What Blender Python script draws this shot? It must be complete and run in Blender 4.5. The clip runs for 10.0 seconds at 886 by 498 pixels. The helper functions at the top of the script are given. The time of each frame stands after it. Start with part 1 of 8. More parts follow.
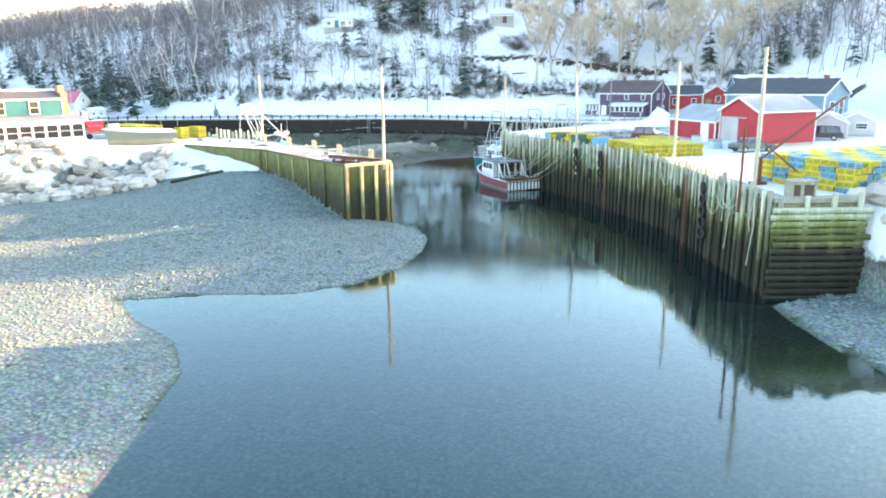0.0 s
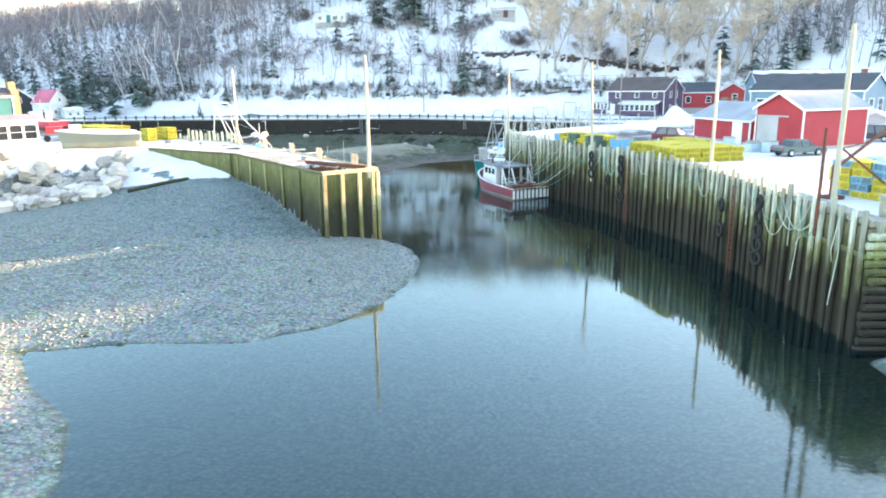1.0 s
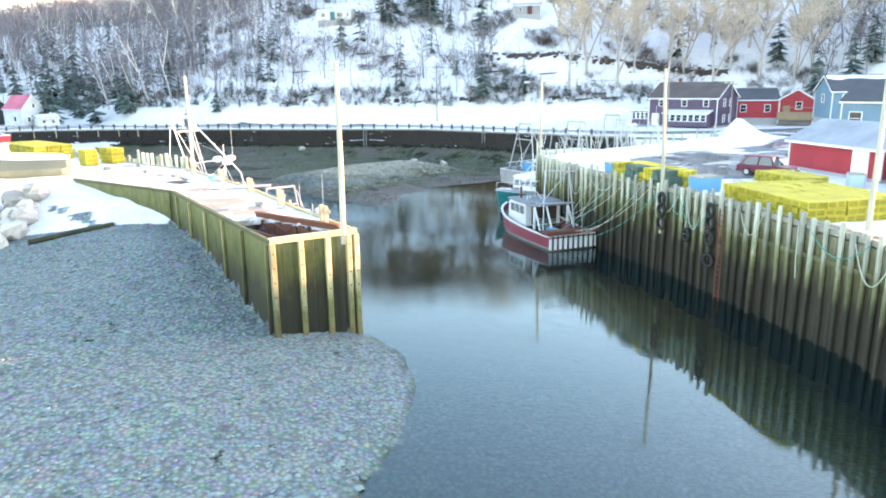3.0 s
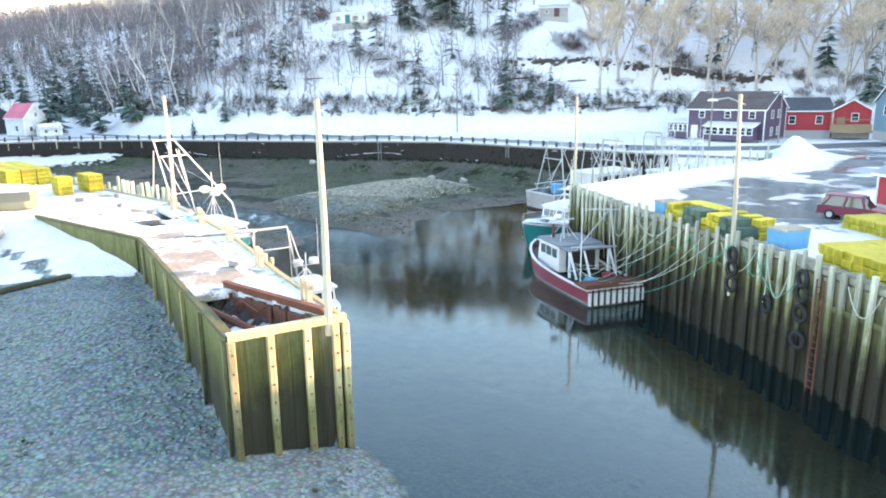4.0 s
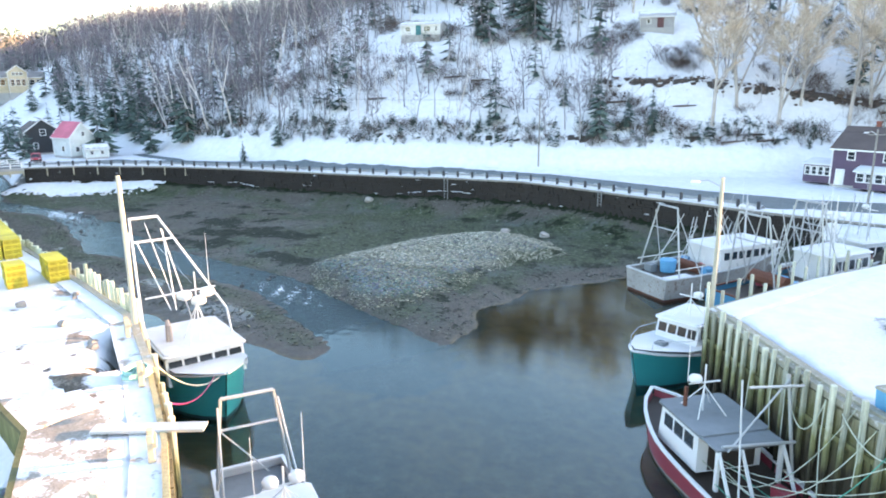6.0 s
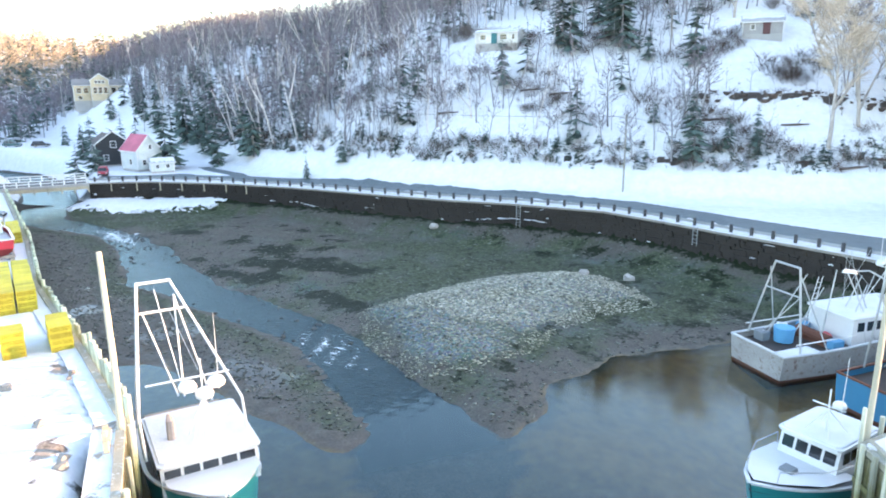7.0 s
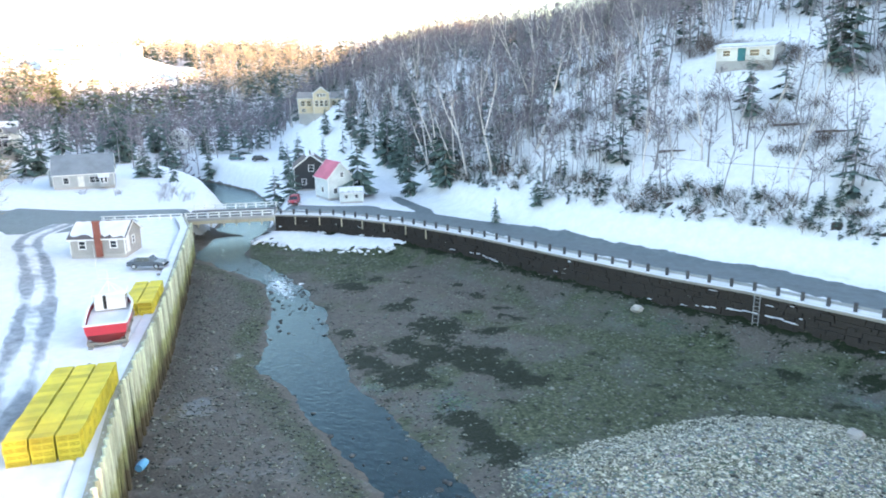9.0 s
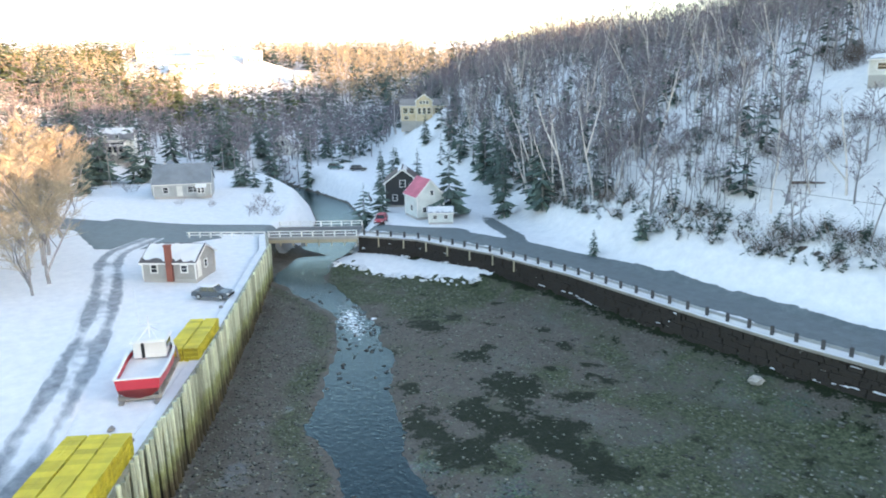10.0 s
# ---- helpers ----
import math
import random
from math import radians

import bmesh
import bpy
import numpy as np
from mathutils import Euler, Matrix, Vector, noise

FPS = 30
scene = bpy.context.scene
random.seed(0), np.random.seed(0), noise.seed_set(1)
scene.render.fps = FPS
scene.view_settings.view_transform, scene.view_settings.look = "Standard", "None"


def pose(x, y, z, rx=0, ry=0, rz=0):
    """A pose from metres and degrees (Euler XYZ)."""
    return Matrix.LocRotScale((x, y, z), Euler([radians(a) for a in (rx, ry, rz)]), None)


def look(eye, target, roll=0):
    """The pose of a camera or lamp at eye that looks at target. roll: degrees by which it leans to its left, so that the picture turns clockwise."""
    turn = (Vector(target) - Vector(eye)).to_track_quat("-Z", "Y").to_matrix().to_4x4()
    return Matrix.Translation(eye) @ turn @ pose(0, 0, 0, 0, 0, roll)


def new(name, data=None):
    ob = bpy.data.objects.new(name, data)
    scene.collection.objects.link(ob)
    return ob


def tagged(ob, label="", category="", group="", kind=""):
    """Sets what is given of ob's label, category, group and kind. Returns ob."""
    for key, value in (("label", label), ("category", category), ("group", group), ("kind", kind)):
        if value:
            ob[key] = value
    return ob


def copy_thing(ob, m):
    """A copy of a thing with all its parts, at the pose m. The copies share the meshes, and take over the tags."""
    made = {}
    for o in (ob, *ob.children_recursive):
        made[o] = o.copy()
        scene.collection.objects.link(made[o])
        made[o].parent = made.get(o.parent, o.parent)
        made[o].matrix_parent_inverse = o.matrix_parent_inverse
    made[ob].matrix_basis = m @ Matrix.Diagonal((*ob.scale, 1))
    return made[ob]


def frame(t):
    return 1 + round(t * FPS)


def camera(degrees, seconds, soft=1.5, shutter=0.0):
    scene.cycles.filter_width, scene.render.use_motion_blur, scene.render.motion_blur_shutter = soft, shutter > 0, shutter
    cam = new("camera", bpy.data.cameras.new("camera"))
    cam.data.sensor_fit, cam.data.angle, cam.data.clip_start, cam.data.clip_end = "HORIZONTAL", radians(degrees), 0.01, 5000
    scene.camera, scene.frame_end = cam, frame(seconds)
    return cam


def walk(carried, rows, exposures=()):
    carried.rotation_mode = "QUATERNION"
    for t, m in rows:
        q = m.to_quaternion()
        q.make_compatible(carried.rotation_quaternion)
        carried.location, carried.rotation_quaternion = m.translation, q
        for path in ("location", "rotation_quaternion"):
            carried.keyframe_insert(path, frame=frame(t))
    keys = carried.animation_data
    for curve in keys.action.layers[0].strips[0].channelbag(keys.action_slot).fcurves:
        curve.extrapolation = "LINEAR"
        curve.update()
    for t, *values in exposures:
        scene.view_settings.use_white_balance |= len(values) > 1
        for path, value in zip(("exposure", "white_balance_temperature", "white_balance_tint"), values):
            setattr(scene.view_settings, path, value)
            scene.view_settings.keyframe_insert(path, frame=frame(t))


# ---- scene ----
cam = camera(65.3, 10.0, 1.9)
PATH = [
    (0, (0.284, 1.2, 13.865), (0.264, 3.144, 13.398), -0.8),
    (0.5, (0.446, 6.428, 13.414), (0.427, 8.373, 12.947), -0.8),
    (1, (0.461, 11.719, 13.259), (0.444, 13.664, 12.792), -0.9),
    (1.5, (0.56, 16.876, 13.33), (0.544, 18.821, 12.864), -0.8),
    (2, (0.624, 21.971, 13.564), (0.609, 23.916, 13.099), -0.8),
    (2.5, (0.66, 27.104, 13.832), (0.626, 29.049, 13.366), -0.8),
    (4, (0.524, 42.261, 15.983), (0.401, 44.202, 15.516), -0.9),
    (4.5, (0.348, 47.529, 17.131), (0.193, 49.467, 16.663), -0.8),
    (5, (0.091, 52.762, 18.006), (-0.115, 54.696, 17.541), -0.5),
    (6.5, (-1.089, 68.108, 21.541), (-1.521, 70.003, 21.07), -0.6),
    (7, (-1.716, 73.295, 22.693), (-2.269, 75.159, 22.224), -0.6),
    (7.5, (-2.306, 78.627, 24.03), (-3.018, 80.436, 23.559), -0.7),
    (8, (-3.119, 83.927, 25.436), (-3.974, 85.671, 24.963), -0.9),
    (8.5, (-4.395, 89.241, 26.655), (-5.388, 90.911, 26.18), -0.9),
    (9, (-5.845, 94.387, 27.842), (-6.97, 95.972, 27.368), -1.0),
    (9.5, (-7.537, 99.447, 28.976), (-8.786, 100.936, 28.504), -1.0),
    (10, (-9.484, 104.507, 30.163), (-10.853, 105.887, 29.692), -1.0),
]
walk(cam, [(t, look(eye, target, roll)) for t, eye, target, roll in PATH],
     [(0.0, 3.12, 6500, 13), (2.5, 3.26, 6800, 18), (4.0, 3.1, 6680, 18), (5.0, 2.8, 6600, 18), (6.5, 2.95, 6450, 18), (8.0, 3.02, 6380, 17), (9.0, 2.88, 6450, 15), (10.0, 2.52, 6700, 14)])

# ---- daylight: low sun over the added eastern ridge, harbour in open shade ----
SUN_EL, SUN_AZ = 8.4, 23.5
world = bpy.data.worlds.new("world")
scene.world = world
world.use_nodes = True
wn = world.node_tree.nodes
sky = wn.new("ShaderNodeTexSky")
sky.sky_type = "NISHITA"
sky.sun_disc = False
sky.sun_elevation = radians(SUN_EL)
sky.sun_rotation = radians(90.0 - SUN_AZ)
sky.air_density, sky.dust_density, sky.ozone_density = 1.0, 1.0, 1.0
wn["Background"].inputs["Strength"].default_value = 0.15
world.node_tree.links.new(sky.outputs[0], wn["Background"].inputs["Color"])

sun_data = bpy.data.lights.new("sun", "SUN")
sun_data.energy, sun_data.angle, sun_data.color = 4.1, radians(0.6), (1.0, 0.61, 0.31)
sun = new("sun", sun_data)
sun_to = Vector((math.cos(radians(SUN_AZ)) * math.cos(radians(SUN_EL)), math.sin(radians(SUN_AZ)) * math.cos(radians(SUN_EL)), math.sin(radians(SUN_EL))))
sun.matrix_world = look(sun_to * 300, (0, 0, 0))

# ---- materials ----
def nodes_of(name):
    m = bpy.data.materials.new(name)
    m.use_nodes = True
    nt = m.node_tree
    return m, nt, nt.nodes, nt.links, nt.nodes["Principled BSDF"]


def noise_node(nt, scale, detail=4.0, rough=0.6, coords=None, stretch=None):
    n = nt.nodes.new("ShaderNodeTexNoise")
    n.inputs["Scale"].default_value = scale
    n.inputs["Detail"].default_value = detail
    n.inputs["Roughness"].default_value = rough
    if coords is None:
        coords = nt.nodes.new("ShaderNodeNewGeometry").outputs["Position"]
    if stretch:
        mp = nt.nodes.new("ShaderNodeMapping")
        mp.inputs["Scale"].default_value = stretch
        nt.links.new(coords, mp.inputs["Vector"])
        coords = mp.outputs["Vector"]
    nt.links.new(coords, n.inputs["Vector"])
    return n.outputs["Fac"]


def ramp(nt, fac, stops):
    r = nt.nodes.new("ShaderNodeValToRGB")
    el = r.color_ramp.elements
    while len(el) < len(stops):
        el.new(0.5)
    for e, (p, c) in zip(el, stops):
        e.position, e.color = p, (*c, 1.0)
    nt.links.new(fac, r.inputs["Fac"])
    return r.outputs["Color"]


def mixc(nt, fac, a, b, mode="MIX"):
    n = nt.nodes.new("ShaderNodeMix")
    n.data_type, n.blend_type = "RGBA", mode
    for sock, v in ((n.inputs["Factor"], fac), (n.inputs[6], a), (n.inputs[7], b)):
        if isinstance(v, (int, float)):
            sock.default_value = v
        elif isinstance(v, tuple):
            sock.default_value = (*v, 1.0)
        else:
            nt.links.new(v, sock)
    return n.outputs[2]


def math_node(nt, op, a, b=0.0, c=None):
    n = nt.nodes.new("ShaderNodeMath")
    n.operation = op
    for sock, v in zip(n.inputs, (a, b, c)):
        if v is None:
            continue
        if isinstance(v, (int, float)):
            sock.default_value = v
        else:
            nt.links.new(v, sock)
    return n.outputs[0]


def bump(nt, height, strength=0.4, dist=0.02):
    n = nt.nodes.new("ShaderNodeBump")
    n.inputs["Strength"].default_value = strength
    n.inputs["Distance"].default_value = dist
    nt.links.new(height, n.inputs["Height"])
    return n.outputs["Normal"]


def paint(name, c, rough=0.55, vary=0.25, scale=1.2, wear=None, metal=0.0, relief=0.15, grain=None, spread=0.0):
    """Two-scale varied surface: broad stains, fine grain, optional worn colour showing through, and a shift from object to object."""
    m, nt, n, l, b = nodes_of(name)
    broad = noise_node(nt, scale * 0.35, 3.0)
    fine = noise_node(nt, scale * 14.0, 5.0, 0.7, stretch=grain)
    dark = tuple(x * (1 - vary) for x in c)
    light = tuple(min(1.0, x * (1 + vary * 0.7)) for x in c)
    col = ramp(nt, broad, [(0.3, dark), (0.7, light)])
    col = mixc(nt, 0.35 * vary / 0.25, col, ramp(nt, fine, [(0.25, tuple(x * 0.45 for x in c)), (0.75, light)]))
    if wear:
        w = noise_node(nt, scale * 3.2, 6.0, 0.75)
        k = ramp(nt, w, [(0.56, (0, 0, 0)), (0.66, (1, 1, 1))])
        col = mixc(nt, k, col, wear)
    if spread:
        oi = n.new("ShaderNodeObjectInfo")
        k = math_node(nt, "MULTIPLY_ADD", oi.outputs["Random"], 2 * spread, 1 - spread)
        hs = n.new("ShaderNodeHueSaturation")
        l.new(k, hs.inputs["Value"])
        l.new(col, hs.inputs["Color"])
        col = hs.outputs["Color"]
    l.new(col, b.inputs["Base Color"])
    b.inputs["Roughness"].default_value = rough
    b.inputs["Metallic"].default_value = metal
    l.new(bump(nt, fine, relief, 0.01), b.inputs["Normal"])
    return m


def clapboard(name, c, pitch=0.14):
    """Painted lap siding."""
    m, nt, n, l, b = nodes_of(name)
    pos = n.new("ShaderNodeNewGeometry").outputs["Position"]
    sep = n.new("ShaderNodeSeparateXYZ")
    l.new(pos, sep.inputs[0])
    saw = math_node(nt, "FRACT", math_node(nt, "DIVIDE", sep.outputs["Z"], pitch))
    broad = noise_node(nt, 0.5, 4.0)
    fine = noise_node(nt, 9.0, 4.0)
    col = ramp(nt, broad, [(0.3, tuple(x * 0.8 for x in c)), (0.7, tuple(min(1, x * 1.12) for x in c))])
    col = mixc(nt, 0.2, col, ramp(nt, fine, [(0.3, tuple(x * 0.55 for x in c)), (0.7, c)]))
    # shadow line of each lap, darkened into the colour
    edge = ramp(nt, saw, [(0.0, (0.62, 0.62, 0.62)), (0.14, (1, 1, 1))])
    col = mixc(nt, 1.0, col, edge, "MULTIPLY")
    l.new(col, b.inputs["Base Color"])
    b.inputs["Roughness"].default_value = 0.6
    l.new(bump(nt, saw, 0.5, 0.02), b.inputs["Normal"])
    return m


def quay_wood(name, top, low, z_weed=2.6, z_top=6.0, algae=(0.15, 0.165, 0.06)):
    """Weathered quay timber: grey-tan above, green algae lower, black-brown weed below the tide mark."""
    m, nt, n, l, b = nodes_of(name)
    pos = n.new("ShaderNodeNewGeometry").outputs["Position"]
    sep = n.new("ShaderNodeSeparateXYZ")
    l.new(pos, sep.inputs[0])
    w1 = noise_node(nt, 0.7, 4.0, 0.65)
    w2 = noise_node(nt, 3.0, 5.0, 0.7, stretch=(1.0, 1.0, 0.16))
    z = math_node(nt, "ADD", sep.outputs["Z"], math_node(nt, "MULTIPLY_ADD", w1, 3.0, -1.5))
    z = math_node(nt, "ADD", z, math_node(nt, "MULTIPLY_ADD", w2, 2.0, -1.0))
    f = math_node(nt, "DIVIDE", z, 8.0)
    col = ramp(nt, f, [(0.0, tuple(0.75 * x for x in low)), (z_weed / 8 - 0.06, low), (z_weed / 8 + 0.16, algae), (z_top / 8 - 0.07, top), (1.0, tuple(min(1, x * 1.2) for x in top))])
    grain = noise_node(nt, 9.0, 5.0, 0.7, stretch=(1.0, 1.0, 0.08))
    col = mixc(nt, 0.75, col, ramp(nt, grain, [(0.3, (0.35, 0.34, 0.33)), (0.7, (1.1, 1.1, 1.1))]), "MULTIPLY")
    oi = n.new("ShaderNodeObjectInfo")
    hs = n.new("ShaderNodeHueSaturation")
    l.new(math_node(nt, "MULTIPLY_ADD", oi.outputs["Random"], 0.8, 0.6), hs.inputs["Value"])
    l.new(col, hs.inputs["Color"])
    l.new(hs.outputs["Color"], b.inputs["Base Color"])
    b.inputs["Roughness"].default_value = 0.75
    l.new(bump(nt, grain, 0.5, 0.03), b.inputs["Normal"])
    return m


def snow_material():
    m, nt, n, l, b = nodes_of("snow")
    a = noise_node(nt, 0.6, 5.0)
    f = noise_node(nt, 7.0, 4.0)
    l.new(ramp(nt, a, [(0.3, (0.63, 0.645, 0.665)), (0.7, (0.75, 0.755, 0.76))]), b.inputs["Base Color"])
    b.inputs["Roughness"].default_value = 0.7
    b.inputs["Specular IOR Level"].default_value = 0.2
    l.new(bump(nt, math_node(nt, "ADD", a, math_node(nt, "MULTIPLY", f, 0.15)), 0.5, 0.25), b.inputs["Normal"])
    return m


def mask(nt, name):
    a = nt.nodes.new("ShaderNodeAttribute")
    a.attribute_name = name
    return a.outputs["Fac"]


def soft_mask(nt, name, wobble, width=0.12, amount=0.5):
    """A mask whose edge is broken up by noise."""
    v = math_node(nt, "ADD", mask(nt, name), math_node(nt, "MULTIPLY_ADD", wobble, amount, -amount / 2))
    r = nt.nodes.new("ShaderNodeMapRange")
    r.inputs["From Min"].default_value, r.inputs["From Max"].default_value = 0.5 - width, 0.5 + width
    nt.links.new(v, r.inputs["Value"])
    return r.outputs["Result"]


def ground_material():
    """Stony harbour bed, mud, weed, asphalt, leaf litter and snow, each where its mask says."""
    m, nt, n, l, b = nodes_of("ground")
    broad, mid, fine = noise_node(nt, 0.12, 5.0), noise_node(nt, 0.9, 5.0, 0.65), noise_node(nt, 6.0, 5.0, 0.7)
    vor = n.new("ShaderNodeTexVoronoi")
    vor.inputs["Scale"].default_value = 4.5
    pos = n.new("ShaderNodeNewGeometry").outputs["Position"]
    l.new(pos, vor.inputs["Vector"])
    stone = mixc(nt, 0.3, ramp(nt, mid, [(0.3, (0.165, 0.21, 0.205)), (0.7, (0.36, 0.42, 0.405))]), vor.outputs["Color"], "SOFT_LIGHT")
    gaps = ramp(nt, vor.outputs["Distance"], [(0.05, (1, 1, 1)), (0.75, (0.3, 0.3, 0.3))])
    stone = mixc(nt, 0.8, stone, gaps, "MULTIPLY")
    mud = ramp(nt, mid, [(0.3, (0.056, 0.050, 0.042)), (0.72, (0.172, 0.146, 0.126))])
    mud = mixc(nt, 0.5, mud, ramp(nt, fine, [(0.35, (0.035, 0.034, 0.027)), (0.7, (0.185, 0.17, 0.135))]))
    weed = ramp(nt, fine, [(0.3, (0.005, 0.008, 0.004)), (0.8, (0.026, 0.034, 0.013))])
    silt = ramp(nt, mid, [(0.3, (0.36, 0.22, 0.035)), (0.7, (0.62, 0.41, 0.08))])
    mossy = mixc(nt, 1.0, stone, (0.33, 0.38, 0.26), "MULTIPLY")
    stone = mixc(nt, soft_mask(nt, "moss", mid, 0.3, 1.2), stone, mossy)
    col = mixc(nt, soft_mask(nt, "stone", mid, 0.25, 0.9), mud, stone)
    blades = noise_node(nt, 2.6, 6.0, 0.75)
    film = mixc(nt, 1.0, ramp(nt, blades, [(0.36, (0.014, 0.021, 0.010)), (0.5, (0.058, 0.072, 0.038)), (0.68, (0.15, 0.165, 0.10))]), (1, 1, 1), "MULTIPLY")
    col = mixc(nt, soft_mask(nt, "algae", math_node(nt, "MULTIPLY_ADD", mid, 0.5, math_node(nt, "MULTIPLY", blades, 0.5)), 0.12, 0.8), col, film)
    col = mixc(nt, soft_mask(nt, "weed", math_node(nt, "MULTIPLY_ADD", mid, 0.35, math_node(nt, "MULTIPLY_ADD", blades, 0.45, math_node(nt, "MULTIPLY", noise_node(nt, 0.45, 4.0, 0.6), 0.2))), 0.07, 2.6), col, weed)
    col = mixc(nt, mask(nt, "silt"), col, silt)
    asphalt = ramp(nt, mid, [(0.3, (0.085, 0.11, 0.115)), (0.7, (0.18, 0.22, 0.228))])
    asphalt = mixc(nt, 0.4, asphalt, ramp(nt, fine, [(0.3, (0.055, 0.062, 0.065)), (0.7, (0.215, 0.238, 0.245))]))
    col = mixc(nt, soft_mask(nt, "road", mid, 0.1, 0.35), col, asphalt)
    litter = ramp(nt, fine, [(0.3, (0.035, 0.029, 0.026)), (0.7, (0.11, 0.09, 0.078))])
    col = mixc(nt, soft_mask(nt, "litter", mid, 0.1, 1.1), col, litter)
    slab = ramp(nt, mid, [(0.3, (0.20, 0.175, 0.145)), (0.7, (0.42, 0.38, 0.32))])
    slab = mixc(nt, 0.4, slab, ramp(nt, fine, [(0.3, (0.14, 0.11, 0.09)), (0.7, (0.46, 0.41, 0.36))]))
    col = mixc(nt, soft_mask(nt, "deck", math_node(nt, "MULTIPLY_ADD", mid, 0.5, math_node(nt, "MULTIPLY", fine, 0.5)), 0.12, 1.1), col, slab)
    snow = ramp(nt, mid, [(0.3, (0.66, 0.67, 0.685)), (0.7, (0.785, 0.785, 0.785))])
    ks = soft_mask(nt, "snow", math_node(nt, "MULTIPLY_ADD", mid, 0.7, math_node(nt, "MULTIPLY", fine, 0.3)), 0.06, 0.8)
    slush = ramp(nt, mid, [(0.3, (0.17, 0.185, 0.20)), (0.7, (0.40, 0.42, 0.44))])
    snow = mixc(nt, soft_mask(nt, "slush", math_node(nt, "MULTIPLY_ADD", mid, 0.6, math_node(nt, "MULTIPLY", fine, 0.4)), 0.22, 1.0), snow, slush)
    col = mixc(nt, ks, col, snow)
    l.new(col, b.inputs["Base Color"])
    b.inputs["Specular IOR Level"].default_value = 0.2
    wet = math_node(nt, "MAXIMUM", mask(nt, "wet"), 0.0)
    dry = ramp(nt, mid, [(0.3, (0.75, 0.75, 0.75)), (0.7, (0.95, 0.95, 0.95))])
    pool = soft_mask(nt, "puddle", mid, 0.2, 0.8)
    l.new(mixc(nt, pool, mixc(nt, wet, dry, (0.3, 0.3, 0.3)), (0.07, 0.07, 0.07)), b.inputs["Roughness"])
    h = math_node(nt, "ADD", mid, math_node(nt, "MULTIPLY", fine, 0.4))
    h = math_node(nt, "ADD", h, math_node(nt, "MULTIPLY", vor.outputs["Distance"], math_node(nt, "MULTIPLY", mask(nt, "stone"), -0.8)))
    h = math_node(nt, "MULTIPLY", h, math_node(nt, "MULTIPLY_ADD", pool, -0.9, 1.0))
    l.new(bump(nt, h, 0.55, 0.12), b.inputs["Normal"])
    return m


def water_material(name, tint, ripple, strength, foam=False, rough=0.03, ior=1.85):
    """Clear water over a dark bed: mirror gloss by Fresnel over a tinted see-through body."""
    m = bpy.data.materials.new(name)
    m.use_nodes = True
    nt = m.node_tree
    n, l = nt.nodes, nt.links
    n.remove(n["Principled BSDF"])
    out = n["Material Output"]
    body = n.new("ShaderNodeBsdfTransparent")
    body.inputs["Color"].default_value = (*tint, 1)
    gl = n.new("ShaderNodeBsdfGlossy")
    gl.inputs["Roughness"].default_value = rough
    fr = n.new("ShaderNodeFresnel")
    fr.inputs["IOR"].default_value = ior
    big = noise_node(nt, 0.06, 2.0)
    patch = ramp(nt, big, [(0.38, (0.18, 0.18, 0.18)), (0.62, (1, 1, 1))])
    h = noise_node(nt, ripple, 3.0, 0.55, stretch=(1.0, 1.7, 1.0))
    h = math_node(nt, "MULTIPLY", h, patch) if not foam else h
    nb = bump(nt, h, strength, 0.05)
    l.new(nb, gl.inputs["Normal"])
    l.new(nb, fr.inputs["Normal"])
    gl.inputs["Color"].default_value = (0.80, 0.96, 0.99, 1)
    murk = n.new("ShaderNodeBsdfDiffuse")
    murk.inputs["Color"].default_value = (0.010, 0.050, 0.058, 1)
    turbid = n.new("ShaderNodeMixShader")
    turbid.inputs[0].default_value = 0.2
    l.new(body.outputs[0], turbid.inputs[1])
    l.new(murk.outputs[0], turbid.inputs[2])
    mix = n.new("ShaderNodeMixShader")
    l.new(fr.outputs[0], mix.inputs[0])
    l.new(turbid.outputs[0], mix.inputs[1])
    l.new(gl.outputs[0], mix.inputs[2])
    last = mix.outputs[0]
    if foam:
        d = n.new("ShaderNodeBsdfDiffuse")
        d.inputs["Color"].default_value = (0.8, 0.84, 0.86, 1)
        f = noise_node(nt, 3.4, 6.0, 0.8, stretch=(0.55, 1.0, 1.0))
        k = soft_mask(nt, "foam", f, 0.05, 1.7)
        mx = n.new("ShaderNodeMixShader")
        l.new(k, mx.inputs[0])
        l.new(last, mx.inputs[1])
        l.new(d.outputs[0], mx.inputs[2])
        last = mx.outputs[0]
    l.new(last, out.inputs["Surface"])
    return m


def glass_material():
    m, nt, n, l, b = nodes_of("window_glass")
    b.inputs["Base Color"].default_value = (0.03, 0.035, 0.04, 1)
    b.inputs["Roughness"].default_value = 0.06
    b.inputs["Specular IOR Level"].default_value = 0.8
    return m


def bark_material(name, c1, c2, spread=0.35):
    m, nt, n, l, b = nodes_of(name)
    f = noise_node(nt, 3.0, 5.0, 0.7, stretch=(1, 1, 0.3))
    col = ramp(nt, f, [(0.3, c1), (0.7, c2)])
    g = n.new("ShaderNodeNewGeometry")
    hs = n.new("ShaderNodeHueSaturation")
    l.new(math_node(nt, "MULTIPLY_ADD", g.outputs["Random Per Island"], 2 * spread, 1 - spread), hs.inputs["Value"])
    l.new(col, hs.inputs["Color"])
    l.new(hs.outputs["Color"], b.inputs["Base Color"])
    b.inputs["Roughness"].default_value = 0.9
    return m


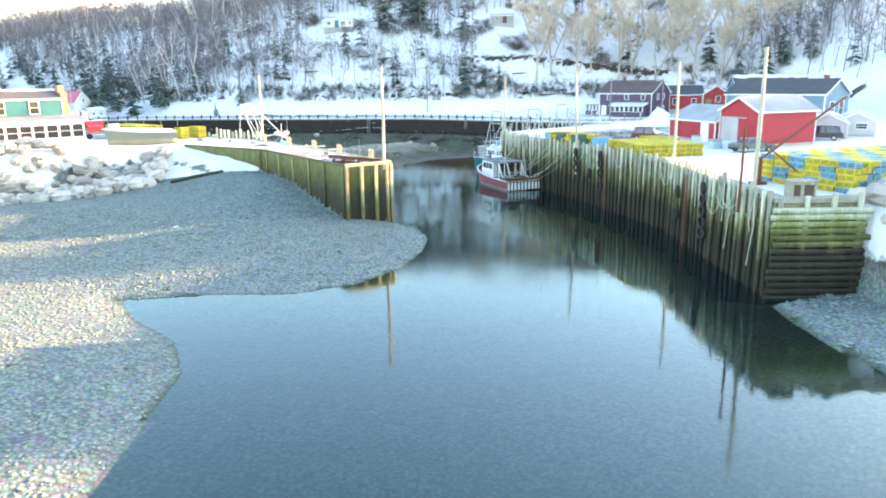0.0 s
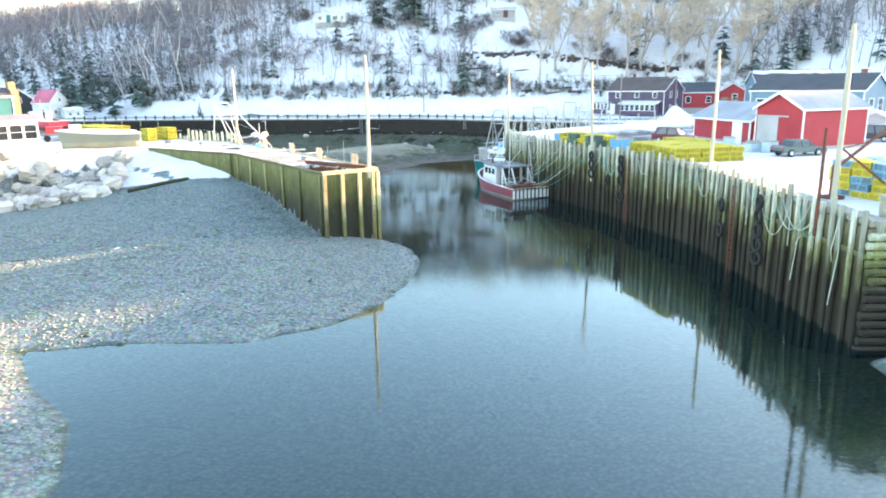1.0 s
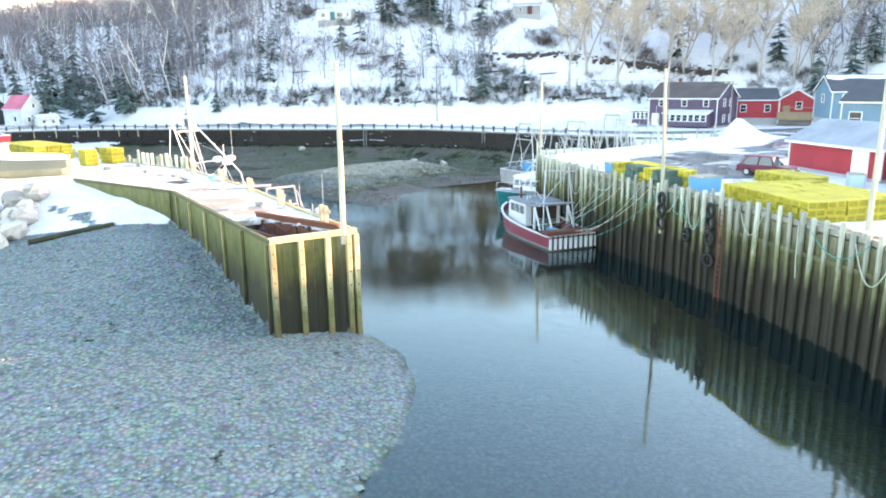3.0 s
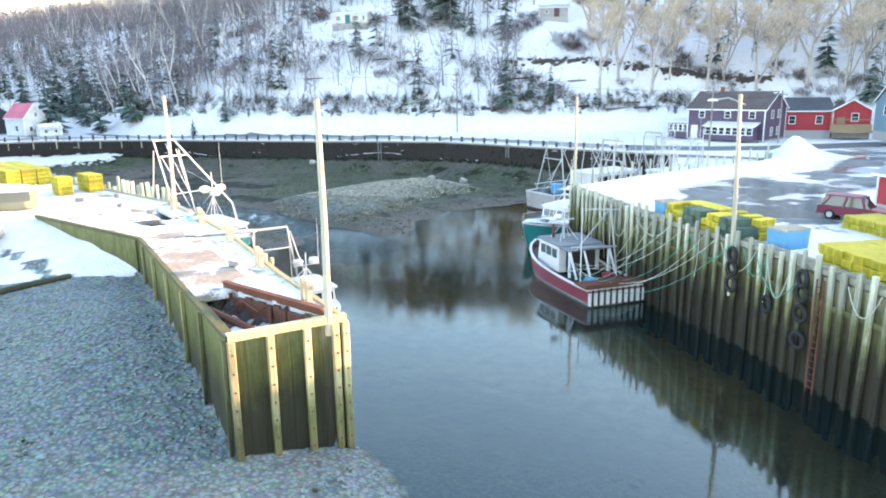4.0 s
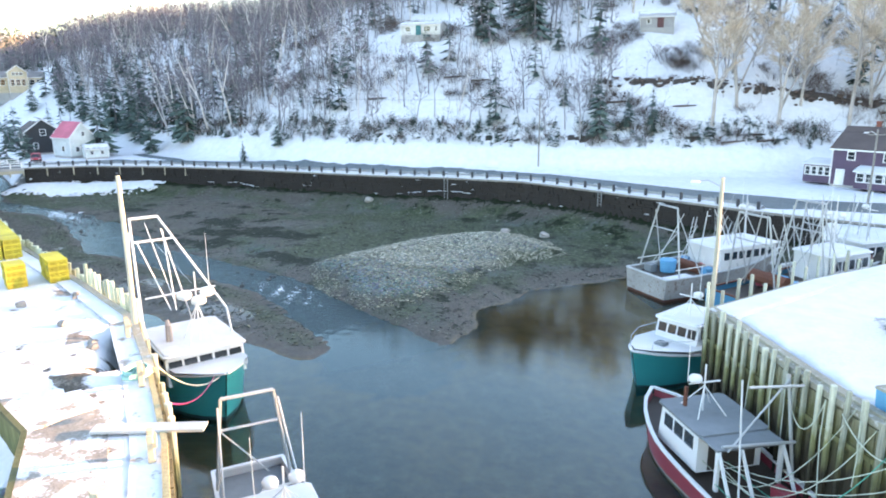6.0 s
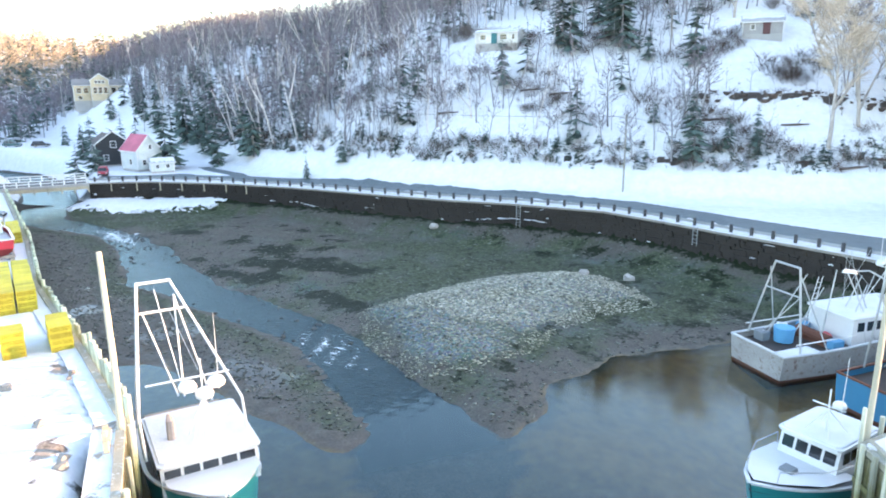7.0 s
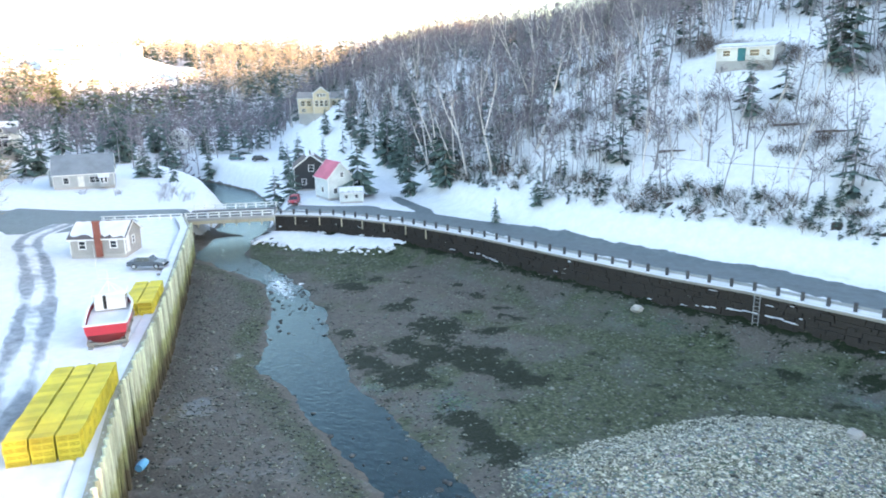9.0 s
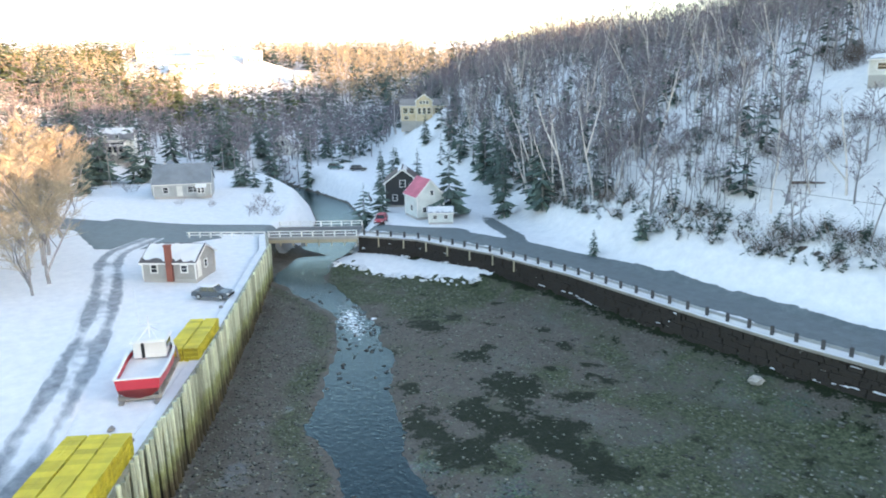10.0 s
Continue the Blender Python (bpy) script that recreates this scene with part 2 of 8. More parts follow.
SNOW = snow_material()
GROUND = ground_material()
GLASS = glass_material()
WATER = water_material("harbour_water", (0.94, 0.80, 0.48), 2.0, 0.17, rough=0.03, ior=1.68)
STREAM = water_material("stream_water", (0.30, 0.38, 0.40), 1.5, 1.8, foam=True, rough=0.08, ior=1.45)
QUAY = quay_wood("quay_timber", (0.27, 0.26, 0.17), (0.046, 0.038, 0.022), 3.7, 6.8, (0.125, 0.125, 0.05))
CRIB = quay_wood("crib_timber", (0.50, 0.54, 0.42), (0.035, 0.03, 0.018), 3.6, 6.4, (0.26, 0.31, 0.085))
PILE = quay_wood("pile_timber", (0.50, 0.52, 0.42), (0.042, 0.036, 0.021), 3.0, 5.9, (0.22, 0.23, 0.105))
DOCKPILE = quay_wood("dock_pile_timber", (0.52, 0.58, 0.44), (0.075, 0.065, 0.035), 2.2, 5.2, (0.29, 0.33, 0.15))
PIERWALL = quay_wood("pier_sheathing", (0.15, 0.155, 0.06), (0.022, 0.022, 0.008), 3.7, 7.0, (0.08, 0.09, 0.02))
RAILPOST = paint("dark_rail_timber", (0.075, 0.075, 0.078), 0.85, 0.35, 1.0)
PIERPOST = quay_wood("pier_post_timber", (0.52, 0.47, 0.27), (0.2, 0.17, 0.07), 0.9, 4.6)
CAP = paint("cap_timber", (0.34, 0.33, 0.26), 0.8, 0.35, 1.0, wear=(0.62, 0.63, 0.62))
GREYTIMBER = paint("grey_rail_timber", (0.31, 0.32, 0.32), 0.8, 0.3, 1.0, wear=(0.66, 0.67, 0.68))
PLANK = paint("grey_plank", (0.30, 0.28, 0.25), 0.85, 0.4, 1.5)
RAW = paint("raw_timber", (0.46, 0.41, 0.30), 0.8, 0.25, 1.0, spread=0.15)
POLE = paint("pole_timber", (0.52, 0.49, 0.38), 0.75, 0.2, 1.0)
STONEWALL = paint("dark_seawall_stone", (0.034, 0.03, 0.027), 0.75, 0.6, 0.8, spread=0.45)
STONEWALL.node_tree.nodes["Principled BSDF"].inputs["Specular IOR Level"].default_value = 0.1
ROCK = paint("rock", (0.46, 0.43, 0.385), 0.85, 0.4, 0.8, spread=0.35)
COBBLE = bark_material("cobble", (0.115, 0.165, 0.16), (0.27, 0.34, 0.325), 0.26)
PALE = bark_material("pale_shell_gravel", (0.28, 0.275, 0.225), (0.62, 0.61, 0.51), 0.5)
# netting colour with the shade between slats painted in
NETSHADE = paint("pile_netting_shade", (0.20, 0.165, 0.025), 0.9, 0.4, 3.0)


def trodden_material(name, bare):
    """Patchy snow over a gritty brown deck; bare is where the grit begins to show."""
    m, nt, n, l, b = nodes_of(name)
    big, mid, fine = noise_node(nt, 0.33, 3.0), noise_node(nt, 1.3, 5.0, 0.7), noise_node(nt, 8.0, 4.0, 0.7)
    v = math_node(nt, "ADD", math_node(nt, "MULTIPLY", big, 0.6), math_node(nt, "MULTIPLY_ADD", mid, 0.4, math_node(nt, "MULTIPLY", fine, 0.2)))
    grit = mixc(nt, 0.5, ramp(nt, mid, [(0.3, (0.16, 0.14, 0.115)), (0.7, (0.36, 0.325, 0.275))]), ramp(nt, fine, [(0.3, (0.10, 0.085, 0.07)), (0.7, (0.42, 0.385, 0.33))]))
    snow = ramp(nt, mid, [(0.3, (0.68, 0.69, 0.70)), (0.7, (0.82, 0.825, 0.83))])
    k = ramp(nt, v, [(bare, (0, 0, 0)), (bare + 0.05, (1, 1, 1))])
    l.new(mixc(nt, k, snow, grit), b.inputs["Base Color"])
    b.inputs["Roughness"].default_value = 0.8
    l.new(bump(nt, mid, 0.6, 0.12), b.inputs["Normal"])
    return m


TRODDEN, GRITTY = trodden_material("trodden_snow", 0.64), trodden_material("gritty_deck", 0.55)
WEEDROCK = bark_material("weedy_cobble", (0.02, 0.026, 0.018), (0.20, 0.21, 0.175), 0.75)
CONCRETE = paint("concrete", (0.42, 0.41, 0.39), 0.85, 0.25, 0.8)
WHITE = paint("white_paint", (0.78, 0.78, 0.76), 0.5, 0.1, 1.0)
STEEL = paint("galvanised_steel", (0.55, 0.56, 0.55), 0.45, 0.2, 1.2, metal=0.4)
RUST = paint("rusty_steel", (0.16, 0.06, 0.035), 0.85, 0.45, 1.6, wear=(0.08, 0.04, 0.03))
RUBBER = paint("black_rubber", (0.02, 0.02, 0.02), 0.8, 0.3, 2.0)
YELLOW = paint("yellow_wire_mesh", (0.64, 0.55, 0.05), 0.6, 0.25, 2.0, spread=0.2)
TRAPBLUE = paint("blue_wire_mesh", (0.19, 0.44, 0.62), 0.6, 0.3, 2.0, spread=0.15)
TRAPGREEN = paint("green_wire_mesh", (0.10, 0.17, 0.135), 0.7, 0.4, 2.0, spread=0.15)
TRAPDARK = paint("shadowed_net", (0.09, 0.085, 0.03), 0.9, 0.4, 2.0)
BLUE = paint("blue_plastic", (0.12, 0.38, 0.62), 0.5, 0.15, 1.0)
ROPE = paint("pale_rope", (0.55, 0.60, 0.50), 0.85, 0.2, 3.0)
GREENROPE = paint("green_rope", (0.10, 0.38, 0.28), 0.85, 0.25, 3.0)
DARKNEEDLE = bark_material("spruce_needles", (0.036, 0.064, 0.056), (0.12, 0.172, 0.148), 0.55)
# conifer needles recoloured yellow-green, sunlight painted into the colour
SUNNEEDLE = bark_material("sun_tinted_needles", (0.08, 0.105, 0.036), (0.15, 0.175, 0.07), 0.5)
BARK = bark_material("grey_bark", (0.155, 0.15, 0.158), (0.38, 0.37, 0.38), 0.35)
# bark copy lightened to paint haze and sun on the big trees
LITBARK = bark_material("haze_lit_hardwood_bark", (0.30, 0.265, 0.235), (0.56, 0.51, 0.46), 0.25)
TWIG = bark_material("bare_twigs", (0.14, 0.122, 0.142), (0.285, 0.252, 0.282), 0.35)
# big-tree twigs, warm sun and haze painted into the colour
LITCROWN = bark_material("sun_tinted_hardwood_twigs", (0.46, 0.375, 0.285), (0.70, 0.60, 0.475), 0.25)
BIRCH = bark_material("pale_birch_bark", (0.42, 0.38, 0.36), (0.70, 0.66, 0.62), 0.25)
# bare twigs recoloured tan-gold to carry low sunlight in the colour
SUNTWIG = bark_material("sun_tinted_twigs", (0.30, 0.245, 0.17), (0.52, 0.44, 0.33), 0.3)
SHRUB = bark_material("brown_shrub", (0.06, 0.045, 0.04), (0.16, 0.12, 0.10), 0.4)

# ---- mesh building ----
class Geo:
    """Collects vertices and faces of one part."""

    def __init__(self):
        self.v, self.f = [], []

    def add(self, verts, faces):
        k = len(self.v)
        self.v.extend(tuple(p) for p in verts)
        self.f.extend(tuple(i + k for i in q) for q in faces)
        return self

    def box(self, c, s, rz=0.0, taper=1.0, ch=0.0):
        """A box at its centre; ch chamfers its upright edges, taper narrows its top."""
        x, y, z = (q / 2 for q in s)
        ring = [(-x, -y), (x, -y), (x, y), (-x, y)] if not ch else [(-x + ch, -y), (x - ch, -y), (x, -y + ch), (x, y - ch), (x - ch, y), (-x + ch, y), (-x, y - ch), (-x, -y + ch)]
        n, ca, sa = len(ring), math.cos(radians(rz)), math.sin(radians(rz))
        vs = [(c[0] + (px * ca - py * sa) * k, c[1] + (px * sa + py * ca) * k, c[2] + h) for h, k in ((-z, 1.0), (z, taper)) for px, py in ring]
        fs = [tuple(reversed(range(n))), tuple(range(n, 2 * n))] + [(i, (i + 1) % n, n + (i + 1) % n, n + i) for i in range(n)]
        return self.add(vs, fs)

    def beam(self, a, b, w, h=None):
        """A squared timber from a to b."""
        h = h or w
        a, b = Vector(a), Vector(b)
        d = (b - a).normalized()
        side = d.cross(Vector((0, 0, 1)))
        side = side.normalized() if side.length > 1e-3 else Vector((1, 0, 0))
        up = side.cross(d)
        vs = [p + side * sx * w / 2 + up * sz * h / 2 for p in (a, b) for sx, sz in ((-1, -1), (1, -1), (1, 1), (-1, 1))]
        return self.add(vs, [(3, 2, 1, 0), (4, 5, 6, 7), (0, 1, 5, 4), (1, 2, 6, 5), (2, 3, 7, 6), (3, 0, 4, 7)])

    def tube(self, pts, radii, n=6, caps=True):
        pts = [Vector(p) for p in pts]
        if isinstance(radii, (int, float)):
            radii = [radii] * len(pts)
        vs, fs = [], []
        for i, p in enumerate(pts):
            d = (pts[min(i + 1, len(pts) - 1)] - pts[max(i - 1, 0)]).normalized()
            u = d.cross(Vector((0.31, 0.17, 0.93)) if abs(d.z) < 0.9 else Vector((1, 0.1, 0))).normalized()
            w = d.cross(u)
            for j in range(n):
                t = 2 * math.pi * j / n
                vs.append(p + (u * math.cos(t) + w * math.sin(t)) * radii[i])
        for i in range(len(pts) - 1):
            for j in range(n):
                k = (j + 1) % n
                fs.append((i * n + j, i * n + k, (i + 1) * n + k, (i + 1) * n + j))
        if caps:
            fs += [tuple(reversed(range(n))), tuple(range(len(vs) - n, len(vs)))]
        return self.add(vs, fs)

    def prism(self, ring, z0, z1):
        """An upright prism over a counter-clockwise ring; z1 may be one height or one a corner."""
        n = len(ring)
        tops = z1 if isinstance(z1, (list, tuple)) else [z1] * n
        vs = [(x, y, z0) for x, y in ring] + [(x, y, z) for (x, y), z in zip(ring, tops)]
        return self.add(vs, [tuple(reversed(range(n))), tuple(range(n, 2 * n))] + [(i, (i + 1) % n, n + (i + 1) % n, n + i) for i in range(n)])

    def loft(self, rings, closed=True, cap=True):
        n = len(rings[0])
        vs = [p for r in rings for p in r]
        m = n if closed else n - 1
        fs = [(i * n + j, i * n + (j + 1) % n, (i + 1) * n + (j + 1) % n, (i + 1) * n + j) for i in range(len(rings) - 1) for j in range(m)]
        if cap:
            fs += [tuple(reversed(range(n))), tuple(range(len(vs) - n, len(vs)))]
        return self.add(vs, fs)

    def blob(self, c, s, rng, n=7, rows=4, rough=0.22):
        """An uneven stone."""
        vs = [(c[0], c[1], c[2] - s[2])]
        for i in range(1, rows):
            t = math.pi * i / rows
            for j in range(n):
                a = 2 * math.pi * (j + 0.5 * (i % 2)) / n
                k = 1 + rng.uniform(-rough, rough)
                vs.append((c[0] + s[0] * k * math.sin(t) * math.cos(a), c[1] + s[1] * k * math.sin(t) * math.sin(a), c[2] - s[2] * k * math.cos(t)))
        vs.append((c[0], c[1], c[2] + s[2] * 0.9))
        fs = [(0, 1 + (j + 1) % n, 1 + j) for j in range(n)]
        for i in range(rows - 2):
            for j in range(n):
                a, b = 1 + i * n + j, 1 + i * n + (j + 1) % n
                fs.append((a, b, b + n, a + n))
        k = 1 + (rows - 2) * n
        fs += [(k + j, k + (j + 1) % n, len(vs) - 1) for j in range(n)]
        return self.add(vs, fs)

    def mesh(self, name, material, smooth=False):
        me = bpy.data.meshes.new(name)
        me.from_pydata([tuple(p) for p in self.v], [], self.f)
        me.materials.append(material)
        if smooth:
            me.polygons.foreach_set("use_smooth", [True] * len(me.polygons))
        me.update()
        return me


def part(name, geo, material, parent=None, label="", smooth=False):
    """Links one mesh object under a thing or a part."""
    ob = new(name, geo if isinstance(geo, bpy.types.Mesh) else geo.mesh(name, material, smooth))
    if parent is not None:
        ob.parent = parent
    return tagged(ob, label) if label else ob


def thing(name, m, label, category, group="", kind=""):
    """An Empty that carries the parts of a thing."""
    ob = new(name)
    ob.empty_display_size = 0.3
    ob.matrix_world = m
    return tagged(ob, label, category, group, kind)


def structure(name, geo, material, label, category="", smooth=False):
    return tagged(part(name, geo, material, None, "", smooth), label, category or name.replace("_", " "), "", "structure")


def along(poly, step, start=0.0, end=None):
    """Points with their direction at even steps along a line in plan."""
    out, acc, nxt = [], 0.0, start
    for (x0, y0), (x1, y1) in zip(poly, poly[1:]):
        seg = math.hypot(x1 - x0, y1 - y0)
        while nxt <= acc + seg + 1e-6:
            k = (nxt - acc) / seg
            out.append((x0 + (x1 - x0) * k, y0 + (y1 - y0) * k, math.atan2(y1 - y0, x1 - x0)))
            nxt += step
            if end is not None and nxt > end:
                return out
        acc += seg
    return out


def offset_line(poly, d):
    """The line shifted to its left by d."""
    out = []
    for i, (x, y) in enumerate(poly):
        ds = []
        for a, b in ((i - 1, i), (i, i + 1)):
            if a >= 0 and b < len(poly):
                dx, dy = poly[b][0] - poly[a][0], poly[b][1] - poly[a][1]
                q = math.hypot(dx, dy)
                ds.append((-dy / q, dx / q))
        nx, ny = sum(q[0] for q in ds) / len(ds), sum(q[1] for q in ds) / len(ds)
        k = nx * nx + ny * ny
        out.append((x + nx * d / k, y + ny * d / k))
    return out


def strip(poly, d0, d1, z0, z1):
    """A solid band along a line, from d0 to d1 to its left and from z0 to z1."""
    g = Geo()
    a, b = offset_line(poly, d0), offset_line(poly, d1)
    g.loft([[(p[0], p[1], z0), (q[0], q[1], z0), (q[0], q[1], z1), (p[0], p[1], z1)] for p, q in zip(a, b)])
    return g

# ---- plan ----
WHARF_EDGE = [(26.4, 44.4), (20.8, 44.4), (20.7, 66.0), (16.3, 82.5), (11.6, 94.0), (8.3, 106.0)]
WHARF_BACK = [(8.3, 106.0), (16.9, 114.0), (22.9, 118.5), (34.2, 127.0), (37.5, 135.0)]
SEAWALL = [(37.5, 135.0), (21.0, 145.0), (14.0, 150.6), (7.0, 155.5), (1.0, 160.5), (-7.0, 166.2), (-20.0, 169.2), (-29.0, 170.2), (-41.0, 172.6), (-58.0, 176.5), (-73.0, 178.4), (-88.0, 177.6), (-97.5, 173.4)]
DOCK_EDGE = [(-108.0, 163.0), (-98.8, 157.6), (-66.0, 131.0), (-51.0, 117.8), (-34.8, 106.0), (-26.3, 99.4), (-20.7, 92.5), (-15.9, 86.0), (-10.2, 77.0), (-5.5, 70.2)]
PIER_OUT = [(-5.5, 70.2), (-9.7, 67.5), (-22.4, 85.7), (-35.0, 94.0)]
RIVER_UP = [(-103.0, 168.5), (-112.0, 180.0), (-128.0, 193.0), (-146.0, 203.0), (-170.0, 209.0), (-200.0, 216.0), (-240.0, 240.0)]
LOW = WHARF_EDGE + WHARF_BACK[1:] + SEAWALL[1:] + [(-108.0, 184.0), (-122.0, 197.0), (-143.0, 209.0), (-168.0, 215.0), (-200.0, 222.0), (-202.0, 211.0), (-171.0, 204.0), (-149.0, 197.0), (-132.0, 187.0), (-118.0, 175.0)] + DOCK_EDGE + PIER_OUT[1:] + [(-45.0, 88.0), (-62.0, 76.0), (-90.0, 60.0), (-140.0, 40.0), (-300.0, 10.0), (-2600.0, -100.0), (-2600.0, -2600.0), (2600.0, -2600.0), (2600.0, -60.0), (120.0, 5.0), (60.0, 22.0), (40.0, 36.0)]
BAR = [(-5.2, 70.0), (-2.9, 67.4), (-1.8, 63.0), (-2.3, 57.5), (-3.8, 52.5), (-6.2, 48.8), (-10.6, 46.2), (-16.0, 46.4), (-22.0, 45.2), (-19.0, 41.0), (-15.2, 37.4), (-13.2, 33.0), (-12.8, 28.0), (-12.5, 22.0), (-14.0, 10.0), (-20.0, -20.0), (-40.0, -60.0), (-600.0, -80.0), (-600.0, 60.0), (-60.0, 80.0), (-36.0, 97.0), (-22.0, 90.0), (-13.5, 80.0), (-7.6, 71.2)]
EAST_BAR = [(20.6, 42.5), (20.2, 40.0), (20.6, 36.5), (21.4, 32.0), (23.5, 28.0), (30.0, 20.0), (60.0, 5.0), (120.0, -10.0), (120.0, 30.0), (26.0, 44.6)]
STREAM_LINE = [(-103.0, 168.5, 3.0, 1.5), (-97.0, 161.2, 2.8, 1.3), (-88.0, 158.8, 2.0, 1.2), (-79.2, 157.0, 1.2, 1.08), (-72.0, 152.9, 1.8, 0.97), (-65.0, 148.0, 2.3, 0.86), (-60.0, 143.0, 2.7, 0.78), (-55.0, 138.7, 3.3, 0.7), (-49.0, 135.6, 2.2, 0.6), (-39.5, 131.4, 2.2, 0.42), (-33.3, 129.0, 2.0, 0.28), (-28.4, 125.8, 1.6, 0.15), (-24.4, 122.3, 1.9, 0.08), (-20.5, 119.0, 2.0, 0.03), (-16.2, 114.7, 3.2, -0.04), (-13.0, 110.5, 3.6, -0.1)]
MUD_LEFT = [(-100.0, 156.0), (-90.0, 156.0), (-76.0, 153.0), (-68.0, 146.0), (-61.0, 138.5), (-52.0, 133.0), (-40.0, 128.0), (-30.0, 123.5), (-22.8, 117.4), (-18.8, 112.6), (-20.0, 110.8), (-23.5, 112.2), (-28.5, 114.2), (-34.0, 117.2), (-41.0, 119.8), (-45.5, 117.4), (-53.0, 117.0)]
MUD_RIGHT = [(-100.0, 170.0), (-92.0, 162.5), (-76.0, 157.0), (-62.0, 148.0), (-50.0, 140.0), (-39.0, 134.0), (-26.0, 127.0), (-15.5, 117.0), (-10.0, 113.6), (-7.5, 116.5), (-8.0, 122.5), (-4.0, 129.0), (1.0, 132.5), (9.0, 137.0), (22.0, 136.0), (40.0, 140.0), (20.0, 147.0), (0.0, 163.0), (-40.0, 175.0), (-75.0, 180.0)]
HILL = [(70.0, 178.0), (50.0, 180.0), (30.0, 176.5), (10.0, 176.0), (-27.0, 180.5), (-46.0, 183.5), (-66.0, 190.0), (-79.0, 197.0), (-88.0, 202.0), (-98.0, 210.5), (-115.0, 219.0), (-140.0, 226.0), (-165.0, 240.0), (-190.0, 257.0), (-240.0, 300.0), (-320.0, 420.0), (-420.0, 700.0), (-500.0, 2600.0), (2600.0, 2600.0), (2600.0, -40.0), (190.0, 20.0), (118.0, 52.0), (100.0, 80.0), (92.0, 112.0), (86.0, 150.0)]
WEST = [(-135.0, 40.0), (-142.0, 95.0), (-158.0, 132.0), (-185.0, 160.0), (-208.0, 188.0), (-235.0, 212.0), (-270.0, 240.0), (-340.0, 330.0), (-420.0, 560.0), (-520.0, 2600.0), (-2600.0, 2600.0), (-2600.0, 0.0), (-300.0, 20.0)]


def inside(px, py, poly):
    r = np.zeros(px.shape, bool)
    for (x0, y0), (x1, y1) in zip(poly, poly[1:] + poly[:1]):
        if y0 == y1:
            continue
        c = ((y0 > py) != (y1 > py)) & (px < (x1 - x0) * (py - y0) / (y1 - y0) + x0)
        r ^= c
    return r


def line_dist(px, py, line, closed=False):
    best = np.full(px.shape, 1e9)
    pairs = list(zip(line, line[1:] + line[:1])) if closed else list(zip(line, line[1:]))
    for a, b in pairs:
        dx, dy = b[0] - a[0], b[1] - a[1]
        t = np.clip(((px - a[0]) * dx + (py - a[1]) * dy) / (dx * dx + dy * dy + 1e-9), 0, 1)
        best = np.minimum(best, np.hypot(px - a[0] - t * dx, py - a[1] - t * dy))
    return best


def signed(px, py, poly):
    """Distance to the polygon's edge, positive inside."""
    d = line_dist(px, py, poly, True)
    return np.where(inside(px, py, poly), d, -d)


def smooth(x, a, b):
    t = np.clip((x - a) / (b - a), 0, 1)
    return t * t * (3 - 2 * t)


def wave(px, py, s, seed=0):
    """Cheap rolling noise from a few sines."""
    r = np.random.RandomState(seed)
    out = np.zeros(px.shape)
    for i in range(7):
        a, k, ph = r.uniform(0, 6.28), r.uniform(0.6, 1.9) / s, r.uniform(0, 6.28)
        out += np.sin((px * np.cos(a) + py * np.sin(a)) * k * 6.28 / 3 + ph + 1.3 * np.sin((px * np.sin(a) - py * np.cos(a)) * k * 1.7 + ph * 2))
    return out / 7


def stream_at(px, py):
    """Distance from the stream's middle, its half width there, and its water level."""
    best, hw, lv = np.full(px.shape, 1e9), np.zeros(px.shape), np.zeros(px.shape)
    for a, b in zip(STREAM_LINE, STREAM_LINE[1:]):
        dx, dy = b[0] - a[0], b[1] - a[1]
        t = np.clip(((px - a[0]) * dx + (py - a[1]) * dy) / (dx * dx + dy * dy), 0, 1)
        d = np.hypot(px - a[0] - t * dx, py - a[1] - t * dy)
        k = d < best
        best, hw, lv = np.where(k, d, best), np.where(k, a[2] + t * (b[2] - a[2]), hw), np.where(k, a[3] + t * (b[3] - a[3]), lv)
    return best, hw, lv


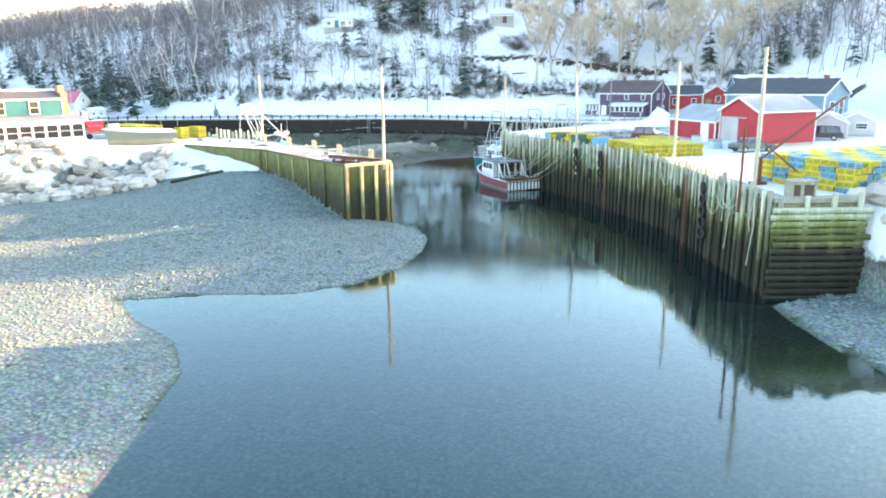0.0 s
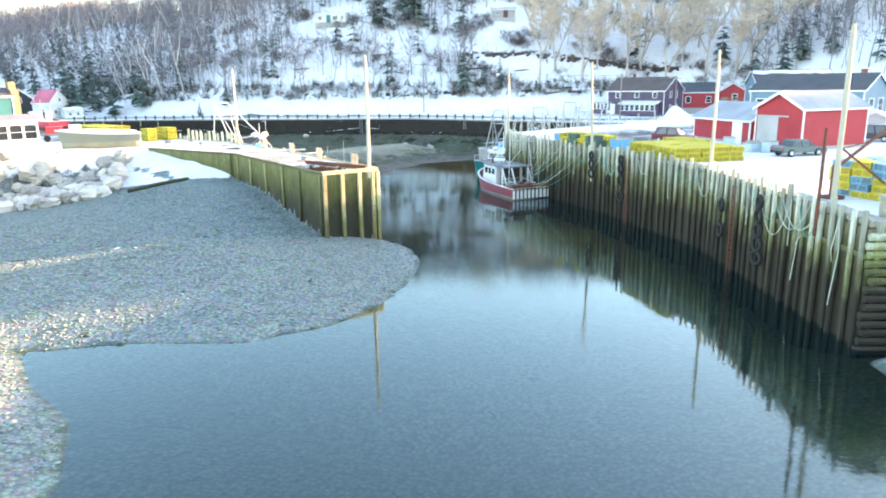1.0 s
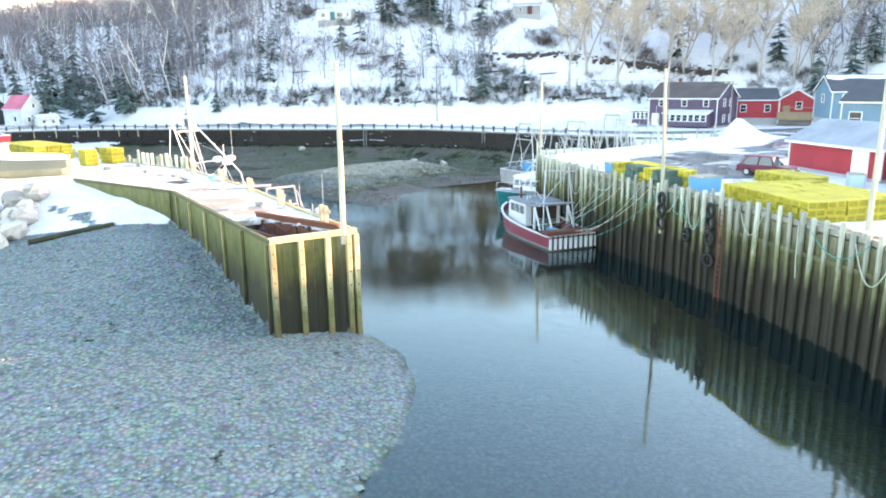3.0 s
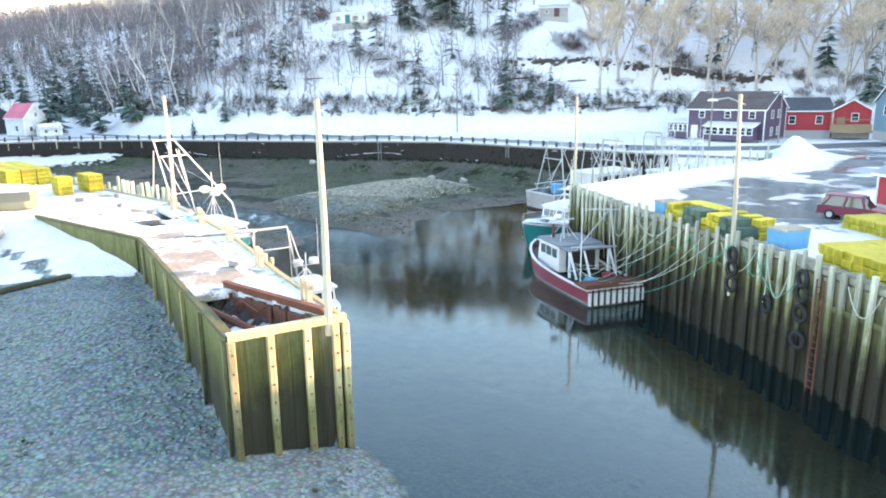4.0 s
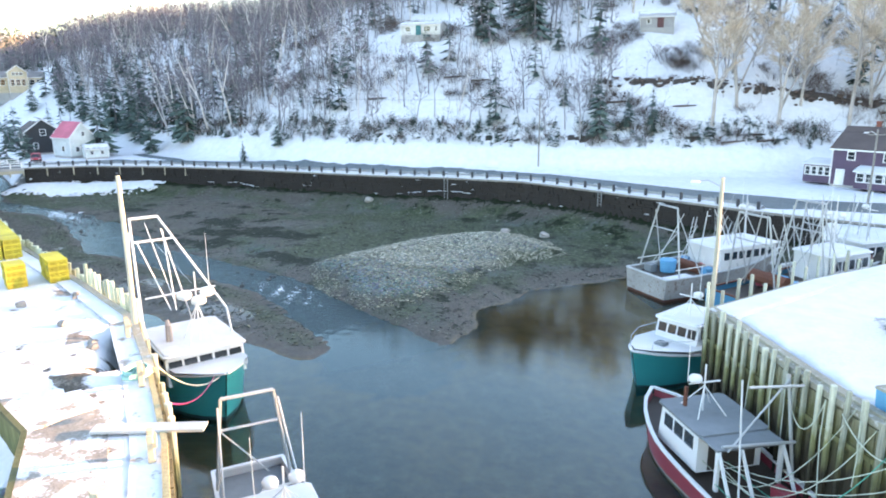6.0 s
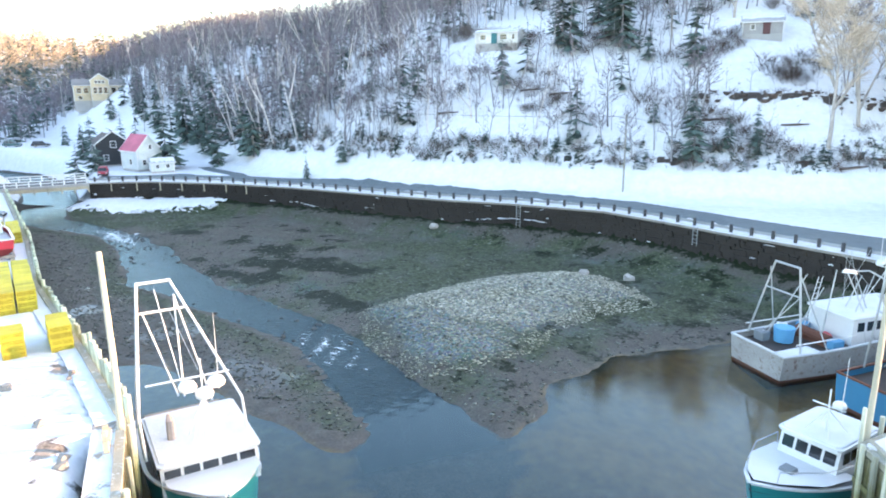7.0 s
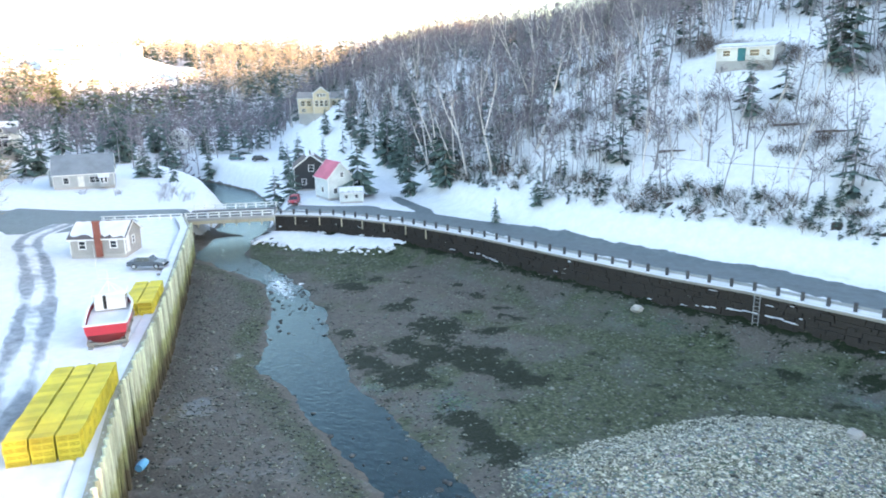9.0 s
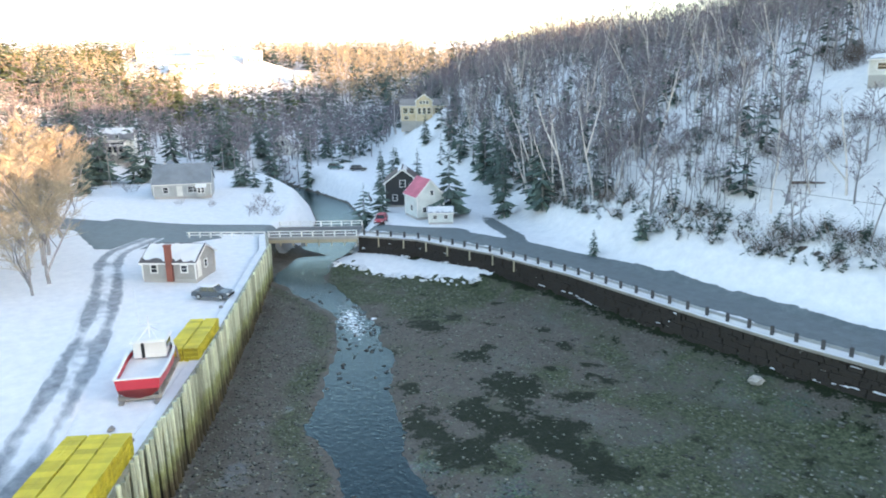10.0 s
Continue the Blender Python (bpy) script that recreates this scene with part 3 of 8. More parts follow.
def terrain(px, py):
    """Height of the ground and its masks."""
    low = -signed(px, py, LOW)
    hs, ws = signed(px, py, HILL), signed(px, py, WEST)
    # harbour bed
    bar, ebar = signed(px, py, BAR), signed(px, py, EAST_BAR)
    b1 = np.where(bar > 0, np.minimum(0.02 + 0.30 * (1 - np.exp(-bar / 1.5)) + 0.085 * bar, 3.3), np.maximum(0.16 * bar, -2.4))
    b1 = b1 + np.where(bar > 0, 3.0 * smooth(0.82 * (py - 67.5) - 0.572 * (px + 9.7), -4, 19) * np.exp(-(line_dist(px, py, PIER_OUT[1:]) / 9) ** 2), 0)
    b1 = b1 + np.where(bar > 2, 0.16 * wave(px, py, 9, 3), 0)
    b2 = np.where(ebar > 0, 0.25 + 0.12 * ebar, np.maximum(0.3 * ebar, -2.4))
    ml, mr = signed(px, py, MUD_LEFT), signed(px, py, MUD_RIGHT)
    edge = 0.9 * wave(px, py, 4.5, 71) + 0.45 * wave(px, py, 1.6, 72)
    ml, mr = ml + edge, mr + edge
    rise = 0.35 + 0.9 * smooth(-px, 10, 95)
    m1 = np.where(ml > 0, rise * (1 - np.exp(-ml / 2.5)) + 0.06 * wave(px, py, 7, 5), np.maximum(np.maximum(0.09 * ml, 0.2 * ml + 0.3), -2.2) * 1.0)
    m2 = np.where(mr > 0, (rise + 0.25) * (1 - np.exp(-mr / 3)) + 0.1 * wave(px, py, 8, 6), np.maximum(np.minimum(0.07 * mr, 0.2 * mr + 0.45), -2.2))
    md = signed(px, py, MOUND) + 0.9 * wave(px, py, 3.4, 77)
    mound = 1.15 * smooth(md, -1.5, 5.0) + 0.12 * smooth(md, 1, 5) * wave(px, py, 5.0, 78)
    m2 = m2 + mound * smooth(mr, 0, 5)
    bed = np.maximum(np.maximum(b1, b2), np.maximum(m1, m2))
    # scree along the seawall foot and the islet by the bridge
    sw = line_dist(px, py, SEAWALL)
    bed = np.maximum(bed, np.where(mr > -3, 2.75 + 0.25 * wave(px, py, 6, 79) - 0.36 * sw, -9))
    sd, hw, lv = stream_at(px, py)
    sd = sd + 0.75 * wave(px, py, 4.2, 81) + 0.42 * wave(px, py, 1.7, 82)
    bed = np.where((sd < hw + 7) & (px < -16), np.maximum(bed, lv + 0.12 - 0.6 * smooth(px, -31, -23)), bed)
    islet = np.exp(-((px + 86.5) / 13.5) ** 4 - ((py - 174.9 - 0.26 * (px + 86)) / 2.7) ** 4)
    bed = bed + 0.45 * islet
    cut = smooth(hw + 1.2 - sd, 0, 1.6)
    bed = np.where(sd < hw + 1.2, bed * (1 - cut) + (lv - 0.35) * cut, bed)
    up = line_dist(px, py, RIVER_UP)
    bed = np.where(py > 172.5, np.where((px < -100) & (up < 40), 0.9 + 0.26 * np.maximum(up - 5, 0), bed), bed)
    # land
    hcap = 35.5 + 12 * smooth(px, -110, -30) + 22 * smooth(px, 20, 120) 
    # eastern slope out of view is cut down to let the low sun in
    hcap = np.maximum(hcap * (1 - smooth(1.5 * px - py, -25, 20) * smooth(px, 40, 75)), 3.0)
    h = hcap * np.tanh(0.74 * np.maximum(hs, 0) / hcap) + 1.2 * smooth(hs, 0, 3)
    h = h + smooth(hs, 6, 30) * 1.6 * wave(px, py, 26, 8) + smooth(hs, 1, 8) * 0.5 * wave(px, py, 7, 9)
    w = 38 * np.tanh(0.30 * np.maximum(ws, 0) / 38) + smooth(ws, 5, 40) * 1.6 * wave(px, py, 35, 11)
    w = w + 24 * np.exp(-((px + 425) / 60) ** 2 - ((py - 330) / 60) ** 2)
    far = np.hypot(px + 100, py - 170)
    back = smooth(far, 170, 460) * 40 + smooth(far, 460, 1400) * 60
    plat = 6.3 - 0.5 * smooth(py, 128, 150) + 0.05 * wave(px, py, 6, 12)
    plat = plat + 1.2 * smooth(-px, 128, 165)
    land = plat + np.maximum(np.maximum(h, w), back * smooth(py, 60, 200) * smooth(-px, 120, 200))
    # snow berms along the wharf's back edge and the roadside
    wb = line_dist(px, py, offset_line(WHARF_BACK, -2.6))
    land = land + np.where(low > 0.8, 1.15 * np.exp(-(wb / 1.6) ** 2) * (0.65 + 0.5 * wave(px, py, 3, 15)) * smooth(px, 14, 30), 0)
    land = land + 1.9 * np.exp(-((px - 39.5) / 3.2) ** 2 - ((py - 133.0) / 4.0) ** 2) * (low > 0.8)
    land = land + np.where((hs > -2.5) & (hs < 3) & (px < 40), 0.7 * np.exp(-((hs + 0.2) / 1.3) ** 2) * (0.8 + 0.7 * wave(px, py, 3, 16) + 0.4 * wave(px, py, 1.5, 17)), 0)
    # the western beach climbs to the land in a snowy bank instead of a wall
    soft = ((px < -22.9) & (py < 97.5)) | (px > 27)
    k = smooth(low, 0.35, 1.0)
    foot = np.where(px > 27, -8.5, -1.0 - 0.55 * np.clip(-23 - px, 0, 14) * (1 - smooth(-px, 35, 41)))
    t = np.clip((low - foot) / (3.0 - foot), 0, 1)
    k = np.where(soft, t * t * (3 - 2 * t), k)
    k = np.where((px < -99) & (py > 166), smooth(low, -3.5, 3.0), k)
    z = bed * (1 - k) + land * k
    z = z + np.where(soft & (px < 0), 0.4 * smooth(k, 0.1, 0.5) * (1 - smooth(low, 2.0, 7.0)) * wave(px, py, 3.0, 31), 0)
    z = z + np.where(low > 0.8, 0.9 * np.exp(-((line_dist(px, py, BANK) - 0.2) / 1.5) ** 2), 0)
    pit = signed(px, py, PIT)
    z = np.where(pit > -0.3, z - 1.5 * smooth(pit, -0.3, 0.5), z)
    lane = line_dist(px, py, LANE)
    # masks
    road = np.maximum.reduce([
        smooth(4.1 - line_dist(px, py, offset_line(SEAWALL[1:], -6.0)), 0, 1.4) * (low > 0.3),
        smooth(4.8 - line_dist(px, py, ROAD_WEST), 0, 1.8) * (low > 0.3),
        smooth(signed(px, py, JUNCTION), -0.8, 1.2),
        smooth(4.6 - line_dist(px, py, ROAD_EAST), 0, 1.6) * (low > 0.3),
        smooth(2.6 - line_dist(px, py, DRIVE), 0, 2.0) * (0.85 - 0.5 * smooth(-px, 84, 96)),
        smooth(signed(px, py, YARD), -1.0, 4.0) * (0.66 + 0.55 * wave(px, py, 5, 22) + 0.35 * wave(px, py, 1.7, 24)),
    ])
    snow = np.where((px < -99) & (py > 166), smooth(k, 0.04, 0.3), smooth(k, 0.15, 0.85))
    snow = np.where(soft & (low > foot) & (low < 3) & (px < 0), smooth(low - foot, 0.0, 0.9) * (0.85 + 0.3 * wave(px, py, 5, 30)), snow)
    streak = wave(0.3 * px + 0.25 * py, 2.4 * low, 3.2, 61)
    snow = snow - np.where(soft & (px < 0) & (low < 4.5), 0.45 * smooth(streak + 0.5 * wave(px, py, 1.8, 62), 0.15, 0.5) * (1 - smooth(low, 2.5, 4.5)), 0)
    snow = snow * (1 - np.clip(road, 0, 1))
    wooded = smooth(hs, 3, 14) * smooth(-px, 40, 62)
    litter = np.clip(0.50 * wooded + 0.12 * wooded * smooth(hs, 10, 24) + smooth(hs, 18, 50) * 0.2 + np.maximum(smooth(ws, 5, 30), smooth(far, 190, 260)) * 0.42 * (np.hypot(px + 405, py - 315) > 66), 0, 0.62) + 0.30 * smooth(hs, 1.5, 4) * (1 - smooth(hs, 6, 11))
    bank = line_dist(px, py, BANK)
    litter = np.maximum(litter, 0.78 * np.exp(-(bank / 2.2) ** 2) * (0.9 + 0.35 * wave(px, py, 4, 33) + 0.3 * wave(px, py, 1.4, 39)))
    litter = np.maximum(litter, 0.8 * np.exp(-((hs - 5.2) / 1.6) ** 2) * smooth(wave(px, py, 5, 35) + 0.6 * wave(px, py, 1.5, 38), 0.0, 0.4) * smooth(px, -60, -30))
    litter = np.maximum(litter, 0.52 * smooth(hs, 6, 9) * (1 - smooth(hs, 34, 50)) * smooth(wave(px, py, 9, 36) + 0.5 * wave(px, py, 2.5, 37), 0.33, 0.5))
    litter = litter * (k > 0.5)
    pr = (px > -24) & (py < 93) & (k > 0.5) & (px < 0)
    deck = np.where(pr, np.clip(0.86 - 0.26 * line_dist(px, py, PIER_MID) + 0.5 * wave(px, py, 1.9, 40), 0, 0.95), 0)
    litter = np.where(pr, 0, litter)
    de = line_dist(px, py, DOCK_EDGE[4:8])
    deck = np.maximum(deck, np.where((k > 0.5) & (low > 0.7) & (px < -20) & (px > -60), smooth(7.5 - de, 0, 3) * np.clip(0.24 + 0.85 * wave(px, py, 1.5, 43), 0, 0.8), 0))
    litter = np.where(pit > -0.2, 0.85, litter)
    snow = np.maximum(snow - np.where(litter > 0.66, 1.0, 0.55) * litter * (litter > 0.5) - 0.9 * deck, 0)
    snow = np.maximum(snow, np.where(k < 0.5, smooth(islet + 0.4 * wave(px, py, 3, 34) + 0.5 * wave(px, py, 1.2, 44), 0.5, 0.62), 0))
    stone = np.where(bar > 0, 0.95, 0.0)
    stone = np.maximum(stone, np.where(ebar > 0, 0.9, 0.0))
    stone = np.maximum(stone, 0.75 * (1 - smooth(py, 62, 84)))
    stone = np.maximum(stone, smooth(mound, 0.15, 0.7))
    shore = smooth(mr + 1.5 * wave(px, py, 4, 74), 2.0, 5.0)
    stone = np.maximum(stone, np.where(mr > 0, 0.24 + 0.34 * smooth(px, -48, -24) + 0.16 * wave(px, py, 6, 41), 0.22 + 0.14 * wave(px, py, 4, 42)))
    def spots(rows):
        return np.clip(sum(np.exp(-(((px - a) * 0.8 - (py - b) * 0.6) / c) ** 2 - (((py - b) * 0.8 + (px - a) * 0.6) / d) ** 2) for a, b, c, d in rows), 0, 1)
    patches, bare = spots(WEEDS), spots(BARE_MUD)
    stone = np.maximum(stone, 0.95 * spots(SHINGLE))
    stone = np.where((mr > 0) & (px > -30), stone * (0.25 + 0.75 * shore), stone)
    weed = np.where(mr > 0, 0.22 + 0.10 * wave(px, py, 9, 50) + 0.36 * wave(px, py, 1.9, 51) + 0.24 * wave(px, py, 0.9, 53) + 0.66 * patches - 0.4 * bare + 0.10 * smooth(px, -30, -12), 0.20 + 0.14 * wave(px, py, 3, 52))
    weed = np.maximum(weed, np.where((bar > 0), 0.04 + 0.1 * smooth(-px, 15, 40), 0.0))
    weed = weed * (k < 0.5) * (1 - smooth(mound, 0.3, 0.9))
    weed = np.maximum(weed, smooth(1.6 - sw, 0, 1.0) * 0.7 * (k < 0.5))
    wet = np.where(k < 0.5, np.clip(0.75 - 0.5 * z, 0.0, 0.75), np.clip(road, 0, 1) * np.where(px > 8, 0.75, 0.6))
    slush = smooth(3.5 - lane, 0, 2.0) * (0.34 + 0.3 * wave(px, py, 6, 21))
    slush = np.maximum(slush, 0.55 * smooth(5.6 - line_dist(px, py, ROAD_WEST), 0, 2.5))
    slush = np.maximum(slush, 0.5 * smooth(6.5 - line_dist(px, py, offset_line(WHARF_BACK, -9.0)), 0, 5) * (0.6 + 0.7 * wave(px, py, 5, 22)))
    moss = np.where((bar < 0) & (ebar < 0) & (py < 80), 0.75, 0.0) + np.where((mr > 0) & (k < 0.5), 0.52 + 0.4 * wave(px, py, 5, 55) + 0.25 * smooth(px, -50, -25) - 0.75 * smooth(mound, 0.25, 0.9), 0.2)
    algae = np.where((mr > 0) & (k < 0.5), 0.36 - 0.5 * bare + 0.35 * smooth(-px, 62, 72) * smooth(py, 158, 166) + 0.30 * smooth(px, -58, -22) * (1 - smooth(mound, 0.15, 0.7)) * smooth(mr, 1, 8) * smooth(py, 126, 142) + 0.34 * wave(px, py, 6, 83) + 0.2 * wave(px, py, 2.0, 84), np.where((ml > 0) & (k < 0.5), 0.12 + 0.45 * np.exp(-((sd - hw - 2.5) / 2.5) ** 2) + 0.25 * wave(px, py, 4, 85), 0))
    puddle = np.maximum(smooth(signed(px, py, YARD), 0, 4) * smooth(wave(px, py, 8, 59), -0.15, 0.2), 0)
    puddle = puddle + np.where((ml > 1.0) & (k < 0.5), smooth(wave(px, py, 5.5, 57) + 0.5 * wave(px, py, 1.8, 58), 0.22, 0.4) * smooth(px, -75, -55), 0)
    silt = np.where((k < 0.5) & (sd > hw + 1.5), smooth(py, 62, 90) * smooth(-z, -0.02, 0.12) * np.clip(0.42 + 0.6 * smooth(px, -14, 0) * smooth(py, 108, 116) + 0.3 * wave(px, py, 6, 73) + 0.6 * np.exp(-((px - 4.0) / 7) ** 2 - ((py - 131) / 7) ** 2), 0, 1), 0)
    return z, dict(algae=algae, slush=slush, silt=silt, moss=moss, puddle=puddle, road=road, snow=snow, litter=litter, stone=stone * (k < 0.5), weed=weed, wet=wet, deck=deck)


PIT = [(-6.6, 70.3), (-9.6, 68.4), (-12.2, 72.0), (-12.2, 74.0)]
PIER_MID = [(-12.6, 73.6), (-15.9, 79.3), (-19.2, 83.8), (-22.2, 87.8)]
JUNCTION = [(-113.0, 158.0), (-128.0, 160.0), (-143.0, 152.0), (-138.0, 143.0), (-120.0, 140.0), (-115.0, 146.0)]
WEEDS = [(-68.1, 159.8, 2.8, 2.2), (-49.1, 153.6, 3.4, 2.8), (-57.3, 156.9, 1.6, 1.8), (-48.5, 147.3, 2.4, 1.6), (-49.2, 142.6, 2.6, 1.9), (-44.1, 141.9, 3.0, 2.2), (-39.9, 148.5, 4.4, 3.2), (-34.6, 147.5, 2.4, 2.2), (-45.0, 147.5, 2.2, 1.6), (-43.9, 155.4, 0.9, 1.6), (-48.8, 159.6, 0.9, 0.9), (-51.5, 166.0, 1.2, 0.8), (-46.3, 163.2, 0.9, 0.9), (-40.0, 152.1, 0.9, 0.8), (-42.8, 161.2, 0.9, 0.8), (-42.5, 157.2, 0.7, 0.9), (-56.2, 168.3, 0.9, 1.0), (-66.7, 172.0, 0.8, 0.9), (-57.5, 159.8, 0.9, 0.9), (-55.9, 146.7, 1.0, 0.9), (-66.5, 164.1, 1.0, 1.0), (-33.0, 136.9, 3.0, 1.6), (-29.0, 135.2, 2.0, 1.4)]
BARE_MUD = [(-37.2, 154.6, 4.0, 2.6), (-36.6, 143.4, 2.6, 2.2), (-55.0, 150.5, 3.0, 2.0), (-61.5, 161.5, 3.0, 1.6)]
SHINGLE = [(-44.7, 139.0, 2.4, 2.2), (-41.2, 143.6, 2.4, 1.6), (-37.0, 139.5, 3.0, 2.4)]
MOUND = [(-28.5, 133.0), (-25.0, 126.8), (-22.0, 123.5), (-18.5, 120.8), (-14.0, 121.5), (-9.7, 128.0), (-8.3, 134.0), (-4.7, 139.0), (0.1, 143.0), (-2.5, 148.6), (-6.0, 152.0), (-11.0, 153.0), (-17.0, 149.8), (-20.6, 145.2), (-25.0, 139.0)]
ROAD_WEST = [(-88.0, 184.5), (-101.0, 176.0), (-111.5, 168.0), (-124.0, 158.0), (-134.0, 150.0), (-150.0, 140.0), (-175.0, 120.0), (-230.0, 90.0)]
ROAD_EAST = [(8.0, 162.2), (16.0, 156.6), (25.0, 151.6), (34.0, 148.6), (44.0, 148.5), (56.0, 152.0), (72.0, 156.0)]
LANE = [(-122.0, 150.0), (-116.0, 142.0), (-110.0, 138.5), (-98.0, 134.0), (-85.0, 128.5), (-67.0, 119.0), (-57.0, 113.0), (-46.0, 104.0)]
DRIVE = [(-70.0, 182.5), (-78.0, 190.0), (-86.7, 195.0), (-95.0, 201.0), (-102.0, 208.0)]
BANK = [(6.0, 194.2), (15.0, 193.6), (29.0, 192.5), (42.0, 191.7), (58.0, 190.6)]
YARD = [(13.5, 95.0), (17.0, 109.0), (24.0, 114.0), (36.0, 121.0), (44.0, 132.0), (46.0, 148.0), (60.0, 150.0), (70.0, 130.0), (52.0, 112.0), (31.0, 100.0), (25.0, 78.0), (20.0, 86.0)]


def height(x, y):
    return float(terrain(np.array([float(x)]), np.array([float(y)]))[0][0])


def grid_axis(lo, core0, core1, hi, step):
    a = list(np.arange(core0, core1 + 1e-6, step))
    d, x = step, core1
    while x < hi:
        d *= 1.13
        x += d
        a.append(x)
    d, x, left = step, core0, []
    while x > lo:
        d *= 1.13
        x -= d
        left.append(x)
    return np.array(left[::-1] + a)


gx, gy = grid_axis(-2400, -150, 46, 2400, 0.7), grid_axis(-2400, 20, 212, 2400, 0.7)
GX, GY = np.meshgrid(gx, gy)
px, py = GX.ravel(), GY.ravel()
pz, masks = terrain(px, py)
ground_mesh = bpy.data.meshes.new("ground")
nx, ny = len(gx), len(gy)
idx = np.arange(nx * ny).reshape(ny, nx)
quads = np.stack([idx[:-1, :-1], idx[:-1, 1:], idx[1:, 1:], idx[1:, :-1]], -1).reshape(-1, 4)
ground_mesh.vertices.add(nx * ny)
ground_mesh.vertices.foreach_set("co", np.stack([px, py, pz], -1).ravel())
ground_mesh.loops.add(quads.size)
ground_mesh.loops.foreach_set("vertex_index", quads.ravel().astype(np.int32))
ground_mesh.polygons.add(len(quads))
ground_mesh.polygons.foreach_set("loop_start", np.arange(0, quads.size, 4, dtype=np.int32))
ground_mesh.update(calc_edges=True)
ground_mesh.polygons.foreach_set("use_smooth", [True] * len(quads))
for key, value in masks.items():
    ground_mesh.attributes.new(key, "FLOAT", "POINT").data.foreach_set("value", value.astype(np.float32))
ground_mesh.materials.append(GROUND)
ground = tagged(new("ground", ground_mesh), "snow-covered land, wooded slope and stony tidal harbour bed", "ground", "", "structure")

# wheel tracks pressed into the snowy lane
fine_lane = []
for a, b in zip(LANE, LANE[1:]):
    m = max(2, int(math.hypot(b[0] - a[0], b[1] - a[1]) / 0.8))
    fine_lane += [(a[0] + (b[0] - a[0]) * i / m, a[1] + (b[1] - a[1]) * i / m) for i in range(m)]
for _ in range(12):
    fine_lane = [fine_lane[0]] + [((p[0] + 2 * q[0] + r[0]) / 4, (p[1] + 2 * q[1] + r[1]) / 4) for p, q, r in zip(fine_lane, fine_lane[1:], fine_lane[2:])] + [fine_lane[-1]]
across = [-2.4, -1.9, -1.5, -1.05, -0.6, -0.3, 0.3, 0.6, 1.05, 1.5, 1.9, 2.4]
rows = [[(p[0], p[1]) for p in offset_line(fine_lane, s)] for s in across]
lx, ly = np.array([p[0] for r in rows for p in r]), np.array([p[1] for r in rows for p in r])
lz = np.maximum.reduce([terrain(lx + dx, ly + dy)[0] for dx in (-0.7, 0, 0.7) for dy in (-0.7, 0, 0.7)]) + 0.05
m = len(fine_lane)
pressed = np.repeat([-0.2, 0.35, 0.75, 0.85, 0.6, 0.35, 0.32, 0.55, 0.85, 0.75, 0.35, -0.2], m) + 0.55 * wave(lx, ly, 5, 91) + np.random.RandomState(92).uniform(-0.16, 0.16, len(lx))
lz = lz - 0.04 * np.clip(pressed, 0, 1) - np.repeat([0.25] + [0] * 10 + [0.25], m)
lane_mesh = Geo().add([tuple(v) for v in np.stack([lx, ly, lz], 1)], [(j * m + i, j * m + i + 1, (j + 1) * m + i + 1, (j + 1) * m + i) for j in range(11) for i in range(m - 1)]).mesh("lane", GROUND, True)
lane_mesh.attributes.new("slush", "FLOAT", "POINT").data.foreach_set("value", pressed.astype(np.float32))
lane_mesh.attributes.new("snow", "FLOAT", "POINT").data.foreach_set("value", np.ones(len(pressed), np.float32))
tagged(new("lane", lane_mesh), "snowy lane with grey slushy wheel tracks", "lane", "", "structure")

g = Geo().add([(-2500, -2500, 0), (2500, -2500, 0), (2500, 152, 0), (-2500, 152, 0)], [(0, 1, 2, 3)])
structure("water", g, WATER, "calm dark tidal harbour water reflecting the hillside", "water")

# the brook that winds down to the harbour pool
sv, sf, foam = [], [], []
pts = []
for a, b in zip(STREAM_LINE, STREAM_LINE[1:]):
    for i in range(14):
        t = i / 14
        pts.append([a[k] + (b[k] - a[k]) * t for k in range(4)])
pts.append(list(STREAM_LINE[-1]))
for _ in range(6):
    pts = [pts[0]] + [[(p[k] + 2 * q[k] + r[k]) / 4 for k in range(4)] for p, q, r in zip(pts, pts[1:], pts[2:])] + [pts[-1]]
for i, (x, y, w, z) in enumerate(pts):
    a, b = pts[max(i - 1, 0)], pts[min(i + 1, len(pts) - 1)]
    dx, dy = b[0] - a[0], b[1] - a[1]
    q = math.hypot(dx, dy)
    for j in range(9):
        s = (j / 8 - 0.5) * 2 * (w + 1.4)
        sv.append((x - dy / q * s, y + dx / q * s, z + 0.015 + 0.03 * math.sin(i * 1.7 + j * 2.3)))
        rapid = math.exp(-((x + 27.5) / 6.0) ** 2) * (0.36 + 0.18 * math.sin(i * 0.9 + j * 1.9)) + 0.5 * math.exp(-((x + 76) / 8) ** 2) + 0.3 * math.exp(-((x + 98) / 6) ** 2) + 0.12 * math.exp(-((x + 55) / 6) ** 2) + 0.04
        foam.append(rapid * (1 - abs(j / 8 - 0.5) * 1.1))
for i in range(len(pts) - 1):
    for j in range(8):
        a = i * 9 + j
        sf.append((a, a + 9, a + 10, a + 1))
brook = Geo().add(sv, sf).mesh("stream", STREAM, True)
brook.attributes.new("foam", "FLOAT", "POINT").data.foreach_set("value", np.array(foam, np.float32))
tagged(new("stream", brook), "shallow brook running over stones with white riffles", "stream", "", "structure")
bank_a, bank_b = offset_line(RIVER_UP, -6.8), offset_line(RIVER_UP, 6.8)
upstream = Geo().loft([[(b[0], b[1], 1.5), (a[0], a[1], 1.5)] for a, b in zip(bank_a, bank_b)], False, False).mesh("river", STREAM, True)
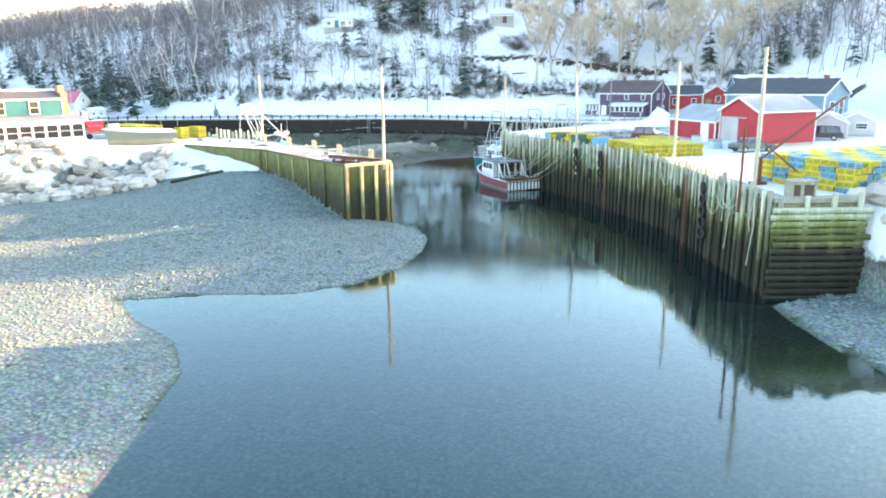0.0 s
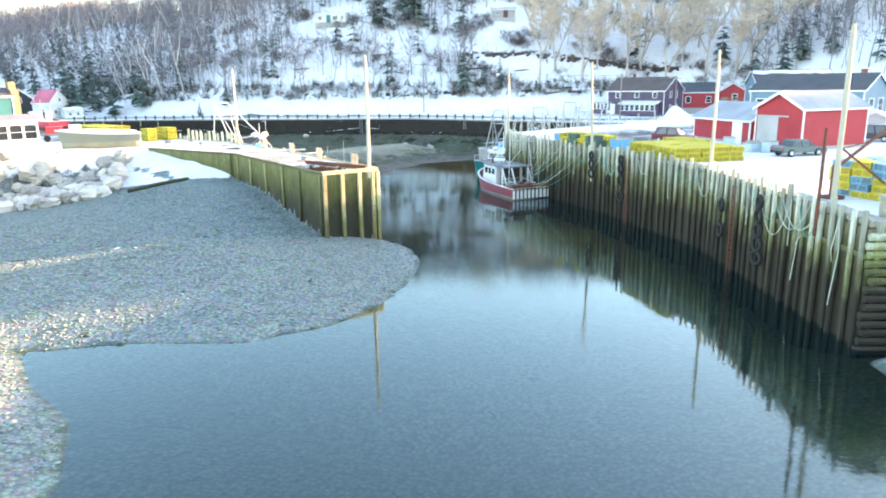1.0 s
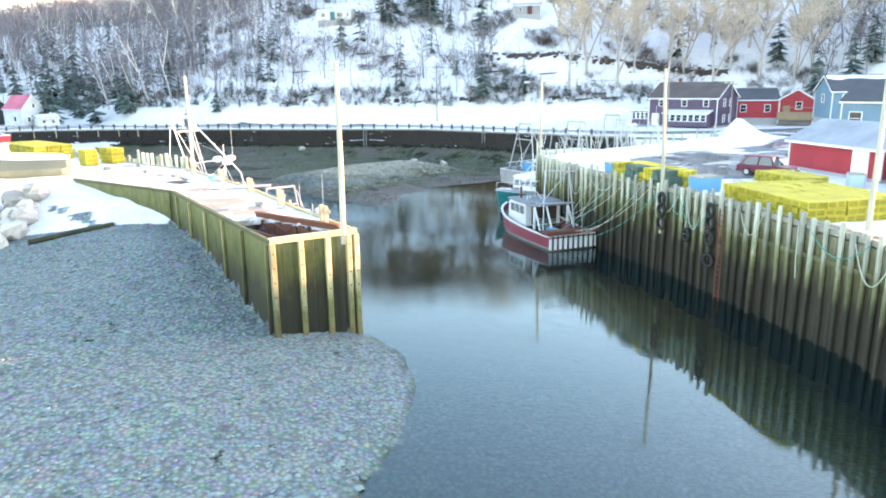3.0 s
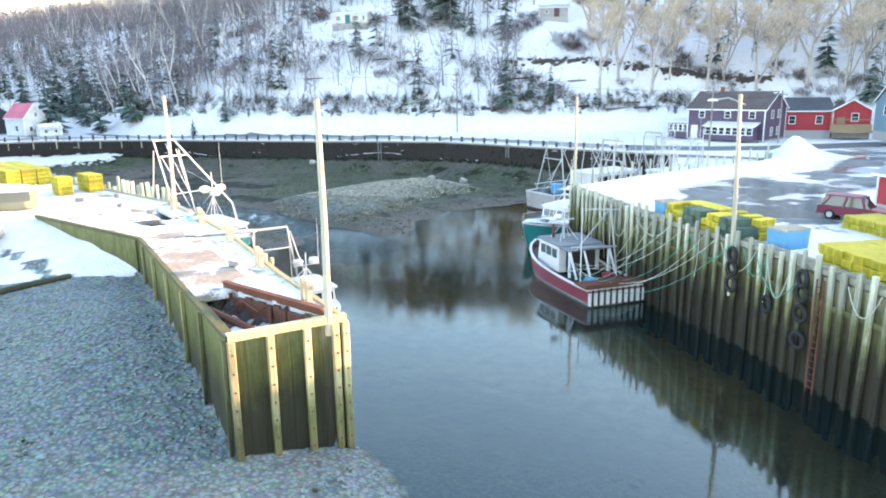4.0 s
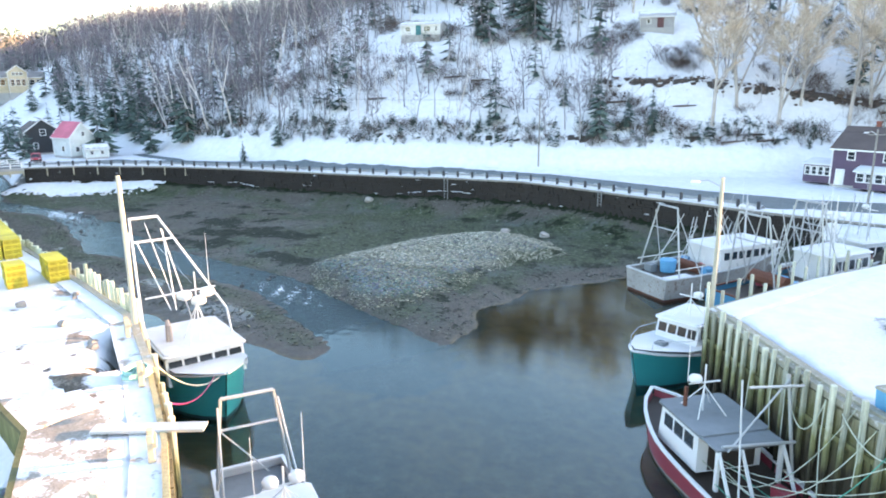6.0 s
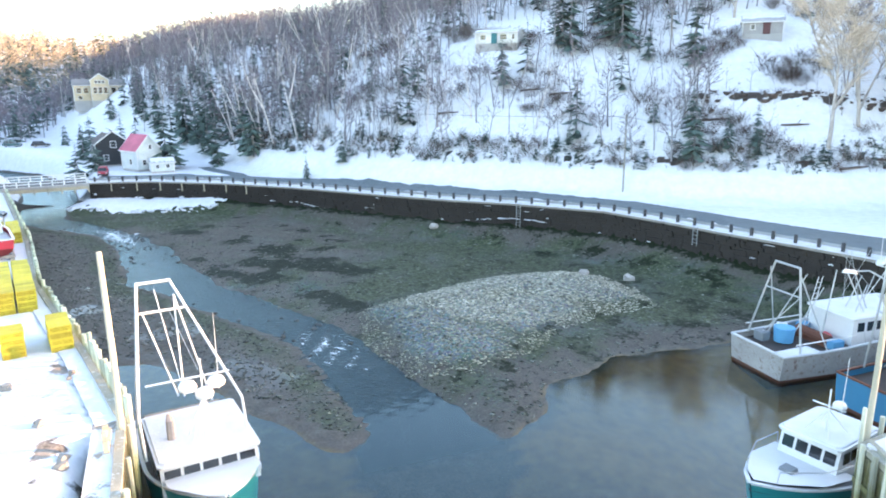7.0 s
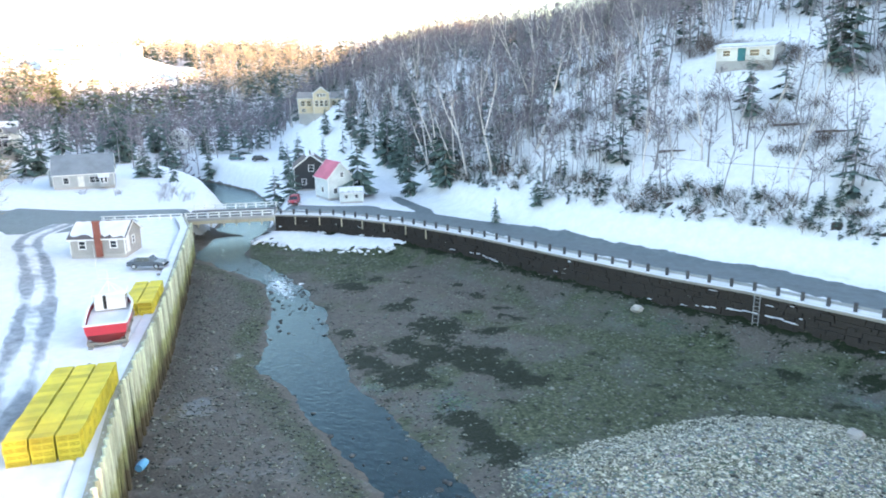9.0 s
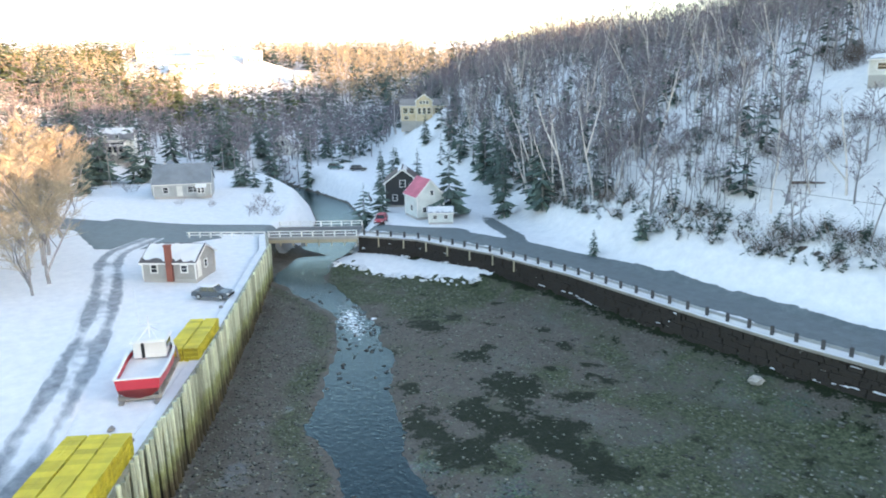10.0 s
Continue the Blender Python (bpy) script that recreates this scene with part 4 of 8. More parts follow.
upstream.attributes.new("foam", "FLOAT", "POINT").data.foreach_set("value", np.full(len(upstream.vertices), 0.1, np.float32))
tagged(new("river", upstream), "shallow river above the road bridge", "river", "", "structure")

# ---- quay walls, pier, seawall, bridge ----
rng = random.Random(5)


def post_mesh(name, r, length, material, n=7, square=False, top=0.92):
    g = Geo()
    if square:
        g.box((0, 0, -length / 2), (r * 2, r * 1.7, length), 0, 1.0, r * 0.22)
    else:
        g.tube([(0, 0, -length), (0, 0, -length * 0.5), (0.015, 0.0, -0.05), (0.015, 0, 0)], [r * 1.08, r * 1.04, r, r * top], n)
    return g.mesh(name, material)


PILES = [post_mesh("pile", 0.125 + 0.02 * i, 9.0, PILE) for i in range(3)]
DOCKPILES = [post_mesh("pile", 0.14 + 0.02 * i, 9.0, DOCKPILE) for i in range(3)]
SLIM = [post_mesh("pile", 0.1 + 0.02 * i, 9.0, PILE) for i in range(2)]
SQUARES = [post_mesh("post", 0.13 + 0.02 * i, 9.0, PILE, square=True) for i in range(2)]
SIDEPOSTS = [post_mesh("post", 0.1, 9.0, quay_wood("pier_side_post", (0.34, 0.32, 0.15), (0.06, 0.055, 0.02), 2.4, 6.0), square=True)]
PIERPOSTS = [post_mesh("post", 0.15, 9.0, PIERPOST, square=True)]


def piles(parent, line, out, step, z_low, z_high, meshes, name="pile", start=0.3, skip=0.0):
    for x, y, a in along(offset_line(line, out), step, start):
        if rng.random() < skip:
            continue
        ob = part(name, rng.choice(meshes), None, parent)
        j = rng.uniform(-0.12, 0.12)
        ob.location = (x + math.cos(a) * j, y + math.sin(a) * j, rng.uniform(z_low, z_high))
        ob.rotation_euler = (radians(rng.uniform(-0.9, 0.9)), radians(rng.uniform(-0.9, 0.9)), a + radians(rng.uniform(-6, 6)))


def planks(line, d0, d1, z0, z1, width, gap=0.02):
    """Upright sheathing boards along a line."""
    g = Geo()
    for x, y, a in along(offset_line(line, (d0 + d1) / 2), width, width / 2):
        h = z1 + rng.uniform(-0.05, 0.03)
        t = abs(d1 - d0) * rng.uniform(0.8, 1.15)
        g.box((x, y, (z0 + h) / 2), (width - gap, t, h - z0), math.degrees(a))
    return g


wharf = structure("wharf_wall", strip(WHARF_EDGE, -1.15, -0.12, -3.0, 6.15), QUAY, "tall timber quay wall, green with algae and dark weed below")
tagged(part("sheathing", planks(WHARF_EDGE, -0.12, 0.0, -2.8, 6.1, 0.31), QUAY, wharf), kind="stuff")
part("cap_beam", strip(WHARF_EDGE, -1.0, 0.02, 6.2, 6.5), CAP, wharf, "weathered timber cap beam")
piles(wharf, WHARF_EDGE[1:], 0.19, 0.92, 6.7, 7.25, PILES)
piles(wharf, WHARF_EDGE[:2], 0.19, 1.7, 6.4, 6.9, SQUARES, "post")
part("waling", strip(WHARF_EDGE[1:], 0.0, 0.13, 4.6, 4.85), QUAY, wharf)

back = structure("wharf_back_wall", strip(WHARF_BACK, -1.15, -0.12, -2.6, 6.1), QUAY, "timber quay wall round the inner boat basin")
tagged(part("sheathing", planks(WHARF_BACK, -0.12, 0.0, -2.4, 6.05, 0.31), QUAY, back), kind="stuff")
part("cap_beam", strip(WHARF_BACK, -0.35, 0.05, 6.15, 6.5), CAP, back, "weathered timber cap beam")
part("cap_snow", strip(WHARF_BACK, -1.9, -0.3, 6.0, 6.6), SNOW, back, "snow lying behind the cap beam")
piles(back, WHARF_BACK, 0.2, 1.55, 6.9, 8.2, SLIM)

# crib of stacked logs at the wharf's seaward end
crib = thing("log_crib", pose(0, 0, 0), "crib of stacked weathered logs, green and black with weed", "crib")
for i in range(15):
    g = Geo()
    z = -0.4 + i * 0.44
    g.tube([(20.8 + rng.uniform(-0.3, 0.1), 44.15, z), (23.8, 44.12, z + rng.uniform(-0.03, 0.03)), (26.6 + rng.uniform(-0.2, 0.3), 44.15, z)], [0.2, 0.215, 0.2], 7)
    part("log", g, CRIB, crib)

dock = structure("dock_wall", strip(DOCK_EDGE, -1.1, -0.12, -2.6, 6.15), QUAY, "long timber dock wall along the harbour, mossy green")
tagged(part("sheathing", planks(DOCK_EDGE, -0.12, 0.0, -2.4, 6.1, 0.36), QUAY, dock), kind="stuff")
part("cap_beam", strip(DOCK_EDGE[:7], -0.4, 0.02, 6.15, 6.45), CAP, dock, "snow-dusted timber cap beam")
part("cap_snow", strip(DOCK_EDGE[5:-1] + [(-9.03, 75.3)], -1.5, -0.3, 5.9, 6.318), TRODDEN, dock, "trodden snow along the pier edge")
part("cap_snow", Geo().prism([(-9.27, 75.12), (-11.42, 73.66), (-10.3, 73.02), (-9.2, 72.2), (-8.1, 71.6), (-7.0, 70.8), (-6.2, 70.5), (-5.95, 70.4)], 6.0, 6.322), TRODDEN, dock)
part("cap_snow", strip(DOCK_EDGE[:6], -1.4, -0.3, 6.0, 6.365), SNOW, dock, "snow lying along the dock edge")
piles(dock, DOCK_EDGE[1:5], 0.2, 0.9, 6.75, 7.2, DOCKPILES)
piles(dock, DOCK_EDGE[4:6], 0.2, 0.95, 7.2, 7.8, DOCKPILES)
piles(dock, DOCK_EDGE[5:], 0.2, 1.6, 6.2, 6.6, PILES, "pile", 0.9, 0.7)

pier = structure("pier_wall", strip(PIER_OUT, -0.5, -0.1, -2.0, 6.1), PIERWALL, "boarded outer pier wall, yellow-green with algae")
tagged(part("sheathing", planks(PIER_OUT[1:], -0.1, 0.0, -1.5, 6.12, 1.2, 0.012), PIERWALL, pier), kind="stuff")
tagged(part("end_sheathing", planks(PIER_OUT[:2], -0.1, 0.0, -1.5, 6.12, 0.62, 0.012), PIERWALL, pier), kind="stuff")
part("cap_beam", strip(PIER_OUT[:2], -0.26, 0.16, 6.13, 6.42), PIERPOST, pier, "pale squared timber cap beam")
part("deck_edge", strip([(-13.3, 72.65), (-22.4, 85.7)], -3.2, -0.12, 6.0, 6.328), GRITTY, pier, "brown grit and boards showing through trodden snow")
part("deck_edge", strip([(-22.4, 85.7), (-35.0, 94.0)], -3.2, -0.12, 6.0, 6.323), TRODDEN, pier, "trodden snow over the deck edge")
part("cap_board", strip(PIER_OUT[1:], -0.16, 0.08, 6.13, 6.34), PIERWALL, pier)
piles(pier, PIER_OUT[1:3], 0.1, 4.1, 6.0, 6.1, SIDEPOSTS, "post", 0.35)
ex, ey = PIER_OUT[1][0] - PIER_OUT[0][0], PIER_OUT[1][1] - PIER_OUT[0][1]
el = math.hypot(ex, ey)
for k in (0.02, 0.11, 0.36, 0.67, 0.985):
    ob = part("post", PIERPOSTS[0], None, pier)
    ob.location = (PIER_OUT[0][0] + ex * k + ey / el * -0.16, PIER_OUT[0][1] + ey * k + ex / el * 0.16, 6.13)
    ob.rotation_euler = (0, 0, math.atan2(ey, ex))
    bolts = Geo()
    for b in range(7):
        bolts.tube([(0, 0.13, -0.5 - b * 0.8), (0, 0.19, -0.5 - b * 0.8)], 0.045, 6)
        bolts.tube([(0, -0.13, -0.5 - b * 0.8), (0, -0.19, -0.5 - b * 0.8)], 0.045, 6)
    part("bolt", bolts, RUST, ob)

# seawall of dark stones below the shore road
sea = structure("seawall", strip(SEAWALL, -0.9, -0.25, -2.0, 5.7), STONEWALL, "dark stone seawall with ledges of snow below the shore road")
courses, ledges = Geo(), Geo()
sea_len = sum(math.hypot(b[0] - a[0], b[1] - a[1]) for a, b in zip(SEAWALL, SEAWALL[1:]))
dense_line = along(offset_line(SEAWALL, -0.2), 0.1, 0.0)
z = -0.7
while z < 5.5:
    hgt = rng.uniform(0.28, 0.62)
    u = rng.uniform(0, 0.8)
    while u < sea_len - 2.4:
        L = rng.uniform(0.5, 2.2)
        x, y, a = dense_line[min(int((u + L / 2) * 10), len(dense_line) - 1)]
        t = rng.uniform(0.12, 0.5)
        courses.box((x, y, z + hgt / 2 + rng.uniform(-0.05, 0.05)), (L * rng.uniform(0.96, 1.06), t, hgt * rng.uniform(0.85, 1.12)), math.degrees(a) + rng.uniform(-5, 5), rng.uniform(0.9, 1.0), 0.07)
        if rng.random() < 0.10 * (0.5 + 0.5 * math.sin(u * 0.11) * math.sin(u * 0.037 + z)) + (0.10 if z < 2.2 and math.sin(u * 0.07) > 0.2 else 0):
            q = rng.uniform(0.2, 1.0) ** 1.5
            ledges.box((x, y, z + hgt + 0.02), (L * q * 0.8, t + rng.uniform(0.05, 0.22), rng.uniform(0.03, 0.09)), math.degrees(a), 0.6, 0.04)
        u += L
    z += hgt
u = 40.0
while u < sea_len - 30:
    # the broken shelf half way down, where snow has caught
    L = rng.uniform(0.25, 1.0)
    x, y, a = dense_line[int((u + L / 2) * 10)]
    shelf = 3.0 + 0.45 * math.sin(u * 0.12) + 0.25 * math.sin(u * 0.31)
    if rng.random() < 0.42 + 0.4 * math.sin(u * 0.19 + 1.0):
        ledges.box((x, y, shelf + rng.uniform(-0.08, 0.08)), (L * 1.1, rng.uniform(0.5, 0.66), rng.uniform(0.04, 0.1)), math.degrees(a) + rng.uniform(-9, 9), 0.6, 0.05)
    u += L
tagged(part("stones", courses, STONEWALL, sea), kind="stuff")
tagged(part("snow_ledges", ledges, SNOW, sea, "patches of snow on ledges"), kind="stuff")
part("coping", strip(SEAWALL, -0.4, 0.06, 5.55, 5.80), PLANK, sea, "grey timber coping")
part("coping_snow", strip(SEAWALL, -1.7, -0.02, 5.7, 5.9), SNOW, sea, "snow lying along the coping")


RAILGREY = paint("weathered_steel_rail", (0.34, 0.36, 0.37), 0.5, 0.3, 1.0)


def guard_rail(name, line, step, label, rails=(0.55,), z=5.8, snow=False, post=None):
    r = thing(name, pose(0, 0, 0), label, "guard rail", "", "structure")
    pm = Geo().box((0, 0, 0.25), (0.24, 0.2, 1.3) if post else (0.32, 0.24, 1.5), 0, 1.0, 0.03).mesh("post", post or RAILPOST)
    for x, y, a in along(line, step, 0.2):
        ob = part("post", pm, None, r)
        ob.location, ob.rotation_euler = (x, y, z), (0, 0, a)
    for h in rails:
        part("rail", strip(line, -0.2, -0.125, z + h - 0.17, z + h + 0.15) if not post else strip(line, 0.07, 0.15, z + h - 0.07, z + h + 0.07), post or RAILGREY, r)
    if snow:
        part("rail_snow", strip(line, -0.02, 0.24, z + rails[-1] + 0.114, z + rails[-1] + 0.2), SNOW, r, "cap of snow")
    return r


guard_rail("guard_rail", offset_line(SEAWALL[1:], -0.55), 2.4, "low steel guard rail on dark timber posts along the shore road")
rg = random.Random(61)
ridge = Geo()
rings = []
for x, y, a in along(offset_line(SEAWALL[1:], -1.25), 0.7, 0.0):
    nx0, ny0 = -math.sin(a), math.cos(a)
    top = 6.2 + 0.22 * math.sin(x * 0.31) + rg.uniform(-0.14, 0.2)
    rings.append([(x + nx0 * q, y + ny0 * q, z) for q, z in ((0.72, 5.86), (0.3 + rg.uniform(-0.08, 0.08), 0.55 * top + 2.66), (0.0, top), (-0.45, 0.6 * top + 2.32), (-1.0 + rg.uniform(-0.3, 0.3), 5.75))])
ridge.loft(rings, False, False)
part("ploughed_snow", ridge, SNOW, sea, "ragged ridge of ploughed snow behind the rail", True)
BR = [(-97.5, 173.4), (-108.0, 163.0)]
deck = structure("bridge_deck", strip(BR, -8.4, 0.3, 5.35, 5.78), CONCRETE, "short road bridge over the brook")
part("girder", strip(BR, -0.6, 0.1, 4.75, 5.345), RAW, deck, "pale timber girder")
part("girder", strip(BR, -8.2, -7.5, 4.75, 5.345), RAW, deck)
part("roadway", strip(BR, -7.6, -0.5, 5.784, 5.83), paint("bridge_asphalt", (0.07, 0.072, 0.075), 0.6, 0.3, 1.0), deck)
for x, y, a in along(offset_line(BR, 0.15), 2.1, 0.1):
    part("bent_post", Geo().box((x, y, 5.0), (0.24, 0.24, 1.5), math.degrees(a), 1.0, 0.03), RAW, deck)
guard_rail("bridge_rail", offset_line(BR, -0.1), 1.8, "white timber rail on the road bridge", (0.45, 0.9), post=WHITE)
guard_rail("bridge_rail", offset_line(BR, -8.2), 1.8, "white timber rail on the road bridge", (0.45, 0.9), post=WHITE)
guard_rail("bridge_rail", [(-108.2, 162.8), (-118.0, 154.0)], 1.8, "white timber rail beside the bridge approach", (0.45, 0.9), post=WHITE)
# timber trestle carrying the road edge east of the bridge
for x, y, a in along(offset_line(SEAWALL[-4:], 0.35), 4.4, 10.0):
    ob = part("trestle_post", Geo().box((x, y, 5.0), (0.18, 0.18, 1.5), math.degrees(a), 1.0, 0.02), RAW, sea)

# ---- trees ----
def limb(g, rng, p, d, length, r, n, segs, bend=0.25, lift=0.0):
    """A tapering, slightly crooked limb; returns points along it."""
    pts, rad = [Vector(p)], [r]
    d = Vector(d).normalized()
    for i in range(segs):
        d = (d + Vector((rng.uniform(-bend, bend), rng.uniform(-bend, bend), rng.uniform(-bend, bend) + lift))).normalized()
        pts.append(pts[-1] + d * length / segs)
        rad.append(r * (1 - 0.8 * (i + 1) / segs))
    g.tube(pts, rad, n, False)
    return pts


def ribbon(g, rng, p, d, length, w):
    """A hair-thin twig."""
    p, d = Vector(p), Vector(d).normalized()
    q = p + d * length
    s = d.cross(Vector((rng.uniform(-1, 1), rng.uniform(-1, 1), rng.uniform(-0.6, 0.6)))).normalized() * w
    g.add([p - s, p + s, q + s * 0.5, q - s * 0.5], [(0, 1, 2, 3)])
    return [p, q]


def bare_tree(seed, h, spread=0.38, trunk_to=0.75, limbs=11, twigs=5, fine=3, lean=0.08, forks=0, thick=0.016, low=0.3, up=0.55, sides=5, segs=6, tw=1.0):
    """Trunk and twigs of a leafless tree, as two meshes' worth of geometry."""
    rng = random.Random(seed)
    t, c = Geo(), Geo()
    base = [limb(t, rng, (0, 0, -0.4), (rng.uniform(-lean, lean), rng.uniform(-lean, lean), 1), h * trunk_to, h * thick, sides, segs, 0.09, 0.02)]
    for f in range(forks):
        a = rng.uniform(0, 6.28)
        k = rng.randint(1, 3)
        base.append(limb(t, rng, base[0][k], (math.cos(a) * 0.55, math.sin(a) * 0.55, 1), h * 0.62, h * thick * 0.7, 5, 5, 0.13, 0.03))
    for i in range(limbs):
        stem = rng.choice(base)
        u = low + (1 - low) * (i + rng.random()) / limbs
        q = u * (len(stem) - 1)
        k = min(int(q), len(stem) - 2)
        p = stem[k].lerp(stem[k + 1], q - k)
        a = i * 2.4 + rng.uniform(-0.6, 0.6)
        L = h * spread * (1.15 - 0.7 * u) * rng.uniform(0.7, 1.2)
        ps = limb(t, rng, p, (math.cos(a), math.sin(a), up + 0.6 * u), L, h * thick * 0.36 * (1.25 - 0.7 * u), 3, 3 if sides > 4 else 2, 0.22, 0.12)
        for j in range(twigs):
            s = rng.choice(ps[1:])
            b = a + rng.uniform(-1.3, 1.3)
            qs = ribbon(c, rng, s, (math.cos(b), math.sin(b), rng.uniform(0.2, 1.2)), L * rng.uniform(0.35, 0.7), h * 0.0036 * tw)
            for m in range(fine):
                b2 = b + rng.uniform(-1.2, 1.2)
                ribbon(c, rng, qs[0].lerp(qs[1], rng.uniform(0.3, 1.0)), (math.cos(b2), math.sin(b2), rng.uniform(0.1, 1.3)), L * rng.uniform(0.2, 0.45), h * 0.0026 * tw)
    return t, c


def spruce(seed, h, width=0.2, whorls=15, full=1.0, boughs=7, plain=False):
    """Trunk and tiered drooping boughs."""
    rng = random.Random(seed)
    t, c = Geo(), Geo()
    t.tube([(0, 0, -0.4), (0.02, 0, h * 0.5), (0, 0, h * 0.98)], [h * 0.016, h * 0.009, 0.01], 5, False)
    for i in range(whorls):
        u = (i + rng.uniform(-0.3, 0.3)) / whorls
        z = h * (0.08 + 0.9 * u)
        L = h * width * (1 - u) ** 0.8 * (1.0 if u > 0.12 else 0.8) + 0.15
        for b in range(rng.randint(boughs - 2, boughs + 1)):
            if rng.random() > 0.9 * full:
                continue
            a = rng.uniform(0, 6.28)
            l = L * rng.uniform(0.55, 1.15)
            ca, sa = math.cos(a), math.sin(a)
            drop = l * rng.uniform(0.18, 0.5) * (1 - 0.5 * u)
            zz = z + rng.uniform(-0.03, 0.03) * h
            w = l * rng.uniform(0.13, 0.24)

            def at(r, s, q):
                return (ca * r - sa * s, sa * r + ca * s, zz - q)
            vs = [at(0.02, 0, 0), at(l * 0.35, w, drop * 0.45), at(l * 0.45, 0, drop * 0.22), at(l * 0.35, -w, drop * 0.45), at(l * 0.75, w * 0.8, drop * 0.95), at(l * 0.8, 0, drop * 0.7), at(l * 0.75, -w * 0.8, drop * 0.95), at(l, 0, drop * 0.8), at(l * 0.55, w * 1.5, drop * 0.9), at(l * 0.55, -w * 1.5, drop * 0.9)]
            if plain:
                c.add([vs[0], vs[8], vs[7], vs[9], vs[2]], [(0, 4, 1), (4, 2, 1), (0, 3, 4), (4, 3, 2)])
                continue
            c.add(vs, [(0, 2, 1), (0, 3, 2), (1, 2, 5, 4), (2, 3, 6, 5), (4, 5, 7), (5, 6, 7), (1, 8, 2), (3, 2, 9)])
    return t, c


def bush(seed, h, stems=15):
    rng = random.Random(seed)
    c = Geo()
    for i in range(stems):
        a = rng.uniform(0, 6.28)
        q = ribbon(c, rng, (rng.uniform(-0.4, 0.4) * h, rng.uniform(-0.4, 0.4) * h, -0.1), (math.cos(a) * 0.7, math.sin(a) * 0.7, 1), h * rng.uniform(0.5, 1.0), 0.009 * h)
        for j in range(4):
            ribbon(c, rng, q[0].lerp(q[1], rng.uniform(0.2, 1.0)), (math.cos(a + j) * 0.9, math.sin(a + j * 2) * 0.9, rng.uniform(0.3, 1.2)), h * 0.5, 0.007 * h)
    return c


def arrays(geo):
    return np.array([tuple(p) for p in geo.v], np.float32), geo.f


def woods(name, template_list, spots, material, label, category):
    """Many plants joined into one object: spots of (template, x, y, z, turn, scale, lean)."""
    tv = [arrays(g) for g in template_list]
    vs, loops, starts, off, lo = [], [], [], 0, 0
    flat = [(np.array([i for q in f for i in q], np.int32), np.array([len(q) for q in f], np.int32)) for _, f in tv]
    for k, x, y, z, turn, s, lean in spots:
        v = tv[k][0] * s
        c, n = math.cos(turn), math.sin(turn)
        w = np.stack([v[:, 0] * c - v[:, 1] * n + x + v[:, 2] * lean[0], v[:, 0] * n + v[:, 1] * c + y + v[:, 2] * lean[1], v[:, 2] + z], -1)
        vs.append(w)
        loops.append(flat[k][0] + off)
        starts.append(lo + np.concatenate([[0], np.cumsum(flat[k][1])[:-1]]))
        off += len(v)
        lo += len(flat[k][0])
    me = bpy.data.meshes.new(name)
    vs, loops, starts = np.concatenate(vs), np.concatenate(loops), np.concatenate(starts)
    me.vertices.add(len(vs))
    me.vertices.foreach_set("co", vs.ravel())
    me.loops.add(len(loops))
    me.loops.foreach_set("vertex_index", loops.astype(np.int32))
    me.polygons.add(len(starts))
    me.polygons.foreach_set("loop_start", starts.astype(np.int32))
    me.update(calc_edges=True)
    me.materials.append(material)
    return tagged(new(name, me), label, category, "", "stuff")


def tree_thing(name, geos, mats, x, y, s, turn, label, category, group, lean=(0, 0)):
    m = pose(x, y, height(x, y) - 0.1, math.degrees(lean[1]) * -1, math.degrees(lean[0]), math.degrees(turn)) @ Matrix.Scale(s, 4)
    key = name + label
    if key in MADE and MADE[key][1] is geos:
        ob = copy_thing(MADE[key][0], m)
        ob.scale = (s, s, s)
        return ob
    ob = thing(name, m, label, category, group)
    part("trunk", geos[0], mats[0], ob)
    part("crown", geos[1], mats[1], ob)
    MADE[key] = (ob, geos)
    return ob


MADE = {}
rt = random.Random(21)
BARE = [bare_tree(100 + i, 12.0, 0.24, 0.85, 10, 6, 2, 0.12, rt.choice((0, 0, 1)), tw=1.3) for i in range(6)]
THIN = [bare_tree(200 + i, 12.0, 0.17, 0.92, 7, 4, 2, 0.12, i % 2, 0.0105, 0.35, sides=4, segs=4, tw=1.2) for i in range(5)]
BIRCHES = [bare_tree(290 + i, 15.0, 0.16, 0.85, 8, 4, 2, 0.16, 1, 0.0125, 0.35, 0.9, sides=5, segs=6, tw=0.9) for i in range(5)]
SAPL = [bare_tree(270 + i, 7.0, 0.22, 0.9, 4, 4, 0, 0.14, 0, 0.009, 0.3, sides=3, segs=2, tw=1.5) for i in range(5)]
FAR = [bare_tree(250 + i, 11.0, 0.32, 0.85, 3, 6, 1, 0.1, 0, 0.016, 0.25, sides=3, segs=1, tw=2.8) for i in range(5)]
FARSPRUCE = [spruce(330 + i, 11.0, 0.24, 9, 0.95, 6, plain=True) for i in range(3)]
SPRUCES = [spruce(300 + i, 10.0, 0.22 + 0.02 * (i % 3), 13, 0.66 + 0.06 * i, 6) for i in range(4)]
PINES = [spruce(350 + i, 10.0, 0.24 + 0.03 * i, 20, 0.72 - 0.08 * i, 11) for i in range(3)]
BROAD = [spruce(360 + i, 10.0, 0.36 + 0.04 * i, 13, 0.8, 9) for i in range(2)]
BUSHES = [bush(400 + i, 1.6) for i in range(4)]


def lean_of(r, k=0.08):
    return (r.uniform(-k, k), r.uniform(-k, k))


